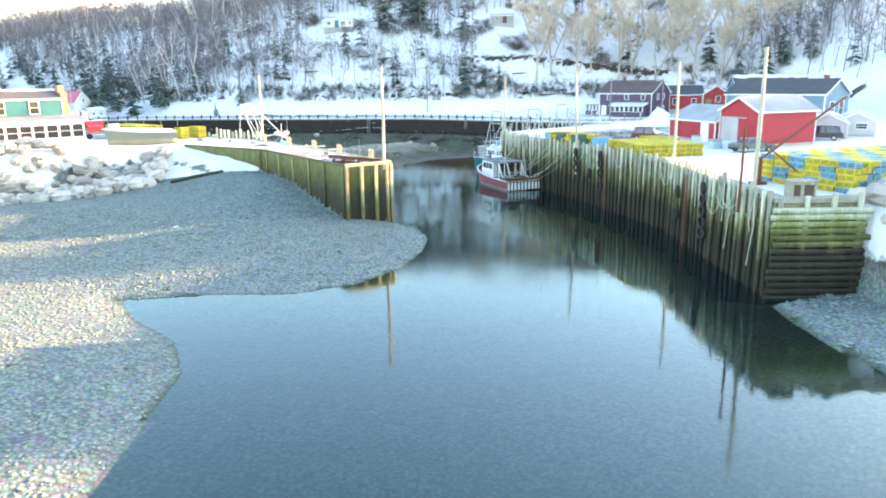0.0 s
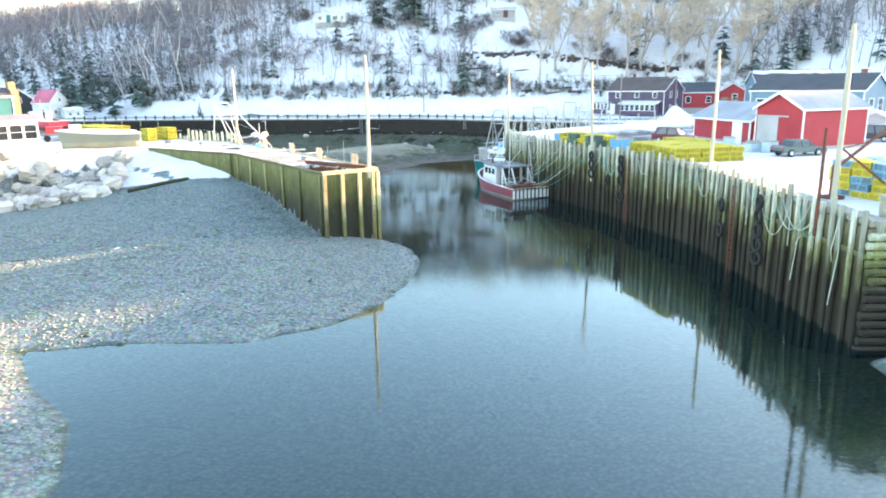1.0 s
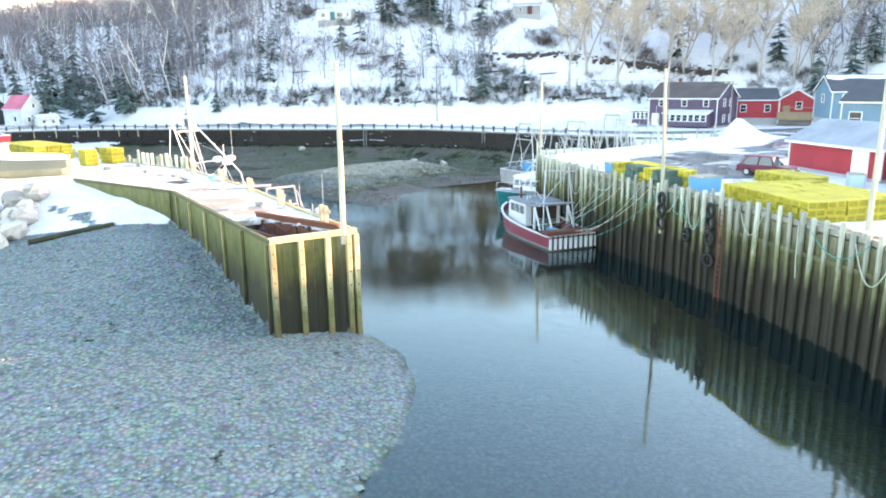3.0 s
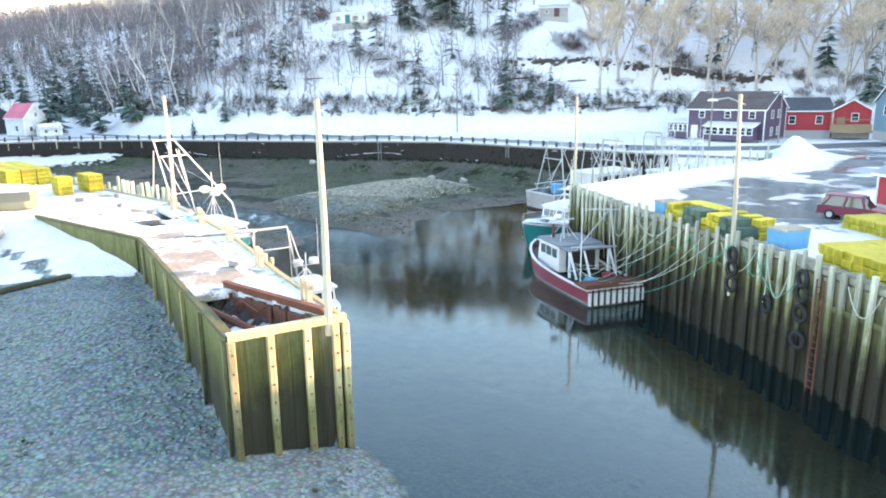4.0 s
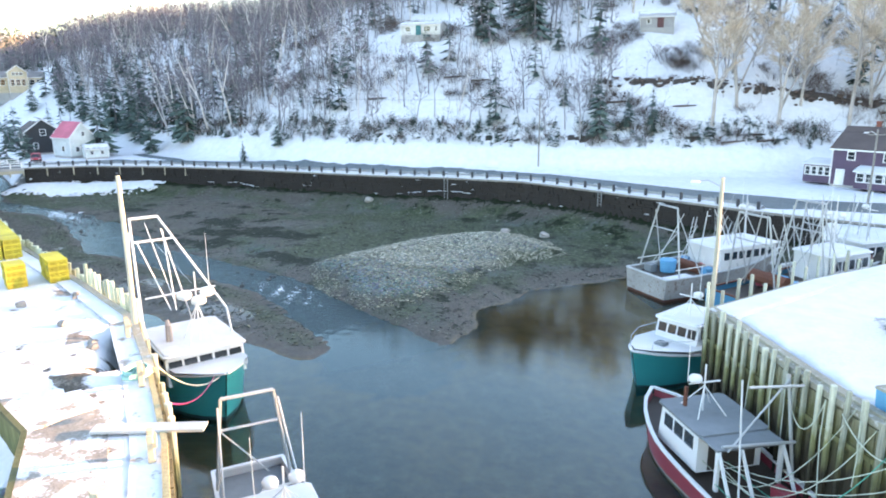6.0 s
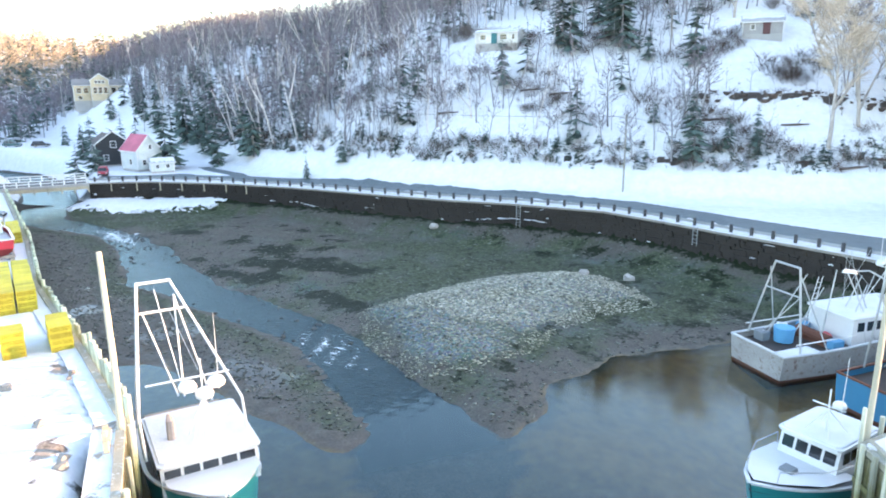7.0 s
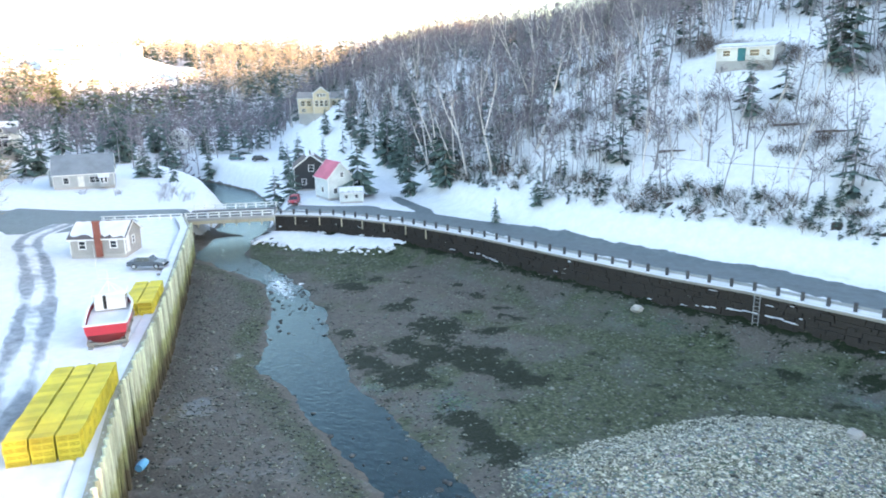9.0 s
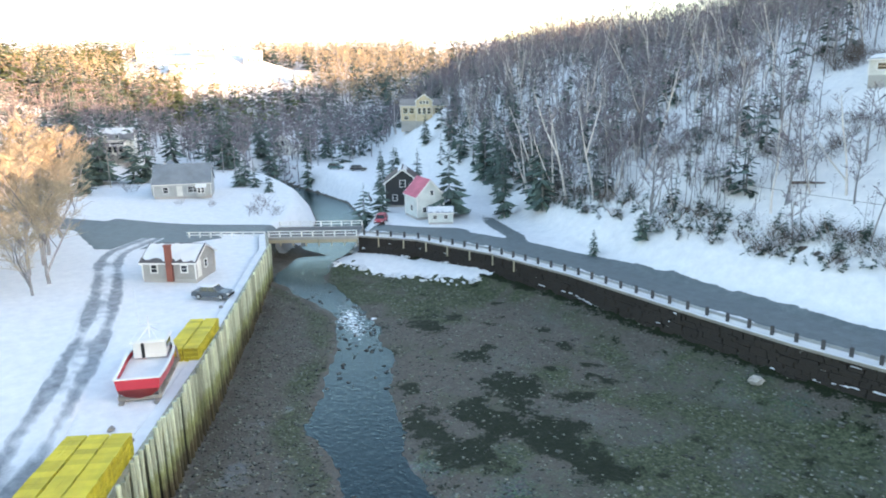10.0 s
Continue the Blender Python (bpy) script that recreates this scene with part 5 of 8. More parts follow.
def scatter(count, box, keep, r):
    """Points of a box that pass a plan test, with the ground's height."""
    xs = np.array([r.uniform(box[0], box[1]) for _ in range(count)])
    ys = np.array([r.uniform(box[2], box[3]) for _ in range(count)])
    hs, ws = signed(xs, ys, HILL), signed(xs, ys, WEST)
    z, _ = terrain(xs, ys)
    return [(x, y, q) for x, y, q, h, w in zip(xs, ys, z, hs, ws) if keep(x, y, h, w, r)]


HOUSE_SPOTS = [(-31.5, 214.0, 11), (15.5, 209.5, 8), (-174.0, 262.0, 17), (49.0, 166.0, 12), (66.0, 160.0, 14), (-165.0, 232.0, 8), (-172.0, 246.0, 9), (-170.0, 252.0, 9), (-160.0, 248.0, 8), (-150.0, 238.0, 8), (-139.0, 229.0, 7), (-129.0, 222.0, 6), (-118.0, 214.0, 5)]


def clear(x, y):
    return all(math.hypot(x - a, y - b) > c for a, b, c in HOUSE_SPOTS)


def dense(x, y, h, w, r):
    if h < 5 or not clear(x, y):
        return False
    if x < -48:
        return r.random() < min(1.0, 0.6 + h / 20) * (1.0 if h < 75 else 0.5)
    if x < 8:
        return r.random() < ((0.22 + 0.7 * max(0, (-14 - x) / 30)) if h < 34 else 0.9)
    if x < 75:
        return h > 18 and r.random() < (0.18 if h < 34 else 0.75)
    return r.random() < 0.6


def far_keep(x, y, h, w, r):
    """The wooded ridges all round, with the open sunny hill left bare."""
    if not clear(x, y) or math.hypot(x + 405, y - 315) < 60:
        return False
    if x > 80:
        return h > 10 and y > 1.5 * x + 15
    if h > 5:
        return x < -185 or y > 300
    return w > 2 or (y > 222 and x < -192) or (x < -176 and y > 196)


spots_b, spots_t, spots_s, spots_u, spots_f, spots_c, spots_g, spots_w, spots_y, spots_p = [], [], [], [], [], [], [], [], [], []
for x, y, z in scatter(6800, (-215, 95, 178, 335), dense, rt):
    k = rt.random()
    if k < 0.24:
        spots_b.append((rt.randrange(6), x, y, z, rt.uniform(0, 6.28), rt.uniform(0.6, 1.05), lean_of(rt)))
    elif k < 0.44 and x < -20:
        if rt.random() < 0.5:
            spots_g.append((rt.randrange(5), x, y, z, rt.uniform(0, 6.28), rt.uniform(0.6, 1.1), lean_of(rt, 0.28)))
    else:
        spots_t.append((rt.randrange(5), x, y, z, rt.uniform(0, 6.28), rt.uniform(0.5, 1.05), lean_of(rt, 0.10)))
for x, y, z in scatter(900, (66, 150, 150, 270), lambda x, y, h, w, r: h > 9 and clear(x, y) and 85 < 0.917 * y - 0.399 * x < 143, rt):
    (spots_b if rt.random() < 0.4 else spots_t).append((rt.randrange(5), x, y, z, rt.uniform(0, 6.28), rt.uniform(0.7, 1.2), lean_of(rt, 0.08)))
for x, y, z in scatter(5200, (-500, -150, 80, 480), far_keep, rt) + scatter(300, (80, 260, 60, 330), far_keep, rt):
    # far western conifers that take the sun-tinted needle colour
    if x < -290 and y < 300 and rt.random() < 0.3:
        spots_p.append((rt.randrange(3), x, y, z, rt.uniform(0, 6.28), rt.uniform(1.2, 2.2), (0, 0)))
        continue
    (spots_w if x < -330 or y > 330 else spots_f).append((rt.randrange(5), x, y, z, rt.uniform(0, 6.28), rt.uniform(0.8, 1.3) * (1.25 if x < -300 else 1.0), (0, 0)))
for x, y, z in scatter(1500, (-470, -150, 60, 500), far_keep, rt) + scatter(160, (80, 260, 60, 330), far_keep, rt):
    spots_c.append((rt.randrange(3), x, y, z, rt.uniform(0, 6.28), rt.uniform(0.8, 1.6) * (1.3 if x < -300 else 1.0), (0, 0)))
for x, y, z in scatter(1350, (-190, 95, 180, 310), lambda x, y, h, w, r: h > 3 and clear(x, y) and ((x < -40 and (h < 20 or r.random() < 0.7)) or (x >= -45 and (h > 45 or (h > 24 and r.random() < 0.3) or r.random() < 0.07))), rt):
    spots_s.append((rt.randrange(4), x, y, z, rt.uniform(0, 6.28), rt.uniform(0.3, 1.2), (0, 0)))
for x, y, z in scatter(5200, (-110, 60, 176, 205), lambda x, y, h, w, r: 3.6 < h < 8.5 and r.random() < 0.35 + 0.6 * (0.5 + 0.5 * math.sin(x * 0.55) * math.sin(x * 0.21 + 1)) and not 40 < x, rt):
    spots_y.append((rt.randrange(3), x, y, z - 0.2, rt.uniform(0, 6.28), rt.uniform(0.08, 0.30), lean_of(rt, 0.5)))
for x, y, z in scatter(4600, (-110, 80, 176, 235), lambda x, y, h, w, r: (3.8 < h < 8 and r.random() < 0.95) or (6 < h < 45 and math.sin(x * 0.31 + 2 * math.sin(y * 0.23)) + math.sin(y * 0.37 + x * 0.11) > 0.5), rt):
    spots_u.append((rt.randrange(4), x, y, z, rt.uniform(0, 6.28), rt.uniform(0.6, 1.7), (0, 0)))
spots_l = [(rt.randrange(5), x, y, z, rt.uniform(0, 6.28), rt.uniform(0.5, 1.2), lean_of(rt, 0.15)) for x, y, z in scatter(3000, (-110, 70, 184, 262), lambda x, y, h, w, r: h > 7 and clear(x, y) and r.random() < (0.9 if x < -34 else (0.5 if x < 8 else 0.14)), rt)]
woods("woods", [a for a, _ in SAPL], spots_l, BARK, "thin grey saplings on the snowy slope", "woods")
woods("woods", [b for _, b in SAPL], spots_l, TWIG, "twigs of thin saplings", "woods")
woods("woods", [a for a, _ in BARE], spots_b, BARK, "leafless grey hardwood trunks on the snowy slope", "woods")
woods("woods", [b for _, b in BARE], spots_b, TWIG, "fine bare branches of the hillside wood", "woods")
woods("woods", [a for a, _ in THIN], spots_t, BARK, "slender leafless saplings on the snowy slope", "woods")
woods("woods", [b for _, b in THIN], spots_t, TWIG, "fine bare branches of slender saplings", "woods")
woods("woods", [a for a, _ in BIRCHES], spots_g, BIRCH, "pale leaning birch stems on the slope", "woods")
woods("woods", [b for _, b in BIRCHES], spots_g, TWIG, "fine bare birch twigs", "woods")
woods("woods", [a for a, _ in SPRUCES], spots_s, BARK, "trunks of dark spruces on the slope", "woods")
woods("woods", [b for _, b in SPRUCES], spots_s, DARKNEEDLE, "dark green spruce boughs on the slope", "woods")
woods("far_woods", [a for a, _ in FAR], spots_f, BARK, "leafless trunks on the far ridges", "woods")
woods("far_woods", [b for _, b in FAR], spots_f, TWIG, "leafless tree crowns on the far ridges", "woods")
woods("far_woods", [a for a, _ in FAR], spots_w, BARK, "trunks on the sunlit western ridge", "woods")
woods("far_woods", [b for _, b in FAR], spots_w, SUNTWIG, "leafless crowns on the sunlit western ridge, sunlight painted gold into twigs", "woods")
woods("far_woods", [b for _, b in FARSPRUCE], spots_c, DARKNEEDLE, "spruces on the far ridges", "woods")
woods("far_woods", [b for _, b in FARSPRUCE], spots_p, SUNNEEDLE, "tall conifers on the western rise, sunlight painted into yellow-green needles", "woods")
woods("undergrowth", [b for _, b in FARSPRUCE], spots_y, DARKNEEDLE, "low dark evergreen scrub along the roadside bank", "undergrowth")
woods("undergrowth", BUSHES, spots_u, SHRUB, "brown leafless brush poking through snow", "undergrowth")

# unseen eastern ridge added for shade; its spruce belt leaves three low-sun gaps
def shade_ridge_at(d, q):
    a = radians(SUN_AZ)
    return d * math.cos(a) - q * math.sin(a), d * math.sin(a) + q * math.cos(a)


SHADE_RIDGE_D, SHADE_RIDGE_Z = 210.0, 30.6
rr0 = random.Random(83)
rings = []
for q in range(-70, 121, 5):
    w = 0.5 * math.sin(q * 0.11)
    rings.append([(*shade_ridge_at(SHADE_RIDGE_D + o, q), z + w * (z > 20)) for o, z in ((-75, 4.0), (-45, 12.0), (-18, 25.5), (-5, SHADE_RIDGE_Z - 0.6), (5, SHADE_RIDGE_Z - 0.2), (20, 26.0), (50, 13.0), (90, 4.0))])
structure("ridge", Geo().loft(rings, False, False), SNOW, "unseen snowy ridge added to shade the harbour from low sun", "ridge", True)
belt = []
for q0, q1, tall in ((-70, 2, 0.4), (28, 37, 1.0), (55.5, 61, 0.95), (68.5, 73, 0.8), (73, 120, 0.6)):
    for k in range(int((q1 - q0) * 3.2)):
        q, o = rr0.uniform(q0, q1), rr0.uniform(-6, 6)
        belt.append((rr0.randrange(3), *shade_ridge_at(SHADE_RIDGE_D + o, q), SHADE_RIDGE_Z - 1.6, rr0.uniform(0, 6.28), tall * rr0.uniform(0.8, 1.15), (0, 0)))
woods("far_woods", [b for _, b in FARSPRUCE], belt, DARKNEEDLE, "unseen spruce belt added on the eastern ridge to shape the sunlight", "woods")

# trees that stand out one by one
BIG = [bare_tree(500 + i, 22.0, 0.25, 0.75, 20, 14, 9, 0.04, 2, 0.015, 0.4, 1.1, sides=6, tw=0.55) for i in range(4)]
GOLD = [bare_tree(520 + i, 13.0, 0.30, 0.7, 18, 14, 9, 0.06, 3, 0.015, 0.2, 1.1, sides=5, tw=0.55) for i in range(3)]
for i, (x, y, s) in enumerate(((23.0, 184.5, 1.05), (27.5, 188.5, 0.9), (33.5, 185.5, 1.0), (38.0, 190.0, 0.85), (44.5, 186.5, 1.05), (49.0, 190.5, 0.9), (54.5, 187.5, 1.0), (59.0, 191.0, 0.95), (64.5, 188.0, 1.05), (71.0, 186.0, 0.9), (76.5, 190.0, 1.0), (82.0, 186.5, 0.95), (87.0, 191.0, 1.05), (66.0, 199.0, 0.9), (78.0, 201.0, 0.85), (92.0, 186.0, 0.9), (41.0, 200.0, 0.8), (30.0, 203.0, 0.75), (12.0, 216.0, 0.8), (56.0, 205.0, 0.85))):
    tree_thing("tree", BIG[i % 4], (LITBARK, LITCROWN), x, y, s, i * 1.3, "tall leafless hardwood with tan twigs on the snowy bank, lightened for sun and haze", "tree", "big trees above the road")
for i, (x, y, s) in enumerate(((-99.5, 126.0, 1.0), (-103.5, 129.0, 1.3), (-110.0, 128.5, 1.4), (-114.5, 131.5, 1.5), (-121.0, 134.0, 1.5), (-128.0, 132.0, 1.6), (-117.0, 124.0, 1.4), (-133.0, 139.5, 1.4), (-107.0, 122.5, 1.35), (-125.0, 126.0, 1.5), (-138.0, 134.0, 1.6), (-112.0, 117.0, 1.3))):
    tree_thing("tree", GOLD[i % 3], (BARK, SUNTWIG), x, y, s, i * 1.1, "leafless tree by the lane, low sunlight painted into golden twigs", "tree", "golden trees by the lane")
for i, (x, y, s) in enumerate(((-118.5, 207.0, 1.1), (-140.0, 239.0, 0.8), (-133.0, 233.0, 0.9), (-146.0, 247.0, 1.0), (-152.0, 254.0, 0.9), (-126.0, 229.0, 1.0), (-158.0, 236.0, 0.5), (-143.0, 221.0, 0.4), (-84.0, 203.0, 1.3), (-110.0, 219.5, 1.55), (-103.5, 216.0, 1.5), (-113.5, 223.0, 1.4), (-99.0, 212.0, 1.3), (-106.5, 225.0, 1.5), (-161.0, 189.7, 0.75), (-183.7, 175.4, 1.75), (-186.7, 162.7, 1.4), (-197.0, 204.0, 1.9), (-203.0, 209.0, 2.0), (-190.4, 201.3, 1.5), (-156.0, 228.4, 0.65), (-16.7, 208.6, 1.5), (-18.5, 210.5, 1.3), (-7.5, 209.3, 1.5), (5.0, 203.4, 1.35), (-9.0, 212.0, 1.6), (4.8, 182.4, 1.0), (13.4, 184.4, 0.7), (-61.0, 186.5, 0.42), (-28.3, 202.0, 0.95), (4.5, 186.5, 0.9), (9.5, 184.0, 0.62), (-2.5, 205.0, 0.7), (-12.5, 219.0, 1.3), (-10.0, 224.0, 1.2), (-147.0, 187.5, 0.55), (-174.0, 157.0, 1.6), (-128.0, 205.0, 0.9), (-133.0, 213.0, 1.1), (-170.0, 214.0, 1.2), (-180.0, 208.0, 1.4), (-196.0, 165.0, 1.6), (-200.0, 160.0, 1.5), (-210.0, 194.0, 1.7), (-176.0, 207.0, 1.2), (-195.0, 232.0, 1.3), (-150.0, 240.0, 0.9), (-222.0, 172.0, 1.7), (-228.0, 190.0, 1.6), (-208.0, 222.0, 1.3), (-222.0, 230.0, 1.3), (-188.0, 226.0, 1.0), (-14.0, 186.5, 0.4), (74.0, 182.0, 1.1), (79.0, 179.0, 1.3), (84.0, 181.0, 1.2), (89.0, 177.0, 1.0), (70.0, 193.0, 1.2), (-1.0, 190.0, 0.5), (13.5, 182.5, 0.5), (-89.0, 200.5, 1.3), (-55.0, 189.0, 0.6), (-80.0, 200.0, 1.2))):
    tree_thing("spruce", PINES[i % 3], (BARK, DARKNEEDLE), x, y, s, i * 0.9, "dark green spruce standing in snow", "spruce", "single spruces")
for i, (x, y, s) in enumerate(((-113.5, 187.8, 0.95), (-97.6, 195.2, 1.35), (-110.8, 189.6, 0.8), (-158.0, 186.5, 0.72), (-154.5, 188.5, 0.6), (-188.0, 166.0, 1.5), (-183.0, 172.0, 1.2), (-292.0, 196.0, 2.0), (-300.0, 204.0, 1.7), (-284.0, 204.0, 1.6), (-308.0, 214.0, 2.1), (-278.0, 190.0, 1.5), (-318.0, 230.0, 1.8), (-296.0, 186.0, 1.8))):
    tree_thing("pine", BROAD[i % 2], (BARK, DARKNEEDLE), x, y, s, i * 1.7, "broad dark green pine with layered boughs standing in snow", "pine", "broad pines")
for i, (x, y, s, t) in enumerate(((-83.6, 204.5, 1.35, 0.32), (-75.0, 200.0, 1.3, 0.3), (-69.0, 199.0, 1.2, 0.26), (-79.0, 201.5, 1.25, -0.12), (-62.0, 202.0, 1.15, 0.18), (-88.0, 206.0, 1.2, 0.22))):
    tree_thing("birch", BIRCHES[i % 5], (BIRCH, TWIG), x, y, s, i, "pale leaning birch on the dark slope", "birch", "leaning birches", (-t, 0))
for i, (x, y, s) in enumerate(((-164.0, 190.5, 2.2), (-127.5, 172.0, 2.0), (-124.0, 174.5, 1.6), (-169.5, 165.5, 1.8), (-146.5, 166.0, 1.0), (-141.0, 170.5, 1.1), (-133.0, 178.0, 1.7), (-118.5, 186.5, 1.4), (-104.5, 150.0, 1.2), (-139.0, 180.0, 1.6))):
    b = tagged(part("shrub", BUSHES[i % 4], SHRUB), "leafless reddish-brown garden shrub in snow", "shrub", "garden shrubs")
    b.matrix_world = pose(x, y, height(x, y), 0, 0, 50 * i) @ Matrix.Scale(s, 4)
# ---- houses ----
SIDING = {}


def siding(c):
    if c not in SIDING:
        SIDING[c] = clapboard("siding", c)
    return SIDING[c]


ROOFS = {}


def roofing(c):
    if c not in ROOFS:
        ROOFS[c] = paint("roofing", c, 0.8, 0.3, 1.2)
    return ROOFS[c]


def window(parent, x, y, z, w, h, face, trim=None, bars=1):
    """A sash window standing proud of a wall; face is the outward direction in the house's plan."""
    a = {"f": 0, "r": 90, "b": 180, "l": 270}[face]
    ob = new("window")
    ob.parent = parent
    ob.matrix_local = pose(x, y, z, 0, 0, a)
    fr = Geo()
    t = 0.11
    for cx, cz, sx, sz in ((0, h / 2 + t / 2, w + 2 * t, t), (0, -h / 2 - t / 2, w + 2 * t, t), (-w / 2 - t / 2, 0, t, h), (w / 2 + t / 2, 0, t, h)):
        fr.box((cx, -0.05, cz), (sx, 0.12, sz))
    for i in range(bars):
        fr.box((0, -0.045, -h / 2 + h * (i + 1) / (bars + 1)), (w, 0.07, 0.06))
    part("frame", fr, trim or WHITE, ob)
    part("pane", Geo().box((0, -0.012, 0), (w, 0.03, h)), GLASS, ob)
    return ob


def door(parent, x, y, z, face, c=(0.7, 0.7, 0.68), w=0.95, h=2.05):
    a = {"f": 0, "r": 90, "b": 180, "l": 270}[face]
    ob = part("door", Geo().box((0, -0.05, h / 2), (w, 0.09, h)).box((0, -0.02, h / 2 + 0.03), (w + 0.24, 0.06, h + 0.14)), siding(c), parent)
    ob.matrix_local = pose(x, y, z, 0, 0, a)
    part("knob", Geo().tube([(w * 0.38, -0.09, 1.0), (w * 0.38, -0.16, 1.0)], 0.04, 6), STEEL, ob)
    return ob


def house(name, label, x, y, z, rz, w, d, wall_h, roof_h, wall_c, roof_c, wins=(), doors=(), chimney=None, snow=0.0, trim=WHITE, base=1.0, over=0.3, gable_c=None, category="house"):
    """A gabled building; its ridge runs along its own x axis, its front looks along -y. wins: (face, u, z, w, h), u from the middle of the wall."""
    ob = thing(name, pose(x, y, z, 0, 0, rz), label, category)
    hw, hd = w / 2, d / 2
    part("foundation", Geo().box((0, 0, -base / 2 + 0.1), (w - 0.06, d - 0.06, base + 0.4)), CONCRETE, ob)
    g = Geo()
    ring = [(-hw, -hd), (hw, -hd), (hw, hd), (-hw, hd)]
    vs = [(a, b, 0.25) for a, b in ring] + [(a, b, wall_h) for a, b in ring] + [(-hw, 0, wall_h + roof_h), (hw, 0, wall_h + roof_h)]
    g.add(vs, [(3, 2, 1, 0), (0, 1, 5, 4), (2, 3, 7, 6), (1, 2, 6, 9, 5), (3, 0, 4, 8, 7), (4, 5, 9, 8), (6, 7, 8, 9)])
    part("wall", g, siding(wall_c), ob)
    k = roof_h / hd
    g = Geo()
    for s in (-1, 1):
        e = [(-hw - over, s * (hd + over), wall_h - over * k), (hw + over, s * (hd + over), wall_h - over * k), (hw + over, 0, wall_h + roof_h), (-hw - over, 0, wall_h + roof_h)]
        e = e if s < 0 else [e[1], e[0], e[3], e[2]]
        g.add([(p[0], p[1], p[2] + 0.02) for p in e] + [(p[0], p[1], p[2] + 0.17) for p in e], [(3, 2, 1, 0), (4, 5, 6, 7), (0, 1, 5, 4), (1, 2, 6, 5), (2, 3, 7, 6), (3, 0, 4, 7)])
    roof = part("roof", g, roofing(roof_c), ob)
    if snow:
        r, sn = random.Random(int(x * 7 + y)), Geo()
        for s in (-1, 1):
            cols = 14
            top, bot = [], []
            for i in range(cols + 1):
                u = -hw - over * 0.5 + (w + over) * i / cols
                v0 = hd * (0.02 + 0.05 * r.random())
                v1 = (hd + over) * min(0.99, snow * (0.8 + 0.4 * r.random()))
                top.append((u, s * v0, wall_h + roof_h - v0 * k + 0.18))
                bot.append((u, s * max(v1, v0 + 0.05), wall_h + roof_h - max(v1, v0 + 0.05) * k + 0.18))
            mid = [((a[0] + b[0]) / 2, (a[1] + b[1]) / 2, (a[2] + b[2]) / 2 + 0.12) for a, b in zip(top, bot)]
            rows = [top, mid, bot] if s > 0 else [bot, mid, top]
            sn.loft(rows, False, False)
        part("roof_snow", sn, SNOW, roof, "melting snow on the roof", True)
    tr = Geo()
    for sx in (-1, 1):
        for s in (-1, 1):
            tr.beam((sx * (hw + over - 0.02), s * (hd + over), wall_h - over * k + 0.0), (sx * (hw + over - 0.02), 0, wall_h + roof_h + 0.0), 0.08, 0.24)
            tr.box((sx * (hw + 0.01), s * (hd + 0.01), wall_h / 2 + 0.1), (0.14, 0.14, wall_h - 0.2))
    for s in (-1, 1):
        tr.box((0, s * (hd + over), wall_h - over * k + 0.02), (w + 2 * over, 0.06, 0.2))
    part("trim", tr, trim, ob)
    for f, u, zz, ww, hh in wins:
        p = {"f": (u, -hd), "b": (-u, hd), "r": (hw, u), "l": (-hw, -u)}[f]
        window(ob, p[0], p[1], zz, ww, hh, f, trim)
    for f, u, c in doors:
        p = {"f": (u, -hd), "b": (-u, hd), "r": (hw, u), "l": (-hw, -u)}[f]
        door(ob, p[0], p[1], 0.25, f, c)
    if chimney:
        cx, cy, ch, cs = chimney
        c = part("chimney", Geo().box((cx, cy, (wall_h + roof_h + ch) / 2), (cs, cs, wall_h + roof_h + ch)).box((cx, cy, wall_h + roof_h + ch), (cs + 0.14, cs + 0.14, 0.16)), BRICK, ob, "red brick chimney")
    return ob


def porch(ob, x0, x1, y, z0, z1, depth, wall_c, roof_c, n, snow=True, tall=1.05):
    """A glazed lean-to along a house's front wall (at -y)."""
    p = part("porch", Geo().add([(x0, y, z0), (x1, y, z0), (x1, y - depth, z0), (x0, y - depth, z0), (x0, y, z1), (x1, y, z1), (x1, y - depth, z1 - 0.5), (x0, y - depth, z1 - 0.5)], [(0, 1, 2, 3), (7, 6, 5, 4), (3, 2, 6, 7), (1, 5, 6, 2), (0, 3, 7, 4)]), siding(wall_c), ob)
    part("roof", Geo().add([(x0 - 0.2, y, z1 + 0.05), (x1 + 0.2, y, z1 + 0.05), (x1 + 0.2, y - depth - 0.3, z1 - 0.52), (x0 - 0.2, y - depth - 0.3, z1 - 0.52), (x0 - 0.2, y, z1 + 0.22), (x1 + 0.2, y, z1 + 0.22), (x1 + 0.2, y - depth - 0.3, z1 - 0.36), (x0 - 0.2, y - depth - 0.3, z1 - 0.36)], [(0, 1, 2, 3), (7, 6, 5, 4), (3, 2, 6, 7), (1, 5, 6, 2), (0, 3, 7, 4), (0, 4, 5, 1)]), SNOW if snow else roofing(roof_c), p)
    w = (x1 - x0 - 0.3) / n
    for i in range(n):
        window(ob, x0 + 0.15 + w * (i + 0.5), y - depth, (z0 + z1) / 2 + 0.15 - 0.15 * (tall > 1.2), w - 0.3, tall, "f")


BRICK = paint("red_brick", (0.27, 0.095, 0.07), 0.9, 0.3, 2.0)
PURPLE, CRIMSON, STEELBLUE, CREAM, TEAL, OCHRE, BLACK, TAN = (0.10, 0.065, 0.11), (0.42, 0.035, 0.045), (0.16, 0.27, 0.34), (0.72, 0.72, 0.68), (0.03, 0.18, 0.20), (0.60, 0.50, 0.33), (0.03, 0.033, 0.038), (0.34, 0.24, 0.14)
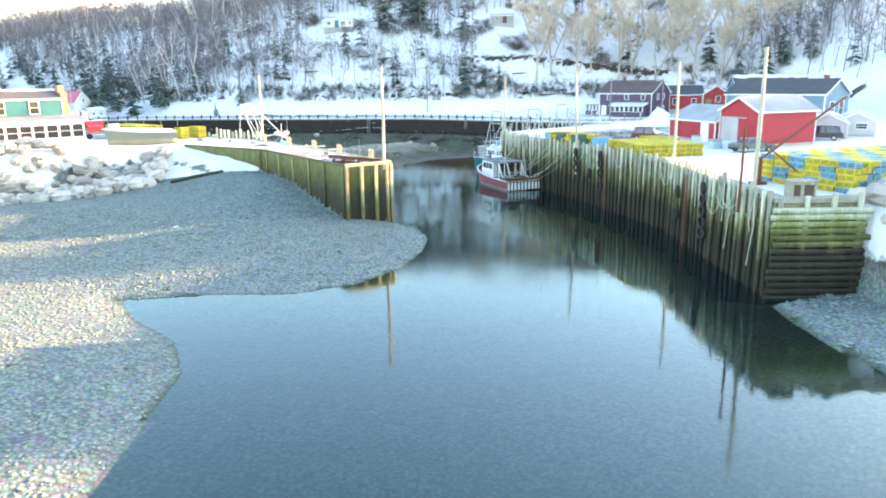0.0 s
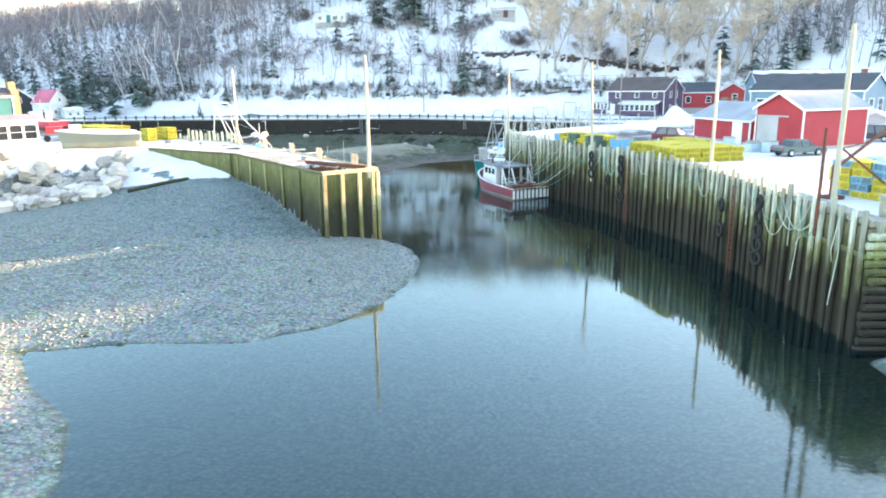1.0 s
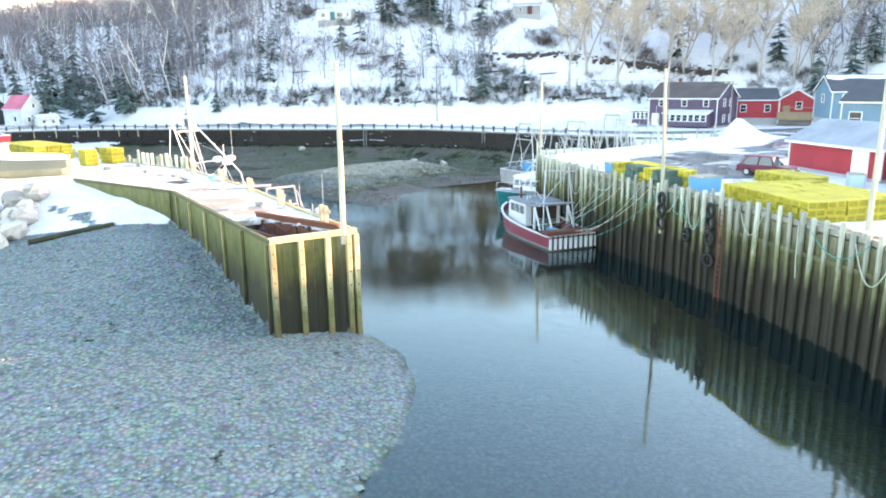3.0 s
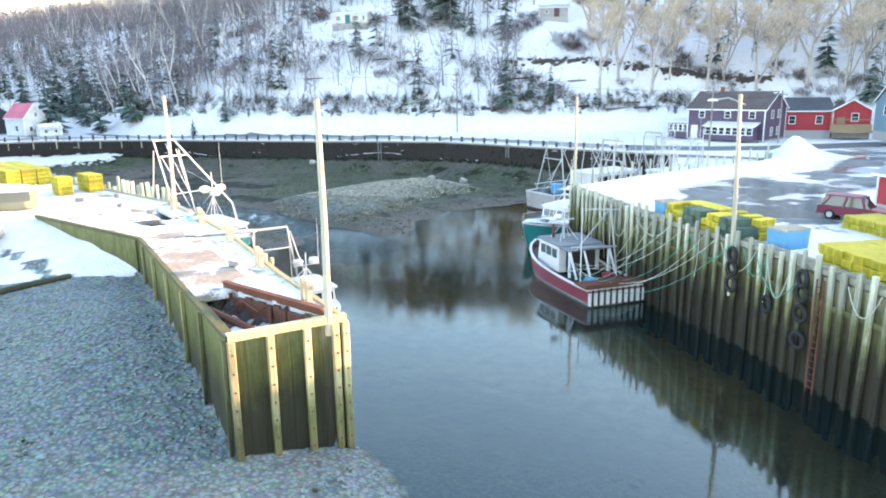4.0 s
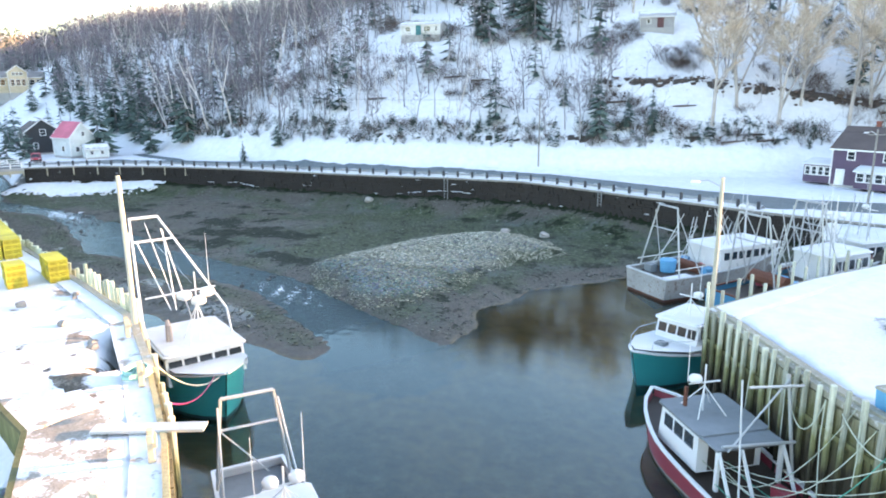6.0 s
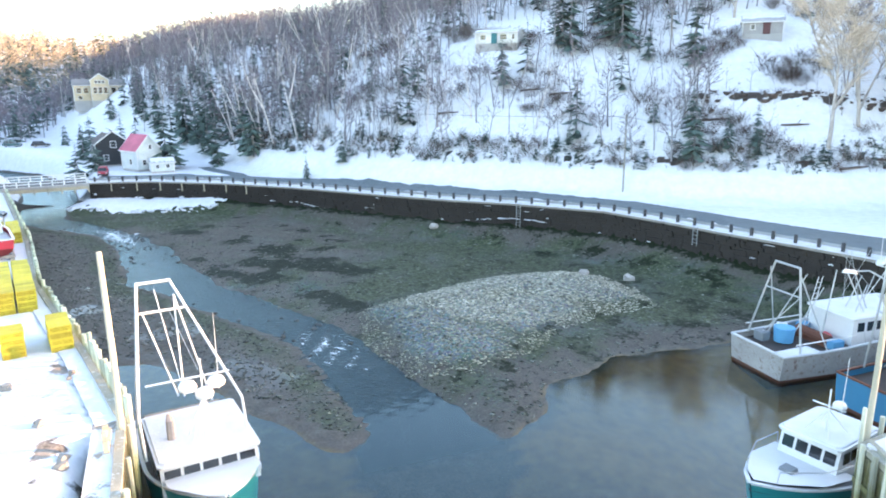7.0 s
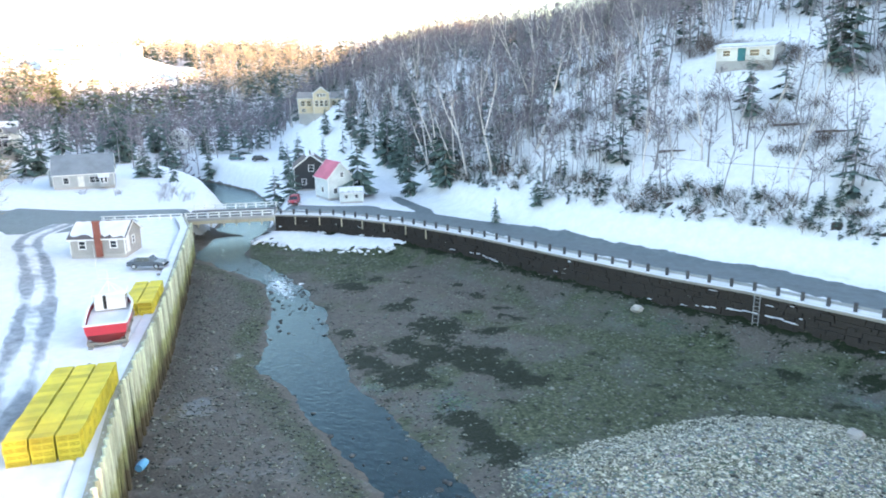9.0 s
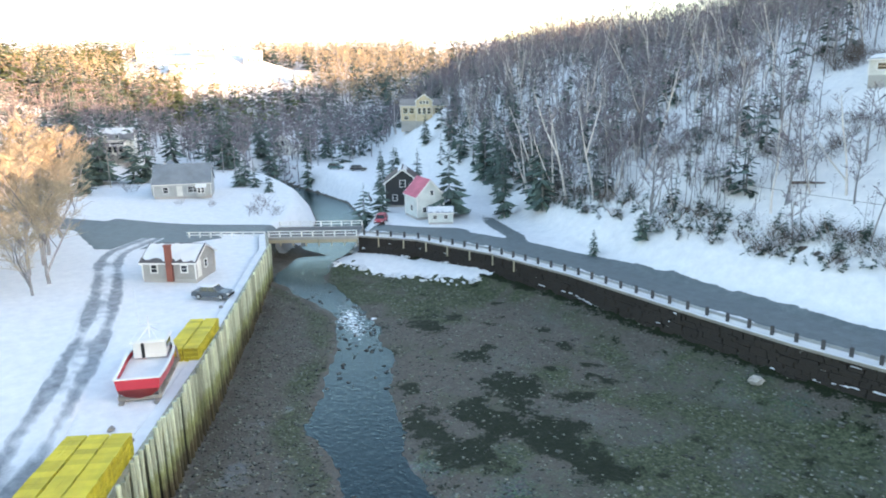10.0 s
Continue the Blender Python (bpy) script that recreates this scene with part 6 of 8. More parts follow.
DARKROOF, BROWNROOF, GREYROOF, PINKROOF = (0.07, 0.075, 0.085), (0.11, 0.085, 0.08), (0.32, 0.35, 0.38), (0.62, 0.16, 0.22)

ph = house("house", "two-storey purple clapboard house with white trim and glazed porch", 43.5, 165.6, 5.9, -41, 12.8, 9.4, 5.2, 2.6, PURPLE, BROWNROOF,
           [("f", u, 4.25, 0.85, 1.0) for u in (-4.0, 0.4, 4.4)] + [("r", u, zz, 0.75, 1.2) for u in (-1.5, 1.3) for zz in (1.5, 4.3)], [("f", -5.2, (0.75, 0.75, 0.73))], (-3.0, 0.6, 0.8, 0.5), 0.0, over=0.35)
porch(ph, -2.6, 5.6, -4.7, 0.2, 2.9, 2.0, PURPLE, BROWNROOF, 7)
porch(ph, -10.2, -6.4, -1.4, 0.2, 3.2, 3.0, PURPLE, BROWNROOF, 4)
house("house", "long red clapboard house with dark roof and white trim", 56.2, 169.4, 6.9, -12, 7.4, 7.5, 3.6, 1.9, CRIMSON, DARKROOF, [("f", u, 2.0, 0.9, 1.2) for u in (-2.4, 1.8)], [], None, 0.0)
rh = house("house", "red gable-fronted house with a tan timber porch", 63.2, 167.0, 7.0, 66, 8.0, 5.6, 3.6, 1.7, CRIMSON, DARKROOF, [("l", 0.4, 2.4, 0.9, 1.2), ("f", 0, 2, 0.9, 1.2)], [("l", -1.6, TAN)], None, 0.35)
part("porch", Geo().box((-5.2, 0, 0.6), (2.6, 6.2, 1.3)).box((-6.4, -3, 2.3), (0.16, 0.16, 2.3)).box((-6.4, 3, 2.3), (0.16, 0.16, 2.3)).box((-6.4, 0, 2.1), (0.1, 6.1, 0.12)), siding(TAN), rh)
house("house", "long steel-blue clapboard house with a dark shingle roof", 54.6, 115.5, 6.3, -51, 15.7, 8.3, 5.2, 2.1, STEELBLUE, DARKROOF, [("f", u, 3.2, 1.3, 1.4) for u in (-6.2, -2.6, 4.6)] + [("r", -1.6, 3.0, 1.5, 1.9), ("r", 1.6, 3.0, 1.5, 1.9)], [("f", -5.8, CREAM)], (5.6, 1.0, 0.6, 0.6))
house("house", "blue house with grey hip and gables behind", 67.0, 150.0, 7.6, -8, 14.0, 8.0, 4.6, 2.4, STEELBLUE, DARKROOF, [("f", u, 3.4, 0.9, 1.1) for u in (-5, -2, 2)] + [("l", 0, 3.4, 0.9, 1.2)], [], None, 0.3)
for gx0, gy0 in ((50.3, 94.2), (55.4, 96.6)):
    house("garage", "small pale grey gabled garage in snow", gx0, gy0, 6.2, 62, 6.5, 4.6, 2.1, 1.1, (0.6, 0.56, 0.56), (0.5, 0.5, 0.52), [("l", 0.6, 1.4, 1.3, 0.6)], [], None, 0.9, category="garage")
barn = house("barn", "bright red gabled fish barn with grey metal roof", 37.8, 84.1, 6.35, 20.7, 8.4, 6.0, 3.96, 1.5, CRIMSON, GREYROOF, [], [], category="barn")
bd = part("sliding_door", Geo().box((0, -0.06, 1.6), (2.7, 0.1, 3.0)).box((0, -0.1, 3.15), (5.2, 0.08, 0.14)), siding((0.42, 0.43, 0.43)), barn, "grey metal sliding door")
bd.matrix_local = pose(-4.2, 1.35, 0, 0, 0, 270)
wing = house("barn", "low red wing of the fish barn with grey metal roof", 34.5, 91.6, 6.35, 102, 10.6, 6.6, 2.6, 1.6, CRIMSON, GREYROOF, [], [], None, 0.0, over=0.35, category="barn")
wd = part("door", Geo().box((0, -0.06, 1.15), (1.7, 0.1, 2.3)), WHITE, wing, "wide white door")
wd.matrix_local = pose(-3.2, 3.3, 0, 0, 0, 180)

house("house", "small white house with a bright pink metal roof", -101.2, 192.2, 6.0, 158, 6.2, 5.2, 4.1, 2.8, (0.66, 0.70, 0.68), PINKROOF, [("l", 0.3, 4.6, 0.6, 0.8), ("l", -1.2, 1.6, 0.7, 0.9), ("l", 1.2, 1.6, 0.7, 0.9), ("b", 0.5, 1.7, 0.9, 1.0)], [])
house("shed", "low white lean-to shed beside the pink-roofed house", -94.6, 189.8, 5.9, 47, 4.2, 3.0, 2.0, 0.7, (0.66, 0.70, 0.68), GREYROOF, [("f", -1.0, 1.2, 0.6, 0.6), ("f", 0.9, 1.2, 0.6, 0.6)], [], None, 0.9, category="shed")
house("house", "dark gabled house with white trim and a brown roof", -115.0, 199.5, 5.9, 137, 9.4, 7.0, 4.8, 2.6, BLACK, BROWNROOF, [("l", 0, 4.6, 1.0, 1.2), ("l", -1.6, 1.8, 0.8, 1.1), ("b", 1, 1.9, 1.0, 1.1)], [("b", -2.2, CREAM)], None, 0.25)
yz = height(-174, 262)
house("house", "large pale yellow house with a raised central gable", -174.0, 263.0, yz, 45, 15.0, 9.0, 5.0, 1.8, OCHRE, (0.30, 0.27, 0.25), [("f", u, 3.4, 1.3, 1.6) for u in (-6, -4.0, 4.0, 6)] + [("f", u, 1.2, 1.2, 1.0) for u in (-5.8, 5.4)], [], None, 0.0, base=3.0)
house("house", "tall central gable of the pale yellow house", -171.4, 260.4, yz, 135, 7.0, 5.2, 6.6, 1.9, OCHRE, (0.30, 0.27, 0.25), [("l", u, 3.4, 1.0, 1.8) for u in (-1.5, 0, 1.5)] + [("l", u, 6.0, 0.8, 0.8) for u in (-1.0, 0, 1.0)], [], base=3.0)
gh = house("house", "grey clapboard house with a broad slate-grey roof", -156.0, 172.0, 7.0, 58, 11.6, 8.4, 3.0, 3.6, (0.40, 0.42, 0.42), (0.21, 0.24, 0.27), [("f", u, 1.6, 1.0, 1.2) for u in (-3.4, 1.6, 2.7)], [("f", -0.6, CREAM)], None, 0.0)
house("house", "grey rear wing of the slate-roofed house", -162.0, 171.5, 7.0, 148, 7.5, 7.0, 3.2, 3.6, (0.40, 0.42, 0.42), (0.24, 0.27, 0.30))
porch(gh, 3.0, 4.8, -3.75, 0.2, 2.6, 2.2, (0.40, 0.42, 0.42), GREYROOF, 2)
wz = height(-214, 180)
whh = house("house", "white two-storey house with dormer above a raised deck", -214.0, 180.0, wz + 1.5, 62, 10.0, 8.0, 4.6, 3.0, CREAM, (0.25, 0.26, 0.28), [("f", u, 1.9, 0.9, 1.6) for u in (-2.6, -1.2, 0.2, 1.6)] + [("f", u, 5.4, 0.8, 0.8) for u in (-2, 1)], [], None, 0.5, base=2.0)
porch(whh, -4.6, 3.0, -4.0, 2.9, 3.6, 1.6, CREAM, GREYROOF, 2)
house("house", "small white gabled house among spruces", -214.0, 236.0, height(-214, 236), 130, 9.0, 6.5, 4.0, 3.0, CREAM, (0.6, 0.62, 0.64), [("l", 0, 4.2, 0.8, 1.0), ("l", -1.5, 1.7, 0.8, 1.0), ("l", 1.5, 1.7, 0.8, 1.0)], [], None, 0.6)
cot = house("cottage", "small grey shingled cottage with a red brick chimney", -95.3, 142.3, 6.3, 41, 6.8, 6.4, 2.4, 1.6, (0.36, 0.35, 0.33), (0.12, 0.11, 0.11), [("f", -1.9, 1.55, 0.75, 0.95), ("f", 2.0, 1.55, 0.75, 0.85), ("r", 0, 1.5, 0.8, 0.9)], [("r", -2, CREAM)], None, 0.93, category="cottage")
part("chimney", Geo().box((0.2, -3.45, 2.3), (0.75, 0.5, 4.6)).box((0.2, -3.45, 4.6), (0.9, 0.65, 0.2)), BRICK, cot, "red brick chimney up the front wall")
house("cottage", "white hillside bungalow with a low snowy roof", -31.2, 214.5, height(-31.2, 213) + 0.4, -6, 8.6, 5.6, 2.3, 0.6, CREAM, (0.3, 0.3, 0.3), [("f", -2.7, 1.4, 1.1, 0.8), ("f", 1.5, 1.4, 1.4, 0.9), ("f", 3.5, 1.4, 0.5, 0.8)], [("f", -0.4, TEAL)], None, 0.97, base=2.4, category="bungalow")
house("shed", "small grey hillside shed with a dark door", 16.2, 210.5, height(16.2, 209) + 0.3, -4, 6.4, 4.5, 2.3, 1.0, (0.38, 0.37, 0.36), (0.4, 0.4, 0.4), [("f", -1.6, 1.4, 0.6, 0.7)], [("f", 0.6, (0.12, 0.05, 0.05))], None, 0.5, base=2.0, category="shed")
tc = house("cottage", "teal clapboard cottage with dark roof and white sunroom", -60.0, 99.0, 6.1, 47, 10.0, 6.4, 6.4, 1.2, TEAL, (0.10, 0.10, 0.11), [("f", 1.4, 5.2, 1.1, 1.6), ("f", -2.8, 5.2, 1.1, 1.6)], [], None, 0.25, category="cottage")
porch(tc, -5.0, 6.8, -3.2, 0.1, 3.9, 2.4, CREAM, (0.3, 0.3, 0.32), 7, snow=False, tall=1.7)
part("chimney", Geo().box((5.45, -1.6, 3.6), (0.9, 3.0, 7.2), 0, 0.96).box((5.45, -1.6, 7.5), (0.8, 1.1, 1.3)), siding(TAN), tc, "tan stone chimney")
for i, (hx, hy, hr, hwid) in enumerate(((-392, 292, 55, 22), (-412, 312, 40, 14), (-400, 336, 60, 11), (-440, 290, 50, 14), (-372, 352, 70, 10), (-428, 342, 45, 14))):
    house("house", "distant pale house on the sunlit snowy hill", hx, hy, height(hx, hy), hr, hwid, 9.0, 4.5, 3.5, CREAM, (0.55, 0.55, 0.53) if i else (0.14, 0.22, 0.18), [("f", u, 2.2, 1.1, 1.2) for u in (-3, 0, 3)], [], None, 0.8, base=3.0)

# ---- boats ----
def hull_sections(L, B, depth, free_bow, free_stern, n=15):
    """Outline of a workboat's hull: half width, keel and sheer height from stern (0) to bow (1)."""
    out = []
    for i in range(n):
        u = i / (n - 1)
        if u < 0.55:
            hw = B / 2 * (0.90 + 0.10 * math.sin(u / 0.55 * math.pi / 2))
        else:
            q = (u - 0.55) / 0.45
            hw = B / 2 * max(0.015, (1 - q ** 2.2) ** 0.8)
        sheer = free_stern + (free_bow - free_stern) * u ** 2.2
        out.append((u, hw, -depth * (1 - 0.3 * u ** 3), sheer))
    return out


def boat_hull(ob, L, B, depth, fb, fs, upper, lower, deck_mat, rail_mat, boot=0.25):
    sec = hull_sections(L, B, depth, fb, fs)

    def pt(u, hw, z, sheer, keel):
        rake = 0.10 * L * max(0, u - 0.75) / 0.25 * max(0.0, z) / max(sheer, 0.1) * 0.6
        return (-L / 2 + L * 0.94 * u + rake, hw, z)
    low, up = [], []
    for u, hw, keel, sh in sec:
        ring = [(0.06, keel), (0.55, keel * 0.75), (0.86, keel * 0.25), (0.92, boot)]
        row = [pt(u, hw * k, z, sh, keel) for k, z in ring]
        low.append([(p[0], -p[1], p[2]) for p in row[::-1]] + row)
        ring = [(0.92, boot), (0.97, boot + (sh - boot) * 0.5), (1.0, sh)]
        row = [pt(u, hw * k, z, sh, keel) for k, z in ring]
        up.append((row, [(p[0], -p[1], p[2]) for p in row]))
    part("hull_bottom", Geo().loft([r[::-1] for r in low], False, True), lower, ob, "", True)
    g = Geo()
    g.loft([r for r, _ in up], False, False)
    g.loft([r[::-1] for _, r in up], False, False)
    t, s = up[0][0], up[0][1]
    g.add([t[0], t[1], t[2], s[2], s[1], s[0]], [(0, 1, 2, 3, 4, 5)])
    part("hull", g, upper, ob, "", True)
    g = Geo()
    dz = 0.45
    g.loft([[(r[2][0] * 0.995, r[2][1] * 0.93, max(boot + 0.1, r[2][2] - dz)), (q[2][0] * 0.995, q[2][1] * 0.93, max(boot + 0.1, r[2][2] - dz))] for r, q in up], False, False)
    part("deck", g, deck_mat, ob)
    g = Geo()
    for k in (0, 1):
        rr = [(r if k == 0 else q)[2] for r, q in up]
        for a, b in zip(rr, rr[1:]):
            g.beam((a[0], a[1] * 0.985, a[2] + 0.03), (b[0], b[1] * 0.985, b[2] + 0.03), 0.2, 0.12)
    a, b = up[0][0][2], up[0][1][2]
    g.beam((a[0] + 0.05, a[1], a[2] + 0.03), (b[0] + 0.05, b[1], b[2] + 0.03), 0.2, 0.12)
    part("rail", g, rail_mat, ob)
    return up


def wheelhouse(ob, x0, x1, w, z0, h, wall, roof, windows=4, snow=True, slope=0.35, over=0.35):
    """Cabin with raked front windows; the bow is at +x."""
    g = Geo()
    g.add([(x0, -w / 2, z0), (x1, -w / 2, z0), (x1, w / 2, z0), (x0, w / 2, z0), (x0, -w / 2, z0 + h), (x1 - slope, -w / 2, z0 + h), (x1 - slope, w / 2, z0 + h), (x0, w / 2, z0 + h)], [(3, 2, 1, 0), (4, 5, 6, 7), (0, 1, 5, 4), (1, 2, 6, 5), (2, 3, 7, 6), (3, 0, 4, 7)])
    c = part("wheelhouse", g, wall, ob)
    r = part("roof", Geo().box(((x0 + x1 - slope) / 2, 0, z0 + h + 0.06), (x1 - slope - x0 + 2 * over, w + 0.3, 0.12), 0, 1.0, 0.2), roof, c)
    if snow:
        part("roof_snow", Geo().box(((x0 + x1 - slope) / 2, 0, z0 + h + 0.17), (x1 - slope - x0 + 2 * over - 0.2, w + 0.1, 0.1), 0, 0.97, 0.25), SNOW, c)
    ww = (w - 0.2) / windows
    zc, wh = z0 + h * 0.68, h * 0.34
    for i in range(windows):
        y = -w / 2 + 0.1 + ww * (i + 0.5)
        xx = x1 - slope * (zc - z0) / h
        p = part("window", Geo().box((0, 0, 0), (0.05, ww - 0.16, wh)), GLASS, c)
        p.matrix_local = pose(xx + 0.01, y, zc, 0, -math.degrees(math.atan2(slope, h)), 0)
    for s in (-1, 1):
        n = max(2, int((x1 - x0) / 1.0))
        for i in range(n):
            xx = x0 + 0.3 + (x1 - slope - x0 - 0.5) * (i + 0.5) / n
            part("window", Geo().box((xx, s * (w / 2 + 0.01), zc), ((x1 - x0) / n * 0.62, 0.05, wh)), GLASS, c)
    return c


def mast(ob, x, y, z, h, dishes=2, k=1.0):
    g = Geo()
    g.tube([(x, y, z), (x, y, z + h)], 0.05, 6)
    g.beam((x, y - 0.9, z + h * 0.62), (x, y + 0.9, z + h * 0.62), 0.07)
    for a in (0.6, 2.4, 3.9, 5.4):
        g.tube([(x + math.cos(a) * 1.2, y + math.sin(a) * 1.2, z), (x, y, z + h * 0.55)], 0.035, 5)
    m = part("mast", g, WHITE, ob)
    for i in range(dishes):
        s = (0.55, -0.55, 0.0)[i % 3] * k
        e = 0.35 if i == 2 else 0.0
        part("radar_dome", Geo().loft([[(x + e * k + r * k * math.cos(t), y + s + r * k * math.sin(t), z + h * 0.62 + zz * k - e) for t in np.linspace(0, 6.28, 11)[:-1]] for r, zz in ((0.2, 0.05), (0.34, 0.12), (0.36, 0.28), (0.28, 0.42), (0.1, 0.48))]), WHITE, m, "", True)
    part("aerial", Geo().tube([(x + 0.3, y + 0.8, z + h * 0.62), (x + 0.25, y + 0.85, z + h * 0.62 + 3.2 * k)], [0.03, 0.012], 5), WHITE, m)


def gantry(ob, x, w, z, h, lean=0.8, material=None, narrow=0.5, stay=2.6):
    """A stern A-frame of welded pipe."""
    g = Geo()
    for s in (-1, 1):
        g.tube([(x, s * w / 2, z), (x - lean * 0.4, s * w / 2 * narrow, z + h)], 0.085, 6)
        g.tube([(x + stay, s * w / 2, z), (x - lean * 0.3, s * w / 2 * (narrow + 0.1), z + h * 0.92)], 0.055, 6)
    g.tube([(x - lean * 0.4, -w / 2 * narrow, z + h), (x - lean * 0.4, w / 2 * narrow, z + h)], 0.1, 6)
    k = 1 - 0.3 * (1 - narrow)
    g.tube([(x - lean * 0.26, -w / 2 * (1 - 0.66 * (1 - narrow)), z + h * 0.66), (x - lean * 0.26, w / 2 * (1 - 0.66 * (1 - narrow)), z + h * 0.66)], 0.07, 6)
    g.tube([(x - lean * 0.26, -w / 2 * (1 - 0.66 * (1 - narrow)), z + h * 0.66), (x - 0.05, w * 0.2, z + h * 0.1)], 0.045, 5)
    return part("gantry", g, material or WHITE, ob, "welded pipe A-frame")


def frp(name, c):
    return paint(name, c, 0.35, 0.12, 0.8)


REDHULL, TEALHULL, TEALDARK, GREYHULL, CREAMHULL, BRIGHTRED = frp("red_hull", (0.30, 0.05, 0.07)), frp("turquoise_hull", (0.03, 0.30, 0.30)), frp("dark_green_bottom", (0.02, 0.06, 0.06)), frp("pale_grey_hull", (0.62, 0.64, 0.64)), frp("cream_hull", (0.23, 0.23, 0.18)), frp("bright_red_hull", (0.55, 0.04, 0.06))
DECKGREY, DECKDARK = paint("deck_paint", (0.22, 0.24, 0.25), 0.7, 0.35, 1.5), paint("wet_deck_and_shade", (0.06, 0.045, 0.035), 0.6, 0.5, 1.5)


def boat_at(name, label, stern, bow, z=0.0, group=""):
    a = math.degrees(math.atan2(bow[1] - stern[1], bow[0] - stern[0]))
    ob = thing(name, pose((stern[0] + bow[0]) / 2, (stern[1] + bow[1]) / 2, z, 0, 0, a), label, "boat", group)
    return ob, math.hypot(bow[0] - stern[0], bow[1] - stern[1])


# red dragger alongside the wharf, stern to the sea
rb, L = boat_at("fishing_boat", "red and white fishing boat with dark snow-free roof and slatted stern", (10.0, 91.3), (5.1, 103.6), 0.0, "moored fishing boats")
boat_hull(rb, L, 5.2, 0.9, 2.1, 1.25, REDHULL, paint("antifouling", (0.35, 0.33, 0.3), 0.7, 0.3), DECKDARK, WHITE)
part("stern_board", Geo().box((-L / 2 - 0.12, 0, 0.62), (0.1, 4.6, 0.95)), WHITE, rb, "white stern board")
for i in range(9):
    part("stern_slat", Geo().box((-L / 2 - 0.2, -2.0 + i * 0.5, 0.72), (0.09, 0.16, 1.2), 0, 1.0, 0.02), DECKDARK, rb)
part("stern_shelf", Geo().box((-L / 2 + 0.6, 0, 1.5), (1.7, 5.2, 0.14)).box((-L / 2 - 0.25, 0, 1.62), (0.12, 5.2, 0.3)), RUST, rb, "rusty stern shelf")
wheelhouse(rb, -1.2, 2.6, 3.6, 1.2, 2.1, WHITE, DECKGREY, 4, False)
# dark panel stands for the shade inside the open cabin
part("cabin_shade_panel", Geo().box((-1.24, -0.1, 2.15), (0.06, 2.6, 1.7)), DECKDARK, rb, "dark panel painting the shade in the cabin's open back")
part("awning", Geo().box((-2.0, 0, 3.28), (1.7, 3.7, 0.09)), DECKGREY, rb)
for y in (-1.72, 0.5, 1.72):
    part("awning_brace", Geo().beam((-2.8, y, 3.2), (-3.9, y, 1.3), 0.13), WHITE, rb)
for y in (-1.7, 1.7):
    part("awning_post", Geo().box((-2.75, y, 2.2), (0.22, 0.16, 2.1)), WHITE, rb)
mast(rb, 0.9, 0.3, 3.4, 2.6, 1)
part("exhaust", Geo().tube([(1.6, 0.9, 3.4), (1.6, 0.9, 4.5)], 0.11, 8), RUST, rb)
g = Geo()
g.tube([(-3.0, -2.3, 1.3), (-2.3, -2.0, 6.6)], 0.09, 6).tube([(-3.0, -2.3, 6.3), (-3.0, 0.6, 6.5)], 0.07, 6).tube([(-3.0, 1.4, 3.3), (-2.4, -2.0, 6.4)], 0.05, 6).tube([(-4.8, 1.9, 1.4), (-2.2, 0.4, 6.5)], 0.05, 6).tube([(-3.0, -2.2, 3.4), (-3.0, 1.7, 3.6)], 0.08, 6)
part("boom", g, STEEL, rb, "galvanised pipe hauling boom")
for c, s in (((-4.0, -1.0, 1.35), 0.5), ((-4.6, 0.9, 1.3), 0.42)):
    part("fish_tote", Geo().box(c, (0.9, 0.6, s), 12, 1.08, 0.05), BLUE if s < 0.45 else REDHULL, rb)

# turquoise boat alongside the pier
tb, L = boat_at("fishing_boat", "turquoise fishing boat with white wheelhouse and stern A-frame", (-30.6, 108.6), (-20.2, 98.7), 0.0, "moored fishing boats")
boat_hull(tb, L, 6.0, 1.0, 3.4, 1.6, TEALHULL, TEALDARK, DECKDARK, WHITE)
part("bow_deck", Geo().add([(1.8, -2.5, 2.85), (4.6, -2.3, 3.15), (6.6, -0.9, 3.4), (7.1, 0, 3.45), (6.6, 0.9, 3.4), (4.6, 2.3, 3.15), (1.8, 2.5, 2.85)], [(0, 1, 2, 3, 4, 5, 6)]), WHITE, tb)
wheelhouse(tb, -2.4, 3.7, 5.0, 1.9, 1.8, WHITE, WHITE, 5, True, 0.4)
mast(tb, 1.8, 0.2, 3.85, 4.7, 3, 1.35)
part("exhaust", Geo().tube([(0.9, -1.5, 3.8), (0.9, -1.5, 5.0), (0.7, -1.5, 5.3)], [0.24, 0.22, 0.12], 8), paint("stained_lagging", (0.46, 0.40, 0.36), 0.8, 0.4, 2.0, wear=(0.3, 0.14, 0.09)), tb, "brown-stained white exhaust stack")
g = Geo()
for y0, y1 in ((-3.0, -1.8), (2.45, 0.1)):
    g.tube([(1.8, y0 * 0.98, 3.4), (0.8, y0, 5.4), (-5.6, y1, 11.1)], 0.085, 6)
    g.tube([(-6.0, y0 * 0.9, 1.6), (-5.5, y1 + (0.12 if y1 > 0 else -0.12), 10.2)], 0.06, 6)
g.tube([(-5.6, -1.85, 11.1), (-5.6, 0.15, 11.1)], 0.1, 6).tube([(-4.1, -1.95, 9.7), (-4.1, 0.6, 9.7)], 0.075, 6)
g.tube([(-4.1, -1.8, 9.7), (-1.6, -0.6, 5.2)], 0.05, 5).tube([(-4.6, 0.1, 10.2), (-1.4, -0.3, 5.2)], 0.05, 5).tube([(-5.2, -0.9, 10.8), (-1.4, -0.4, 6.0)], 0.03, 5)
g.tube([(-0.6, -2.4, 6.6), (0.2, 2.0, 6.9)], 0.06, 6)
part("gantry", g, WHITE, tb, "white welded pipe A-frame leaning aft")
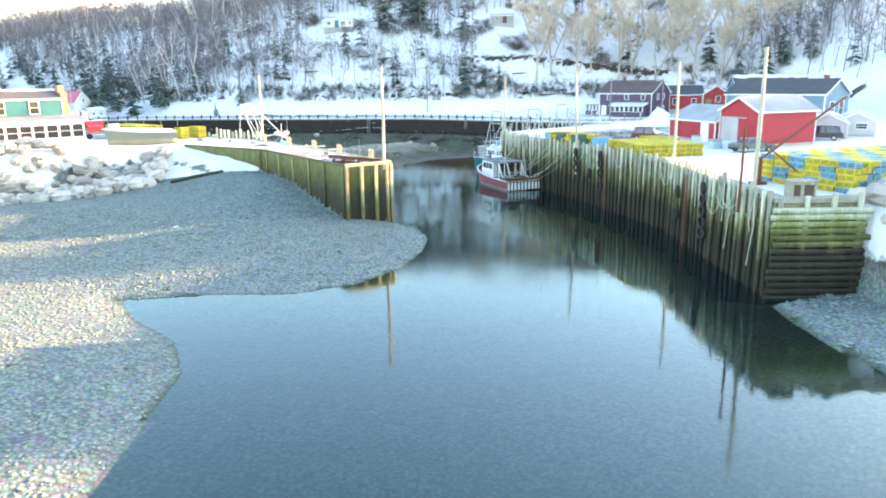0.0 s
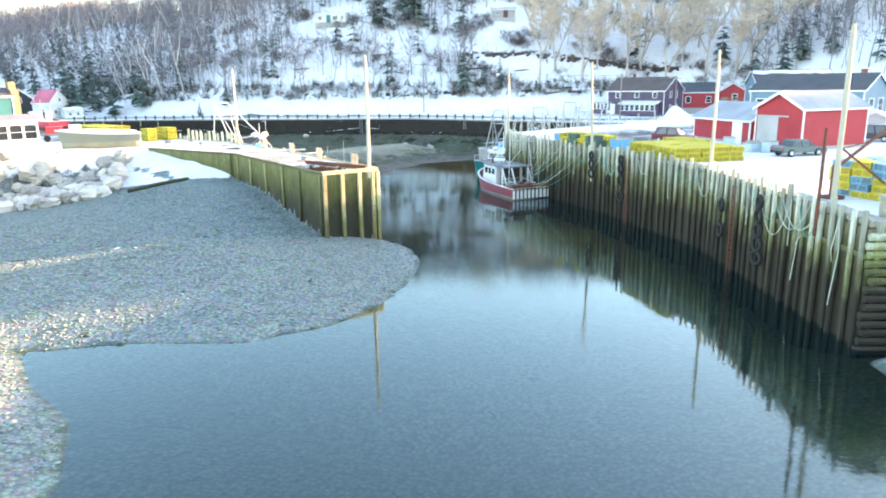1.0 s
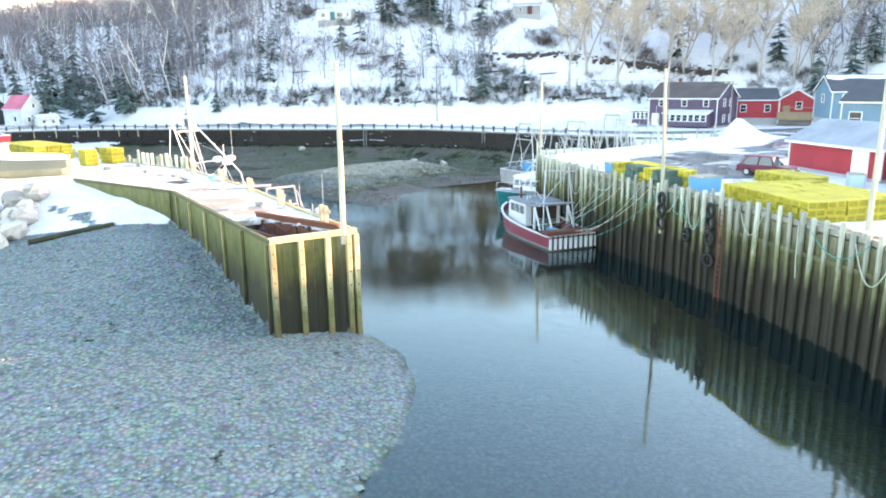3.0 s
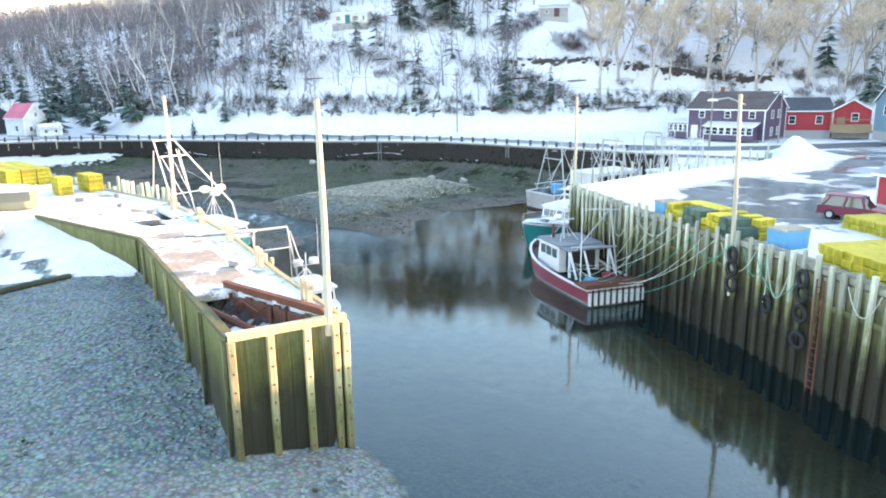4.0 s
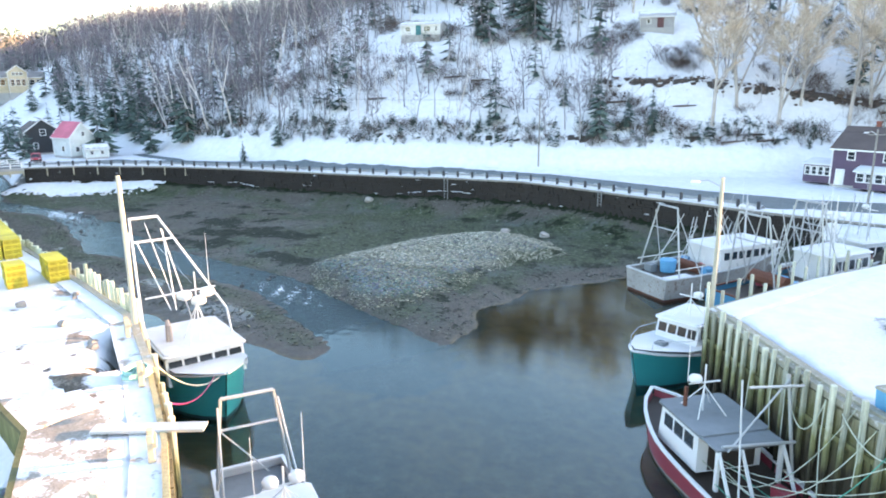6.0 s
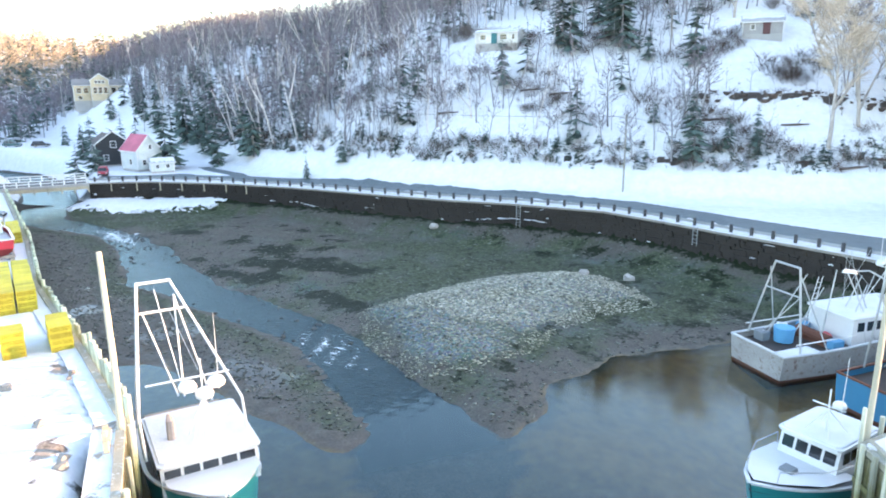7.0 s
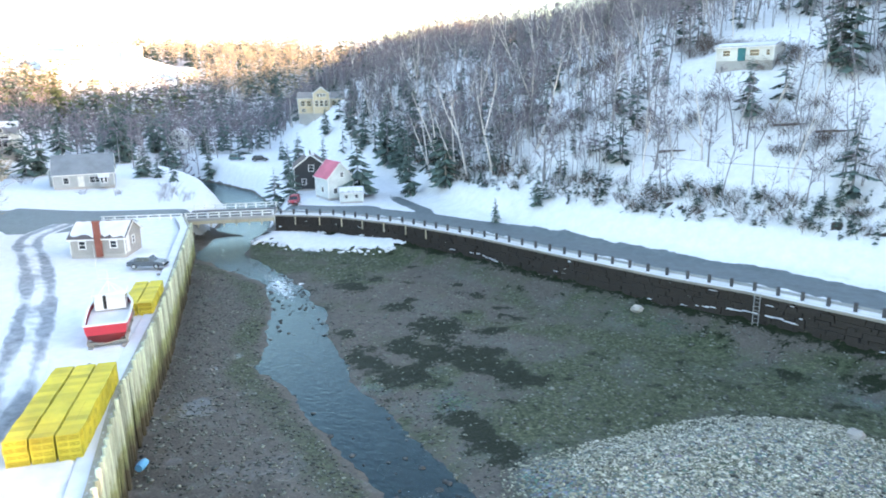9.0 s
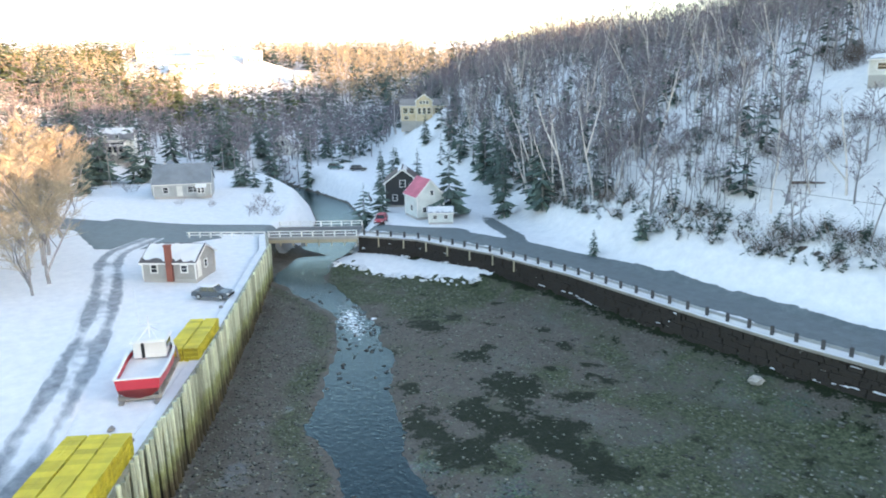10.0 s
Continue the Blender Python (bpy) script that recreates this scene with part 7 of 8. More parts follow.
part("boom", Geo().tube([(-5.5, 2.4, 4.6), (1.0, 0.3, 6.4)], 0.06, 6).tube([(-6.4, 0, 8.9), (1.0, 0.2, 7.6)], 0.02, 4), STEEL, tb)
part("pound_board", Geo().box((-5.0, 0, 2.55), (0.5, 5.0, 0.55), 0, 0.9), paint("tan_board", (0.40, 0.31, 0.22), 0.8, 0.3, 1.5), tb, "tan timber pound board")
for y0, c0 in ((-1.6, RUST), (0.2, BLUE), (1.5, REDHULL)):
    part("gear_bin", Geo().box((-3.5, y0, 1.9), (0.9, 1.1, 0.6), 14, 1.06, 0.05), c0, tb)
for c in ((-4.2, -1.2, 1.7), (-4.6, 0.9, 1.7)):
    part("fish_tote", Geo().box(c, (1.0, 0.65, 0.5), 20, 1.08, 0.05), WHITE, tb)
for i in range(11):
    part("name_stroke", Geo().box((3.4 + i * 0.17, 2.52 - 0.035 * i * i * 0.17, 2.55 + 0.03 * i), (0.11, 0.03, 0.2 if i % 3 else 0.3)), WHITE, tb)

# smaller white boat at the pier's end
sb, L = boat_at("fishing_boat", "pale grey lobster boat with white wheelhouse and whip aerials", (-16.4, 93.2), (-8.8, 82.5), 0.0, "moored fishing boats")
boat_hull(sb, L, 4.0, 0.8, 2.2, 1.0, GREYHULL, TEALDARK, DECKGREY, WHITE)
wheelhouse(sb, -0.4, 2.9, 3.4, 1.1, 1.55, WHITE, WHITE, 4, True, 0.3)
part("bow_deck", Geo().add([(2.6, -1.8, 1.75), (4.6, -1.2, 2.0), (5.9, 0, 2.2), (4.6, 1.2, 2.0), (2.6, 1.8, 1.75)], [(0, 1, 2, 3, 4)]), WHITE, sb)
mast(sb, 1.2, 0.3, 2.75, 2.2, 2)
part("aerial", Geo().tube([(2.0, -1.0, 2.7), (2.0, -1.05, 7.0)], [0.03, 0.012], 5), WHITE, sb)
gantry(sb, -4.6, 3.6, 1.0, 4.6, 1.0, STEEL, 0.7)
part("bait_box", Geo().box((-1.2, 0.4, 1.7), (1.3, 1.6, 1.0), 0, 0.92, 0.2), WHITE, sb)

# turquoise boat at the wharf's inner corner
t2, L = boat_at("fishing_boat", "turquoise boat with white bow deck and wheelhouse at the wharf corner", (12.9, 117.9), (4.2, 107.7), -0.15, "moored fishing boats")
boat_hull(t2, L, 5.0, 0.9, 2.9, 1.4, TEALHULL, TEALDARK, DECKGREY, WHITE)
part("bow_deck", Geo().add([(0.6, -2.35, 2.25), (3.4, -2.1, 2.6), (5.6, -0.9, 2.9), (6.4, 0, 3.0), (5.6, 0.9, 2.9), (3.4, 2.1, 2.6), (0.6, 2.35, 2.25)], [(0, 1, 2, 3, 4, 5, 6)]), WHITE, t2)
part("hatch", Geo().box((3.6, 0.2, 2.75), (0.7, 0.7, 0.2), 0, 0.9), DECKGREY, t2)
wheelhouse(t2, -2.4, 1.7, 3.3, 1.8, 1.9, WHITE, WHITE, 4, True, 0.45)
for y in (-2.1, 2.1):
    part("bow_rail", Geo().tube([(0.6, y * 1.05, 2.3), (0.7, y * 1.05, 2.95), (3.2, y * 0.93, 3.25), (5.6, y * 0.42, 3.55), (5.7, y * 0.4, 2.95)], 0.03, 5), STEEL, t2)
mast(t2, 0.2, 0.2, 3.8, 2.6, 1)

# steel draggers rafted in the inner basin
d1, L = boat_at("trawler", "pale steel trawler with long white deckhouse and stern gantry", (7.4, 129.6), (22.0, 139.4), 0.0, "rafted draggers")
boat_hull(d1, L, 6.4, 1.2, 3.6, 2.2, paint("stained_steel_hull", (0.40, 0.38, 0.35), 0.7, 0.4, 0.8, wear=(0.16, 0.09, 0.06)), RUST, DECKDARK, GREYHULL)
wheelhouse(d1, -1.6, 6.0, 4.4, 2.0, 2.2, WHITE, WHITE, 4, True, 0.3)
for i, (c, m) in enumerate((((-3.0, -2.0, 2.25), BLUE), ((-2.2, 2.1, 2.25), BLUE), ((-4.2, 2.3, 2.2), WHITE), ((-2.5, -0.4, 2.2), BRIGHTRED), ((-6.6, 1.9, 2.1), DECKGREY))):
    part("fish_tote", Geo().box(c, (1.0, 0.8, 0.7 + 0.1 * (i % 3)), 23 * i, 1.06, 0.06), m, d1)
for y in (-2.7, 2.7):
    part("bulwark_rail", Geo().tube([(-7.6, y, 3.0), (-1.8, y, 3.1)], 0.05, 6), WHITE, d1)
gantry(d1, -7.2, 5.6, 2.2, 6.4, -1.6, STEEL, 0.45)
mast(d1, 3.6, 0, 4.6, 4.6, 2)
part("tub", Geo().loft([[(-5.4 + r * math.cos(t), 0.8 + r * math.sin(t), z) for t in np.linspace(0, 6.28, 15)[:-1]] for r, z in ((0.75, 1.85), (0.82, 3.0), (0.82, 3.04), (0.7, 3.04))]), BLUE, d1, "round blue plastic tub")
part("winch", Geo().tube([(-3.2, -1.6, 2.4), (-3.2, 1.6, 2.4)], 0.45, 10).box((-3.2, 0, 2.1), (0.6, 3.6, 0.6)), RUST, d1)
part("deck_snow", Geo().box((-6.2, -1.8, 1.95), (3.4, 1.8, 0.1), 4, 0.8), SNOW, d1)
d2, L = boat_at("trawler", "blue steel dragger with white wheelhouse, gallows and hanging gear", (13.5, 122.8), (28.5, 133.2), 0.0, "rafted draggers")
boat_hull(d2, L, 5.8, 1.2, 3.8, 2.4, frp("blue_hull", (0.05, 0.22, 0.36)), RUST, DECKDARK, RUST)
wheelhouse(d2, 1.0, 6.2, 4.0, 2.4, 2.5, WHITE, WHITE, 4, True, 0.3)
gantry(d2, -6.6, 5.2, 2.4, 6.8, 1.0, STEEL, 0.6)
gantry(d2, -0.6, 5.0, 2.4, 7.4, -0.6, STEEL, 0.5)
mast(d2, 3.4, 0, 5.0, 5.0, 2)
part("net_reel", Geo().tube([(-4.4, -1.9, 3.2), (-4.4, 1.9, 3.2)], 0.6, 10), RUST, d2)
for c, m in (((-2.8, -1.0, 2.6), BLUE), ((-2.2, 0.6, 2.6), BLUE), ((-3.4, 1.4, 2.6), REDHULL)):
    part("fish_tote", Geo().box(c, (1.2, 0.9, 0.8), 15, 1.05, 0.06), m, d2)
d3, L = boat_at("trawler", "white dragger moored beyond with tall rigging", (22.0, 133.2), (33.0, 139.0), 0.0, "rafted draggers")
boat_hull(d3, L, 4.4, 1.0, 3.4, 2.2, GREYHULL, RUST, DECKGREY, WHITE)
wheelhouse(d3, 0.4, 4.2, 3.2, 2.2, 2.3, WHITE, WHITE, 3, True, 0.3)
gantry(d3, -4.4, 3.8, 2.2, 6.6, 0.8, STEEL, 0.6)
mast(d3, 2.2, 0, 4.5, 5.0, 1)

def rigging(ob, seed, x0, x1, w, z, top, count):
    """Stays, booms and a ladder standing about a dragger's deck."""
    r = random.Random(seed)
    for i in range(count):
        x = x0 + (x1 - x0) * (i + r.random()) / count
        y = r.uniform(-w / 2, w / 2)
        part("boom", Geo().tube([(x, y, z), (x + r.uniform(-2.6, 2.6), y * r.uniform(-0.6, 0.8), z + top * r.uniform(0.6, 1.0))], [0.07, 0.045], 6), STEEL, ob)
    for i in range(5):
        part("stay", Geo().tube([(r.uniform(x0, x1), r.choice((-w / 2, w / 2)), z), (r.uniform(x0, x1) * 0.5, 0, z + top)], 0.018, 4), STEEL, ob)
    g = Geo()
    for s in (-0.22, 0.22):
        g.tube([(x0 * 0.4 + s, w * 0.3, z), (x0 * 0.4 + s, w * 0.1, z + top * 0.7)], 0.035, 5)
    for i in range(9):
        k = (i + 1) / 10
        g.tube([(x0 * 0.4 - 0.22, w * (0.3 - 0.2 * k), z + top * 0.7 * k), (x0 * 0.4 + 0.22, w * (0.3 - 0.2 * k), z + top * 0.7 * k)], 0.025, 4)
    part("ladder", g, WHITE, ob)


rigging(d1, 1, -6.5, 5.5, 5.0, 2.2, 7.0, 9)
rigging(d2, 2, -6.0, 6.0, 4.8, 2.4, 7.8, 11)
rigging(d3, 3, -4.5, 4.0, 3.6, 2.2, 7.2, 8)

# boats laid up ashore
lb, L = boat_at("laid_up_boat", "cream boat hull laid up under a snowy cover", (-37.6, 98.0), (-46.0, 94.4), 6.75)
boat_hull(lb, L, 3.6, 0.9, 1.7, 1.1, CREAMHULL, paint("weathered_bottom", (0.34, 0.32, 0.22), 0.8, 0.4), SNOW, WHITE)
part("cover", Geo().loft([[(u * L, y, z) for y, z in ((-1.7 * k, 1.2 + 0.5 * u), (-1.2 * k, 1.45 + 0.5 * u + 0.1 * k), (0, 1.6 + 0.5 * u + 0.15 * k), (1.2 * k, 1.45 + 0.5 * u + 0.1 * k), (1.7 * k, 1.2 + 0.5 * u))] for u, k in ((-0.47, 0.55), (-0.4, 0.85), (-0.2, 1.0), (0.1, 0.98), (0.28, 0.8), (0.4, 0.4), (0.46, 0.12))], False, True), SNOW, lb, "snow-covered tarpaulin", True)
for x in (-3, -0.5, 2.2):
    part("cradle_block", Geo().box((x, 0, -0.75), (0.3, 2.6, 0.7), 0, 0.8), PLANK, lb)
cb, L = boat_at("laid_up_boat", "red and white lobster boat standing on a timber cradle", (-61.2, 122.9), (-68.3, 127.9), 7.35)
boat_hull(cb, L, 3.7, 0.65, 1.6, 0.95, BRIGHTRED, frp("dark_red_bottom", (0.22, 0.03, 0.03)), SNOW, WHITE, 0.1)
wheelhouse(cb, 0.3, 2.6, 2.6, 0.85, 1.35, WHITE, WHITE, 3, True, 0.3)
mast(cb, 0.9, 0, 2.4, 1.9, 0)
part("exhaust", Geo().tube([(-0.5, 0.3, 1.2), (-0.5, 0.3, 2.4)], 0.13, 8), RUBBER, cb)
for y in (-1.3, 1.3):
    part("cradle_runner", Geo().box((0, y, -1.0), (L + 0.6, 0.35, 0.3)), PLANK, cb)
for x in (-4, -1.5, 1.5, 3.6):
    part("cradle_beam", Geo().box((x, 0, -0.72), (0.3, 3.2, 0.3)), PLANK, cb)
    for s in (-1, 1):
        part("cradle_strut", Geo().beam((x, s * 1.5, -0.7), (x, s * 1.35, 0.5), 0.16), PLANK, cb)

# ---- wharf gear ----
def trap_mesh(name, c):
    """A wire lobster trap: frame bars and slatted mesh; its netted inside is darkened for shade."""
    g = Geo()
    l, w, h = 1.24, 0.58, 0.42
    for y in (-w / 2, w / 2):
        for z in (0.02, h - 0.02):
            g.box((0, y, z), (l, 0.045, 0.045))
        for i in range(4):
            g.box((0, y, h * (i + 1) / 5), (l, 0.025, 0.035))
    for x in (-l / 2, 0, l / 2):
        for y in (-w / 2, w / 2):
            g.box((x, y, h / 2), (0.045, 0.045, h))
        g.box((x, 0, h - 0.02), (0.045, w, 0.045))
    for i in range(5):
        g.box((0, -w / 2 + w * (i + 1) / 6, h - 0.02), (l, 0.06, 0.03))
    for x in (-l / 2, l / 2):
        for i in range(3):
            g.box((x, 0, h * (i + 1) / 4), (0.03, w, 0.05))
    return g.mesh(name, c)


TRAP_FRAMES = {k: trap_mesh("frame", c) for k, c in (("yellow", YELLOW), ("blue", TRAPBLUE), ("green", TRAPGREEN))}
# solid netting cores, yellow and blue darkened to paint shade between slats
NETCORE = {k: Geo().box((0, 0, 0.2), (1.16, 0.5, 0.34), 0, 0.98).mesh("netting", m) for k, m in (("yellow", paint("yellow_netting_shade", (0.27, 0.22, 0.022), 0.9, 0.4, 3.0)), ("blue", paint("blue_netting_shade", (0.06, 0.2, 0.32), 0.9, 0.4, 3.0)), ("green", TRAPGREEN))}
TRAPS = {}


def trap(kind, m, group):
    key = (kind, group)
    if key not in TRAPS:
        ob = thing("lobster_trap", m, "%s wire lobster trap in a stack" % kind, "lobster trap", group)
        part("frame", TRAP_FRAMES[kind], None, ob)
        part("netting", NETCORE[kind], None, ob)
        TRAPS[key] = ob
        return ob
    return copy_thing(TRAPS[key], m)


def trap_pile(x, y, rz, cols, rows, high, kinds, label):
    """A heap of traps too many to count, joined by colour."""
    r = random.Random(int(x * 13 + y * 7))
    base = pose(x, y, height(x, y) - 0.04, 0, 0, rz)
    for kind in sorted(set(kinds)):
        g, inner = Geo(), Geo()
        for c in range(cols):
            for i in range(rows):
                for k in range(high):
                    if 0 < c < cols - 1 and 0 < i < rows - 1 and k < high - 2 or r.random() < 0.06 * (k == high - 1):
                        continue
                    if kinds[(i * 3 + k * 2 + c) % len(kinds)] != kind:
                        continue
                    m = base @ pose((c - (cols - 1) / 2) * 1.34 + r.uniform(-0.1, 0.1), (i + 0.5) * 0.63, k * 0.43, r.uniform(-3, 3), r.uniform(-3, 3), r.uniform(-7, 7))
                    for me, g2 in ((TRAP_FRAMES[kind], g), (NETCORE[kind], inner)):
                        g2.add([m @ v.co for v in me.vertices], [tuple(q.vertices) for q in me.polygons])
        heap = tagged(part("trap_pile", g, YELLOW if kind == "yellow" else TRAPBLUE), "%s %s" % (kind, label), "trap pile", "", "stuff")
        part("netting", inner, NETSHADE if kind == "yellow" else TRAPDARK, heap)


def trap_stack(x, y, rz, cols, rows, high, group, kinds=("yellow",), z=None, pick=None, loose=0.0):
    """Rows of traps laid side by side in columns, only the outer shell of the stack."""
    r = random.Random(int(x * 13 + y * 7))
    base = pose(x, y, height(x, y) - 0.04 if z is None else z, 0, 0, rz)
    for c in range(cols):
        for i in range(rows):
            top = high - (r.random() < loose)
            for k in range(top):
                if 0 < c < cols - 1 and 0 < i < rows - 1 and k < top - 1:
                    continue
                kind = pick(c, i, k) if pick else r.choice(kinds)
                trap(kind, base @ pose((c - (cols - 1) / 2) * 1.44 + r.uniform(-0.03, 0.03) * (1 + 5 * loose), (i + 0.5) * 0.62, k * 0.43, 0, 8 * loose * r.uniform(-1, 1), r.uniform(-2, 2) * (1 + 14 * loose)), group)


trap_stack(-46.4, 110.6, 49.5, 3, 18, 4, "yellow traps on the dock")
trap_stack(-38.6, 104.2, 49.5, 1, 3, 4, "small trap stacks on the dock")
trap_stack(-36.7, 106.0, 49.5, 1, 5, 4, "small trap stacks on the dock")
trap_stack(-66.6, 129.0, 49.5, 2, 13, 3, "traps beyond the cradle")
trap_stack(17.0, 84.3, 20, 2, 12, 3, "traps along the wharf", z=6.35, pick=lambda c, i, k: "green" if (i // 3) % 2 == 0 and c == 0 else "yellow", loose=0.3)
trap_pile(22.9, 71.4, 12, 5, 13, 3, ("yellow",), "wire traps heaped on the wharf apron")
trap_pile(26.6, 84.0, 14, 2, 8, 2, ("yellow",), "wire traps stacked near the barn")
trap_pile(25.4, 50.4, -68, 6, 20, 5, ("blue", "yellow", "yellow", "blue", "yellow"), "wire traps in a wall at the wharf end")


def tote(x, y, rz, s, label, m=BLUE):
    z = height(x, y)
    ob = thing("tote", pose(x, y, z, 0, 0, rz), label, "tote", "blue totes on the wharf")
    g = Geo().box((0, 0, s[2] / 2), s, 0, 1.06, 0.08)
    for u in (-0.3, 0.3):
        g.box((u * s[0], 0, s[2] * 0.45), (0.1, s[1] + 0.06, s[2] * 0.8))
    part("body", g, m, ob)
    part("lid", Geo().box((0, 0, s[2] + 0.04), (s[0] * 1.1, s[1] * 1.1, 0.09), 0, 0.96, 0.06), m if s[2] > 1.1 else CAP, ob)
    return ob


tote(13.9, 93.2, 22, (1.5, 1.2, 1.0), "blue insulated fish tote with a pale lid")
tote(18.2, 82.9, 22, (1.9, 1.3, 1.1), "blue insulated fish tote with a pale timber lid")
for i, (x, y) in enumerate(((30.2, 79.6), (31.4, 78.7), (30.8, 81.2), (29.6, 84.0))):
    tote(x, y, 14 + 20 * i, (1.2, 1.0, 0.8 + 0.2 * (i % 2)), "grey-blue fish tote beside the barn", paint("pale_tote", (0.45, 0.56, 0.62), 0.5, 0.15))


def pole(x, y, z0, z1, r, label, name="wharf_pole", material=POLE, lamp=None, lean=0.0):
    ob = thing(name, pose(x, y, z0), label, "pole")
    part("shaft", Geo().tube([(0, 0, 0), (0.05 + lean * 0.5, 0.02, (z1 - z0) * 0.5), (0.02 + lean, 0, z1 - z0)], [r, r * 0.88, r * 0.72], 9), material, ob)
    if lamp:
        part("lamp_arm", Geo().tube([(0, 0, z1 - z0 - 0.6), (lamp[0] * 0.6, lamp[1] * 0.6, z1 - z0 - 0.2), (lamp[0], lamp[1], z1 - z0 - 0.3)], 0.04, 6), STEEL, ob)
        part("lamp_head", Geo().box((lamp[0] * 1.15, lamp[1] * 1.15, z1 - z0 - 0.32), (0.6, 0.25, 0.14), math.degrees(math.atan2(lamp[1], lamp[0])), 0.7), WHITE, ob)
    return ob


pole(-6.15, 69.75, 5.6, 15.45, 0.16, "tall pale timber mooring pole at the pier head")
pole(-25.6, 98.3, 5.6, 15.3, 0.17, "tall pale timber mooring pole on the pier")
pole(8.75, 106.7, 5.6, 14.6, 0.15, "tall timber lamp pole at the wharf corner", lamp=(-1.3, 0.3))
pole(15.5, 83.95, 3.0, 15.1, 0.15, "tall pale timber pole fixed to the wharf edge", lamp=(-1.5, 0.4), lean=-0.35)
pole(22.2, 69.0, 5.6, 15.5, 0.15, "tall pale timber pole on the wharf")
pole(21.5, 49.2, 5.6, 15.9, 0.16, "tall timber pole at the wharf's seaward end")
pole(20.0, 47.95, 5.0, 10.7, 0.1, "rust-brown steel post on the wharf face", "steel_post", RUST)
for x, y, z1, nm in ((1.0, 206.0, 34.6, 0), (-79.7, 199.7, 19.5, 0), (-5.0, 178.5, 18.0, 0), (-86.0, 211.0, 22.0, 0), (34.5, 150.5, 14.6, 1), (47.5, 157.5, 14.0, 1), (-50.0, 236.0, 40.0, 0), (-180.0, 165.0, 18.5, 0)):
    ob = pole(x, y, height(x, y) - 0.3, z1, 0.14, "slender grey utility pole", "utility_pole", PLANK, (-1.2, -0.5) if nm else None)
    part("crossarm", Geo().box((0, 0, z1 - height(x, y) - 0.3), (1.8, 0.1, 0.12)), PLANK, ob)

# boom crane on the wharf end
cr = thing("boom_crane", pose(23.0, 52.0, 6.3), "rusty boom crane with a slim raised jib at the wharf end", "crane")
part("mast", Geo().box((0, 0, 1.0), (0.34, 0.34, 2.0), 20, 0.9, 0.04).box((0, 0, 0.1), (0.9, 0.9, 0.2), 20), RUST, cr)
part("jib", Geo().beam((0, 0, 1.8), (6.6, 2.9, 5.55), 0.13).tube([(6.6, 2.9, 5.55), (7.6, 3.3, 6.1)], 0.09, 6), RUST, cr)
part("stay", Geo().tube([(0.1, 0, 2.9), (2.4, 1.1, 3.2)], 0.035, 5), RUST, cr)
part("fallen_stay", Geo().tube([(0.3, 0, 2.9), (2.9, -1.5, 0.4)], 0.06, 6), RUST, cr)
bx = thing("winch_box", pose(22.9, 45.6, 6.3), "weathered timber winch box on the crib", "box")
part("frame", Geo().box((0, 0, 0.55), (1.5, 1.1, 1.1)).box((0, 0, 1.15), (1.7, 1.3, 0.1)), CAP, bx)
# dark panels paint the shade of two openings on the solid box
part("opening_shade", Geo().box((0.3, -0.56, 0.6), (0.6, 0.06, 0.7)).box((-0.45, -0.56, 0.6), (0.4, 0.06, 0.7)), DECKDARK, bx)

# tyres hung as fenders
TYRE = Geo()
TYRE.loft([[((0.42 + 0.13 * math.cos(q)) * math.cos(t), 0.13 * math.sin(q), (0.42 + 0.13 * math.cos(q)) * math.sin(t)) for q in np.linspace(0, 6.28, 9)[:-1]] for t in np.linspace(0, 2 * math.pi, 15)], True, False)
TYREMESH = TYRE.mesh("tyre", RUBBER, True)
for x, y, zs, a in ((20.45, 55.0, (5.6, 4.7, 3.8, 2.9, 2.0), 90), (15.6, 83.4, (5.7, 4.9, 3.9), 108), (17.3, 77.9, (5.8, 5.0, 3.9, 2.4), 105), (16.6, 80.4, (3.6,), 105), (20.45, 61.0, (4.4, 2.6), 90)):
    for i, z in enumerate(zs):
        ob = tagged(part("tyre", TYREMESH, None), "worn black tyre hung as a fender on the quay", "tyre", "fender tyres")
        ob.matrix_world = pose(x - 0.32 + 0.02 * i, y, z, 0, 0, a + 6 * i - 9)
# ladders
for x, y, a, tall in ((-18.8, 168.45, -13, 4.0), (4.1, 157.2, -40, 2.3)):
    lad = thing("ladder", pose(x, y, 0, 0, 0, a), "grey weathered timber ladder down the dark stone seawall", "ladder")
    for s in (-0.3, 0.3):
        part("stringer", Geo().box((s, 0, 6.1 - tall / 2), (0.08, 0.08, tall), 0, 1.0, 0.02), GREYTIMBER, lad)
    for i in range(int(tall / 0.44)):
        part("rung", Geo().box((0, 0, 5.9 - i * 0.44), (0.58, 0.04, 0.05)), GREYTIMBER, lad)
for x, y, a, z1 in ((17.7, 76.6, 105, 6.2), (20.55, 59.0, 90, 6.2)):
    lad = thing("ladder", pose(x - 0.42, y, 0, 0, 0, a), "dark steel ladder down the quay wall", "ladder")
    for s in (-0.25, 0.25):
        part("stringer", Geo().box((s, 0, 2.6), (0.08, 0.06, 7.0)), RUST, lad)
    for i in range(16):
        part("rung", Geo().tube([(-0.25, 0, 0.3 + i * 0.36), (0.25, 0, 0.3 + i * 0.36)], 0.025, 5), RUST, lad)


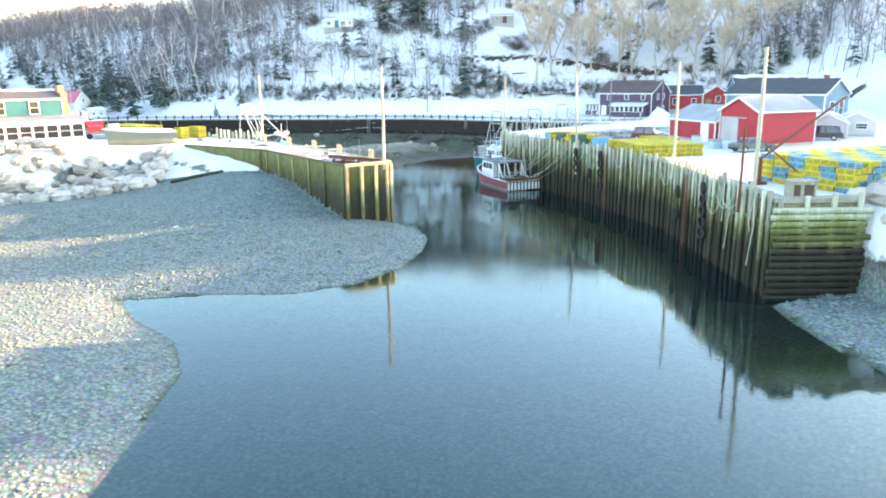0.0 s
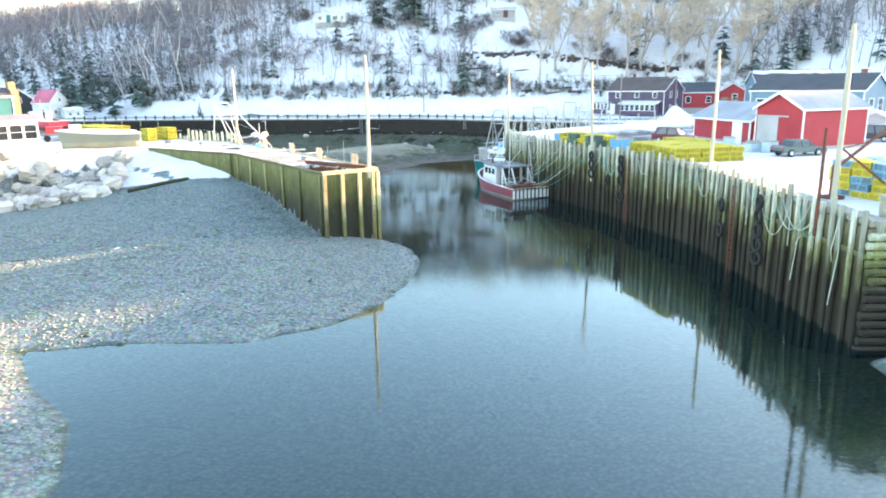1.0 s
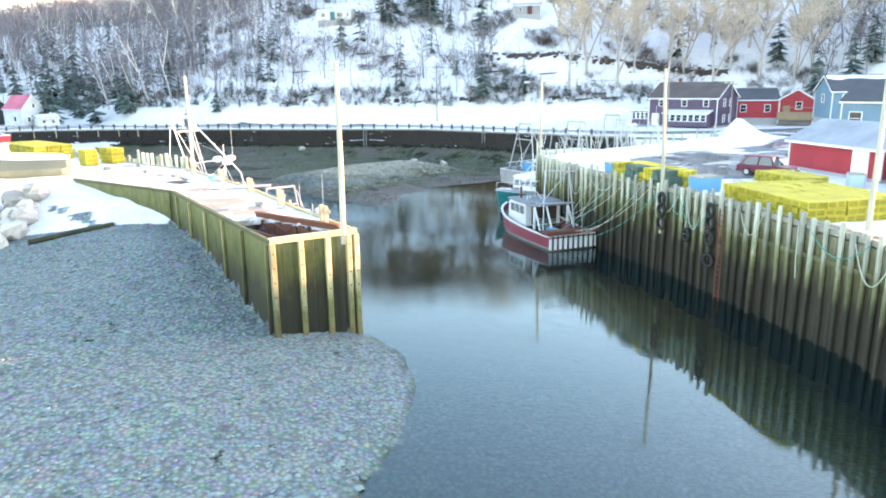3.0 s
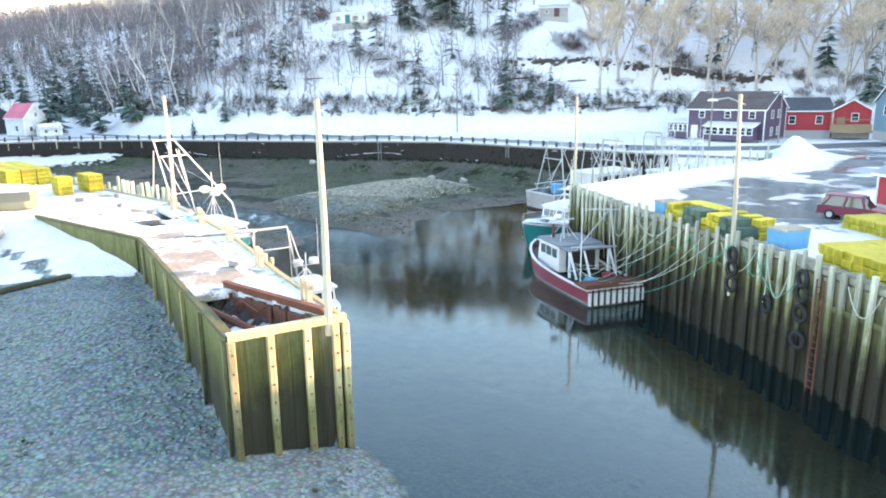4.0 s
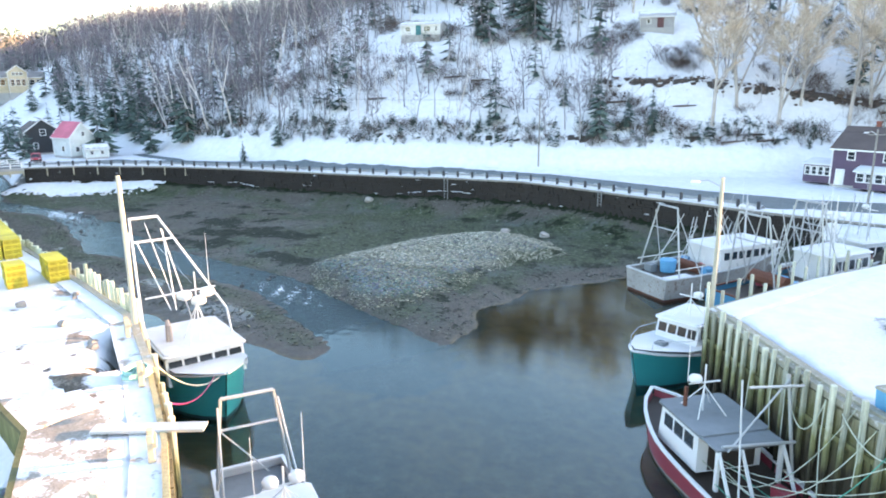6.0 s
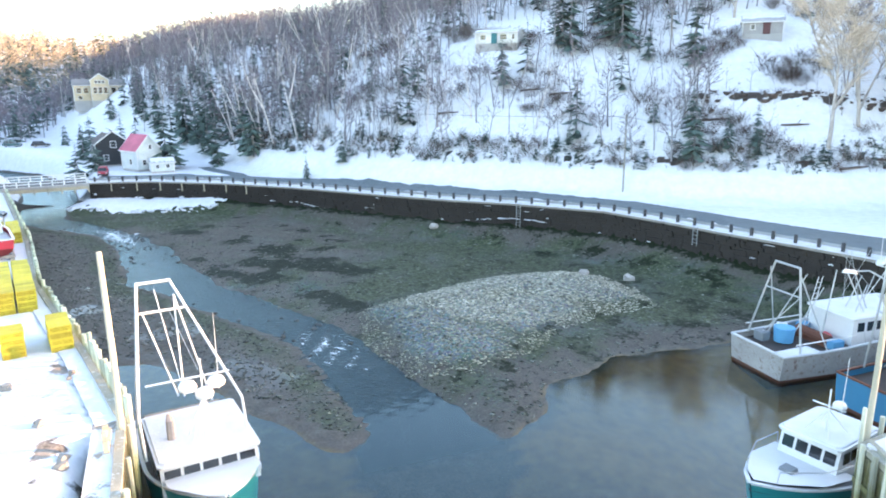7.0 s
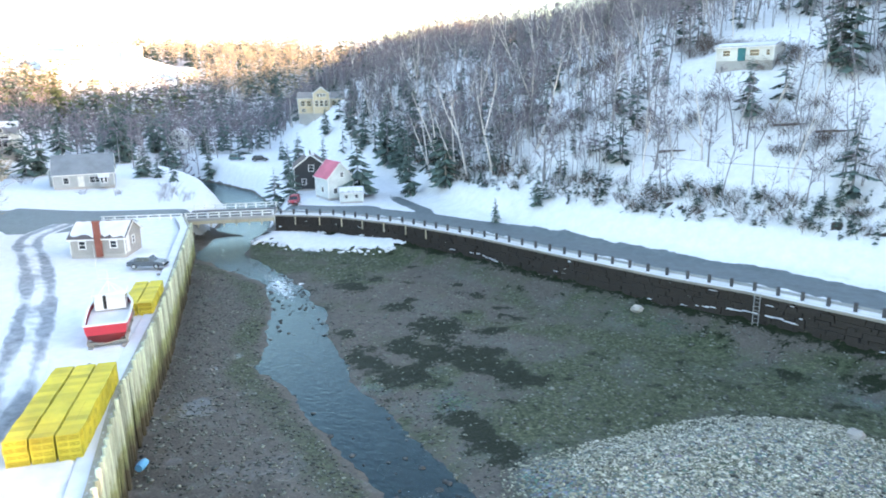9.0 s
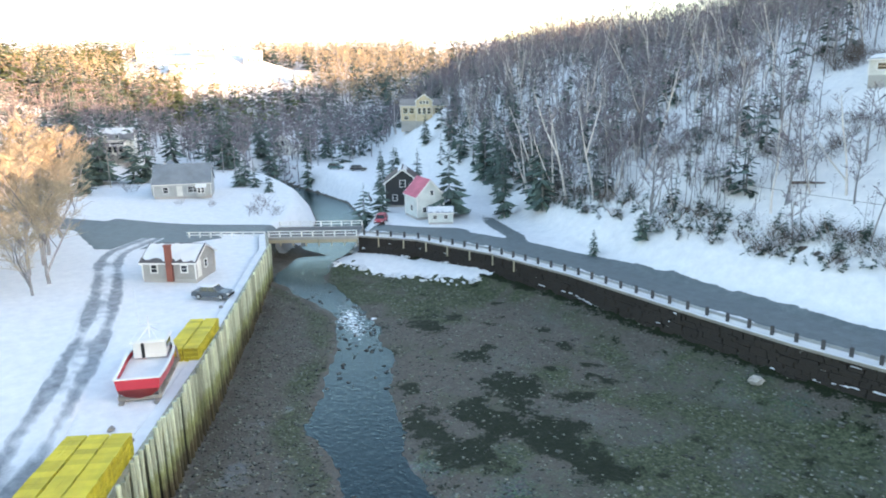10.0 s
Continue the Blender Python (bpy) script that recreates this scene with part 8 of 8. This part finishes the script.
def hang(a, b, sag, r, material, name, label, n=12):
    """A slack rope from a to b."""
    pts = []
    for i in range(n + 1):
        t = i / n
        pts.append((a[0] + (b[0] - a[0]) * t, a[1] + (b[1] - a[1]) * t, a[2] + (b[2] - a[2]) * t - sag * 4 * t * (1 - t)))
    return tagged(part(name, Geo().tube(pts, r, 5), material), label, "rope", "mooring ropes")


rr = random.Random(77)
for i in range(9):
    hang((7.6 - rr.uniform(0, 1.0), 93.0 + rr.uniform(-1, 4), 1.9), (15.4 - i * 0.42, 84.0 + i * 1.1, 6.4 + rr.uniform(-0.3, 0.3)), rr.uniform(0.8, 2.8), 0.024, GREENROPE if i % 3 == 0 else ROPE, "mooring_rope", "slack pale mooring rope from boat to quay")
edge_pts = along(offset_line(WHARF_EDGE[1:], 0.42), 1.0)
for i in range(16):
    k = rr.randrange(2, len(edge_pts) - 6)
    a, b = edge_pts[k], edge_pts[k + rr.choice((2, 3, 4))]
    hang((a[0], a[1], 6.3), (b[0], b[1], 6.2), rr.uniform(0.9, 2.4), 0.03, ROPE if i % 3 else GREENROPE, "mooring_rope", "pale rope slung in a loop along the quay")
for i in range(14):
    a = rr.choice(edge_pts[1:])
    ob = tagged(part("hanging_rope", Geo().tube([(a[0], a[1], 6.4), (a[0] + rr.uniform(-0.2, 0.2), a[1] + rr.uniform(-0.2, 0.2), 4.5), (a[0] + rr.uniform(-0.3, 0.1), a[1] + rr.uniform(-0.4, 0.4), rr.uniform(1.5, 4.0))], 0.03, 5), ROPE), "frayed rope end hanging down the quay", "rope", "hanging ropes")
hang((-20.6, 99.6, 3.3), (-20.9, 93.0, 6.3), 1.1, 0.05, ROPE, "mooring_rope", "white bow line from boat to pier")
hang((-21.2, 99.4, 3.2), (-18.0, 89.2, 6.3), 0.8, 0.04, frp("magenta_rope", (0.35, 0.05, 0.18)), "mooring_rope", "dark red bow line from boat to pier")

# wreckage at the pier head
bm1 = thing("fallen_beam", pose(0, 0, 0), "rusty red steel beam lying across the broken pier head", "beam", "pier wreckage")
part("web", Geo().beam((-12.4, 74.4, 6.45), (-6.5, 70.5, 6.35), 0.12, 0.32), RUST, bm1)
part("flange", Geo().beam((-12.4, 74.4, 6.63), (-6.5, 70.5, 6.53), 0.3, 0.05), RUST, bm1)
bm2 = thing("fallen_beam", pose(0, 0, 0), "rusty pipe lying in the broken pier head", "beam", "pier wreckage")
part("pipe", Geo().tube([(-12.2, 72.0, 5.9), (-9.0, 69.9, 5.5)], 0.2, 8), RUST, bm2)
for i in range(5):
    a = thing("broken_plank", pose(-10.5 + 0.5 * i, 71.0 + 0.3 * (i % 2), 5.0 + 0.05 * i, 3 * i, -4, 40 * i), "broken grey plank in the pier head", "plank", "pier wreckage")
    part("board", Geo().box((0, 0, 0), (2.2 - 0.2 * i, 0.25, 0.07)), PLANK, a)
rp = random.Random(17)
bulk = thing("broken_bulkhead", pose(0, 0, 0), "rotted rust-brown boards below the beam in the broken pier head", "bulkhead", "pier wreckage")
for i in range(13):
    k = (i + 0.5) / 13
    x, y = -12.15 + 5.45 * k, 73.95 - 3.6 * k
    part("board", Geo().box((x + rp.uniform(-0.05, 0.05), y - 0.12 + rp.uniform(-0.05, 0.05), 5.4 + rp.uniform(-0.1, 0.12)), (0.47, 0.12, 1.5), -33 + rp.uniform(-4, 4), rp.uniform(0.94, 1.0)), RUST, bulk)
drift = tagged(part("snow_patch", Geo().blob((-10.0, 70.4, 5.15), (1.35, 1.05, 0.5), rp, 12, 6, 0.1), SNOW), "smooth patch of snow inside the broken pier head", "snow")
for i, (x, y, s) in enumerate(((-11.2, 71.9, 0.55), (-10.6, 71.2, 0.6), (-11.5, 72.7, 0.45), (-9.6, 71.9, 0.4), (-8.6, 70.9, 0.45), (-10.4, 72.4, 0.35), (-9.0, 69.6, 0.35))):
    tagged(part("boulder", Geo().blob((x, y, 5.0 + 0.2 * s), (s, s * 0.85, s * 0.7), rp, 8, 5, 0.18), ROCK), "blue-grey ballast boulder inside the broken pier head", "boulder", "pier ballast")
tagged(part("bent_cable", Geo().tube([(-11.3, 72.9, 5.9), (-10.7, 72.2, 6.3), (-9.9, 71.8, 5.9), (-9.4, 72.0, 6.2), (-9.2, 71.4, 5.5)], 0.045, 6), RUST), "bent rusty cable in the broken pier head", "cable", "pier wreckage")
slab = thing("steel_plate", pose(-17.2, 86.6, 6.42, 0, 0, 12), "grey steel ramp plate lying across the pier deck", "plate")
part("plate", Geo().box((0, 0, 0.06), (4.6, 0.7, 0.12)), STEEL, slab)

# timber stubs and mooring bitts along the pier's inner edge
for i, (x, y, a) in enumerate(along(offset_line(DOCK_EDGE[5:], -0.7), 7.5, 3.0)):
    ob = thing("mooring_bitt", pose(x, y, 6.35, 0, 0, math.degrees(a)), "pale timber mooring bitt on the pier edge", "bitt", "pier bitts")
    for s in (-0.3, 0.3):
        part("post", Geo().box((s, 0, 0.5), (0.26, 0.26, 1.1), 0, 0.94, 0.03), RAW, ob)
    part("crosspiece", Geo().box((0, 0.16, 0.7), (1.0, 0.14, 0.2)), RAW, ob)
for name, ln in (("pier_kerb", DOCK_EDGE[6:]), ("wharf_kerb", WHARF_EDGE[2:])):
    low = name == "pier_kerb"
    structure(name, strip(ln, *((-0.36, -0.12, 6.16, 6.46) if low else (-0.62, -0.36, 6.3, 6.62))), PIERPOST if low else CAP, "pale timber kerb along the deck edge", "kerb")


rw = thing("retaining_wall", pose(0, 0, 0), "dark timber retaining wall along the riverside yard", "retaining wall")
for i in range(6):
    part("timber", strip([(-127.0, 200.5), (-143.0, 211.2), (-158.0, 216.0)], -0.3 - 0.02 * i, 0.0 - 0.02 * i, 2.2 + i * 0.5, 2.68 + i * 0.5), DECKDARK, rw)

# ---- vehicles ----
def car(name, label, x, y, z, rz, c, L=4.5, W=1.8, H=1.5, kind="suv", snow=False):
    ob = thing(name, pose(x, y, z, 0, 0, rz), label, "car", "parked cars")
    pm = frp("car_paint", c)
    back = -L * 0.46 if kind == "suv" else -L * 0.30
    side = [(-L / 2, 0.35), (L / 2, 0.32), (L / 2 + 0.02, 0.62), (L * 0.44, 0.80), (L * 0.22, 0.92), (-L * 0.44 if kind != "suv" else -L * 0.48, 0.95), (-L / 2, 0.85)]
    g = Geo()
    g.loft([[(px, y2 * W / 2 * k, pz) for px, pz in side] for y2, k in ((-1, 0.93), (-0.9, 1.1), (0.9, 1.1), (1, 0.93))], True, True)
    part("body", g, pm, ob)
    cab = [(back, 0.9), (L * 0.24, 0.9), (L * 0.08, H), (back + 0.25, H)]
    g = Geo().loft([[(px, s * W * 0.44 * (1.0 if pz < 1 else 0.85), pz) for px, pz in cab] for s in (-1, 1)], True, True)
    part("window_band", g, GLASS, ob, "dark tinted windows")
    part("roof", Geo().box(((back + 0.25 + L * 0.08) / 2, 0, H + 0.02), (L * 0.08 - back - 0.1, W * 0.78, 0.09), 0, 0.95, 0.1), SNOW if snow else pm, ob)
    for px in (back + 0.12, L * 0.16, (back + L * 0.2) / 2):
        for s in (-1, 1):
            part("pillar", Geo().beam((px, s * W * 0.445, 0.92), (px * 0.72 - 0.04 * L * 0.2, s * W * 0.385, H), 0.1), pm, ob)
    for px in (-L * 0.31, L * 0.31):
        for s in (-1, 1):
            wob = new("wheel")
            wob.parent = ob
            wob.matrix_local = pose(px, s * W * 0.46, 0.33)
            part("tyre", Geo().tube([(0, -0.1, 0), (0, 0.1, 0)], 0.33, 14), RUBBER, wob)
            part("rim", Geo().tube([(0, -0.115, 0), (0, 0.115, 0)], 0.2, 10), STEEL, wob)
    for s in (-1, 1):
        part("headlight", Geo().box((L / 2 - 0.02, s * W * 0.36, 0.66), (0.1, 0.32, 0.14)), WHITE, ob)
        part("tail_light", Geo().box((-L / 2 + 0.02, s * W * 0.38, 0.75), (0.1, 0.22, 0.2)), BRIGHTRED, ob)
    for px in (L / 2, -L / 2):
        part("bumper", Geo().box((px, 0, 0.42), (0.14, W * 0.92, 0.18), 0, 1.0, 0.03), RUBBER, ob)
    return ob


car("car", "dark maroon sport utility car parked on wet asphalt", 26.2, 91.2, 6.3, -42, (0.16, 0.02, 0.05), 4.5, 1.8, 1.62)
car("car", "grey-green saloon car parked by the barn", 32.6, 75.6, 6.3, 14, (0.12, 0.17, 0.16), 4.6, 1.8, 1.4, "saloon")
car("car", "dark car standing in snow beside the grey garages", 46.8, 89.0, 6.3, 150, (0.06, 0.06, 0.07), 5.0, 1.9, 1.7)
car("car", "small red car parked by the bridge road", -102.6, 182.8, 5.85, -52, (0.42, 0.05, 0.07), 4.2, 1.75, 1.5)
car("car", "dark car half buried in snow by the dock", -82.6, 140.2, 6.25, 35, (0.10, 0.12, 0.14), 4.4, 1.8, 1.45, "saloon", True)
car("car", "dark green car in the riverside yard", -166.0, 220.5, height(-166, 220.5), 20, (0.06, 0.14, 0.14), 4.4, 1.8, 1.6)
car("car", "black car in the riverside yard", -158.5, 222.5, height(-158.5, 222.5), 40, (0.03, 0.03, 0.035), 4.4, 1.8, 1.5)
tr = thing("flatbed_truck", pose(-52.8, 107.6, 6.3, 0, 0, 30), "white and red flatbed truck on the snowy dock", "truck")
part("cab", Geo().box((1.9, 0, 1.3), (1.6, 2.0, 1.7), 0, 0.9, 0.1), WHITE, tr)
part("windscreen", Geo().box((2.68, 0, 1.65), (0.06, 1.6, 0.6)), GLASS, tr)
part("bed", Geo().box((-0.8, 0, 0.9), (3.6, 2.1, 0.3)), DECKGREY, tr)
part("load", Geo().box((-0.6, 0, 1.5), (2.2, 1.7, 0.9), 0, 0.96), BRIGHTRED, tr, "red crate")
for px in (-1.6, 1.8):
    for s in (-1, 1):
        part("wheel", Geo().tube([(px, s * 0.98 - 0.12, 0.42), (px, s * 0.98 + 0.12, 0.42)], 0.42, 12), RUBBER, tr)

# ---- stones ----
def boulders(count, spots, material, label, group, smin, smax, seed):
    r = random.Random(seed)
    variants = [Geo().blob((0, 0, 0), (1.0, 0.8, 0.65), r, 8, 5, 0.2).mesh("boulder", material) for _ in range(6)]
    for i in range(count):
        x, y, dz = spots(r, i)
        s = r.uniform(smin, smax)
        ob = tagged(part("boulder", r.choice(variants), None), label, "boulder", group)
        ob.matrix_world = pose(x, y, height(x, y) + 0.3 * s + dz, r.uniform(-20, 20), r.uniform(-20, 20), r.uniform(0, 360)) @ Matrix.Scale(s, 4)


boulders(190, lambda r, i: (-36.0 - 23.0 * (i // 5 / 38) + r.uniform(-0.6, 0.6), 83.0 - 5.0 * (i // 5 / 38) + 2.0 * (i % 5) + r.uniform(-0.6, 0.6), 0.12 * (i % 5)), ROCK, "big pale armour boulder on the snowy beach bank", "armour stones", 0.55, 1.35, 3)
boulders(75, lambda r, i: (26.8 + r.uniform(0.3, 9.0), 43.2 + r.uniform(-4.5, 6.0), 0.0), ROCK, "grey armour boulder beside the log crib", "armour stones", 0.6, 1.25, 4)
boulders(3, lambda r, i: ((-31.3, -8.0, -3.0)[i], (168.4, 150.5, 152.0)[i], -0.1), ROCK, "lone pale boulder on the harbour bed", "bed boulders", 0.5, 1.0, 5)


def cobbles(name, count, draw, material, label, smin, smax, seed):
    """Loose stones strewn on the bed, joined."""
    r = random.Random(seed)
    tpl = [Geo().blob((0, 0, 0), (1.0, 0.78, 0.2), r, 5, 2, 0.3) for _ in range(8)]
    xs, ys = draw(np.random.RandomState(seed), count)
    z, mk = terrain(xs, ys)
    spots = [(r.randrange(8), x, y, q + 0.02, r.uniform(0, 6.28), r.uniform(smin, smax) * (2.0 if r.random() < 0.03 else 1.0), (0, 0)) for x, y, q, s, wd in zip(xs, ys, z, mk["snow"], mk["weed"]) if 0.03 < q < 3.3 and s < 0.5 and (wd < 0.42 or r.random() < (0.35 if material is WEEDROCK else 0.03))]
    woods(name, tpl, spots, material, label, "stones")


def in_poly(poly, box):
    def draw(r, n):
        x, y = r.uniform(box[0], box[1], n * 3), r.uniform(box[2], box[3], n * 3)
        k = inside(x, y, poly)
        return x[k][:n], y[k][:n]
    return draw


cobbles("beach_stones", 25000, in_poly(BAR, (-56, -1, 10, 88)), COBBLE, "loose grey beach cobbles", 0.05, 0.17, 6)
cobbles("east_stones", 1500, in_poly(EAST_BAR, (20, 40, 20, 45)), COBBLE, "loose grey beach cobbles", 0.08, 0.24, 7)
MOSSY = bark_material("mossy_gravel", (0.12, 0.12, 0.08), (0.43, 0.425, 0.32), 0.55)
RIM = [(-24.0, 134.0), (-16.0, 131.0), (-8.5, 133.0), (-4.7, 138.4), (0.3, 142.5), (-2.3, 148.8), (-6.0, 152.4), (-11.0, 153.4), (-17.0, 150.2), (-20.8, 145.6), (-25.0, 139.0)]
cobbles("mound_stones", 9000, in_poly(MOUND, (-29, 1, 120, 154)), MOSSY, "mossy grey gravel on the lower side of the bank", 0.05, 0.17, 18)
cobbles("mound_stones", 9000, in_poly(RIM, (-26, 1, 130, 154)), PALE, "pale gravel heaped on the bed", 0.04, 0.15, 8)
cobbles("bed_stones", 13000, in_poly(MUD_RIGHT, (-95, 8, 112, 176)), WEEDROCK, "dark weedy stones on the harbour bed", 0.04, 0.22, 9)
cobbles("mud_stones", 9000, in_poly(MUD_LEFT, (-98, -18, 105, 157)), WEEDROCK, "stones in the mud by the dock", 0.06, 0.2, 10)


rs = random.Random(31)
wet_stones = []
for i in range(120):
    a = rs.choice((1, 2, 2, 3, 3, 3, 3, 4, 4, 4, 5, 8, 9, 10, 10, 11))
    p, q, t = STREAM_LINE[a], STREAM_LINE[a + 1], rs.random()
    e = (p[2] + t * (q[2] - p[2]) + 0.6) * rs.choice((-1, 1)) * rs.random() ** 0.5
    dx, dy = q[0] - p[0], q[1] - p[1]
    n0 = math.hypot(dx, dy)
    wet_stones.append((rs.randrange(6), p[0] + t * dx - dy / n0 * e, p[1] + t * dy + dx / n0 * e, p[3] + t * (q[3] - p[3]), rs.uniform(0, 6.28), rs.uniform(0.10, 0.34), (0, 0)))
woods("brook_stones", [Geo().blob((0, 0, 0), (1.0, 0.8, 0.5), rs, 6, 4, 0.25) for _ in range(6)], wet_stones, bark_material("wet_stone", (0.025, 0.026, 0.024), (0.10, 0.098, 0.09), 0.5), "dark wet stones breaking the brook's surface", "stones")

ri = random.Random(57)
cakes = []
for i in range(110):
    x = ri.uniform(-100, -73)
    y = 174.9 + 0.26 * (x + 86) + ri.choice((-1, -1, 1)) * ri.uniform(1.6, 3.6)
    cakes.append((ri.randrange(5), x, y, height(x, y) + 0.08, ri.uniform(0, 6.28), ri.uniform(0.18, 0.62), (0, 0)))
woods("ice_cakes", [Geo().blob((0, 0, 0), (1.0, 0.7, 0.4), ri, 6, 3, 0.3) for _ in range(5)], cakes, SNOW, "broken cakes of snowy ice stranded on the islet", "ice")

rb0 = random.Random(41)
bank_line = along(BANK, 0.25)
on_bank = []
for i in range(240):
    x, y, a = rb0.choice(bank_line)
    x, y = x + rb0.gauss(0, 0.6), y + rb0.gauss(0, 1.0)
    on_bank.append((x, y))
woods("bank_rocks", [Geo().blob((0, 0, 0), (1.0, 0.8, 0.6), rb0, 6, 4, 0.3) for _ in range(5)], [(rb0.randrange(5), x, y, height(x, y) + 0.05, rb0.uniform(0, 6.28), rb0.uniform(0.2, 0.6), (0, 0)) for x, y in on_bank[:150]], SHRUB, "dark earth-stained rocks along the bare bank", "rocks")
woods("undergrowth", BUSHES, [(rb0.randrange(4), x, y + 0.6, height(x, y), rb0.uniform(0, 6.28), rb0.uniform(0.4, 0.8), (0, 0)) for x, y in on_bank[150:]], SHRUB, "brown brush along the bare bank", "undergrowth")

# a blue barrel washed up at the dock's foot, and things left lying on the hillside
bl = thing("barrel", pose(-50.4, 118.6, height(-49.6, 119.6) + 0.35, 90, 0, 30), "blue plastic barrel lying at the foot of the dock wall", "barrel")
part("body", Geo().tube([(0, 0, -0.5), (0, 0, -0.2), (0, 0, 0.2), (0, 0, 0.5)], [0.28, 0.33, 0.33, 0.28], 12), BLUE, bl)
for i, (x, y, rz, n) in enumerate(((-22.0, 199.0, 20, 4.5), (-17.0, 197.5, -8, 3.6), (26.0, 181.0, 25, 4.8), (29.0, 182.4, -30, 3.6), (31.5, 181.6, 8, 4.2), (8.0, 189.5, 4, 5.0), (19.0, 188.0, -14, 3.8), (-37.0, 196.0, 12, 4.0))):
    lg = thing("fallen_log", pose(x, y, height(x, y) + 0.18, 0, 0, rz), "dark fallen log lying in hillside snow", "log", "fallen logs")
    part("stem", Geo().tube([(-n / 2, 0, 0), (0, 0.1, 0.15), (n / 2, -0.1, 0.25)], [0.2, 0.17, 0.1], 7), SHRUB, lg)
    part("stub", Geo().tube([(0.3, 0.05, 0.2), (0.7, 0.3, 0.9)], [0.07, 0.03], 5), SHRUB, lg)

dl = thing("drift_log", pose(0, 0, 0), "weed-green drift log lying at the foot of the snow bank", "log")
part("stem", Geo().tube([(-33.0, 83.2, height(-33.0, 83.2) + 0.1), (-30.0, 84.5, height(-30.0, 84.5) + 0.12), (-27.4, 85.6, height(-27.4, 85.6) + 0.1)], [0.26, 0.24, 0.18], 8), PIERWALL, dl)
coil = thing("rope_heap", pose(-20.9, 91.4, 6.42), "heap of pale teal rope on the pier edge", "rope")
part("coils", Geo().tube([(math.cos(i * 0.7) * (0.55 + 0.12 * math.sin(i)), math.sin(i * 0.7) * (0.75 + 0.1 * math.cos(i * 1.3)), 0.04 + 0.006 * i) for i in range(64)], 0.045, 5), paint("teal_rope", (0.30, 0.55, 0.50), 0.85, 0.2, 3.0), coil)
rl = random.Random(12)
for x, y in ((-33.3, 103.2), (-32.9, 102.6), (-26.0, 95.0), (-26.5, 95.6), (-30.0, 97.7), (-35.2, 100.5), (-55.6, 119.9), (-58.2, 119.6), (-80.2, 141.6), (-79.0, 139.2), (-74.0, 134.5), (-71.5, 133.2), (-86.0, 146.2), (-13.4, 78.4)):
    s = rl.uniform(0.22, 0.42)
    ob = tagged(part("rubble", Geo().blob((0, 0, 0), (1.0, 0.8, 0.6), rl, 7, 4, 0.3), PLANK), "dark lump of grit and wood poking through dock snow", "rubble", "rubble on the dock")
    ob.matrix_world = pose(x, y, height(x, y) + 0.3 * s, 0, 0, rl.uniform(0, 360)) @ Matrix.Scale(s, 4)

# wires along the shore road and up the hill
for a, b in (((-5.0, 178.5, 17.6), (34.5, 150.5, 14.2)), ((34.5, 150.5, 14.2), (47.5, 157.5, 13.6)), ((-5.0, 178.5, 17.6), (-79.7, 199.7, 19.1)), ((-79.7, 199.7, 19.1), (-86.0, 211.0, 21.6)), ((-5.0, 178.5, 17.4), (1.0, 206.0, 34.2))):
    hang(a, b, 0.9, 0.02, RUBBER, "overhead_wire", "thin dark overhead wire between utility poles", 10)
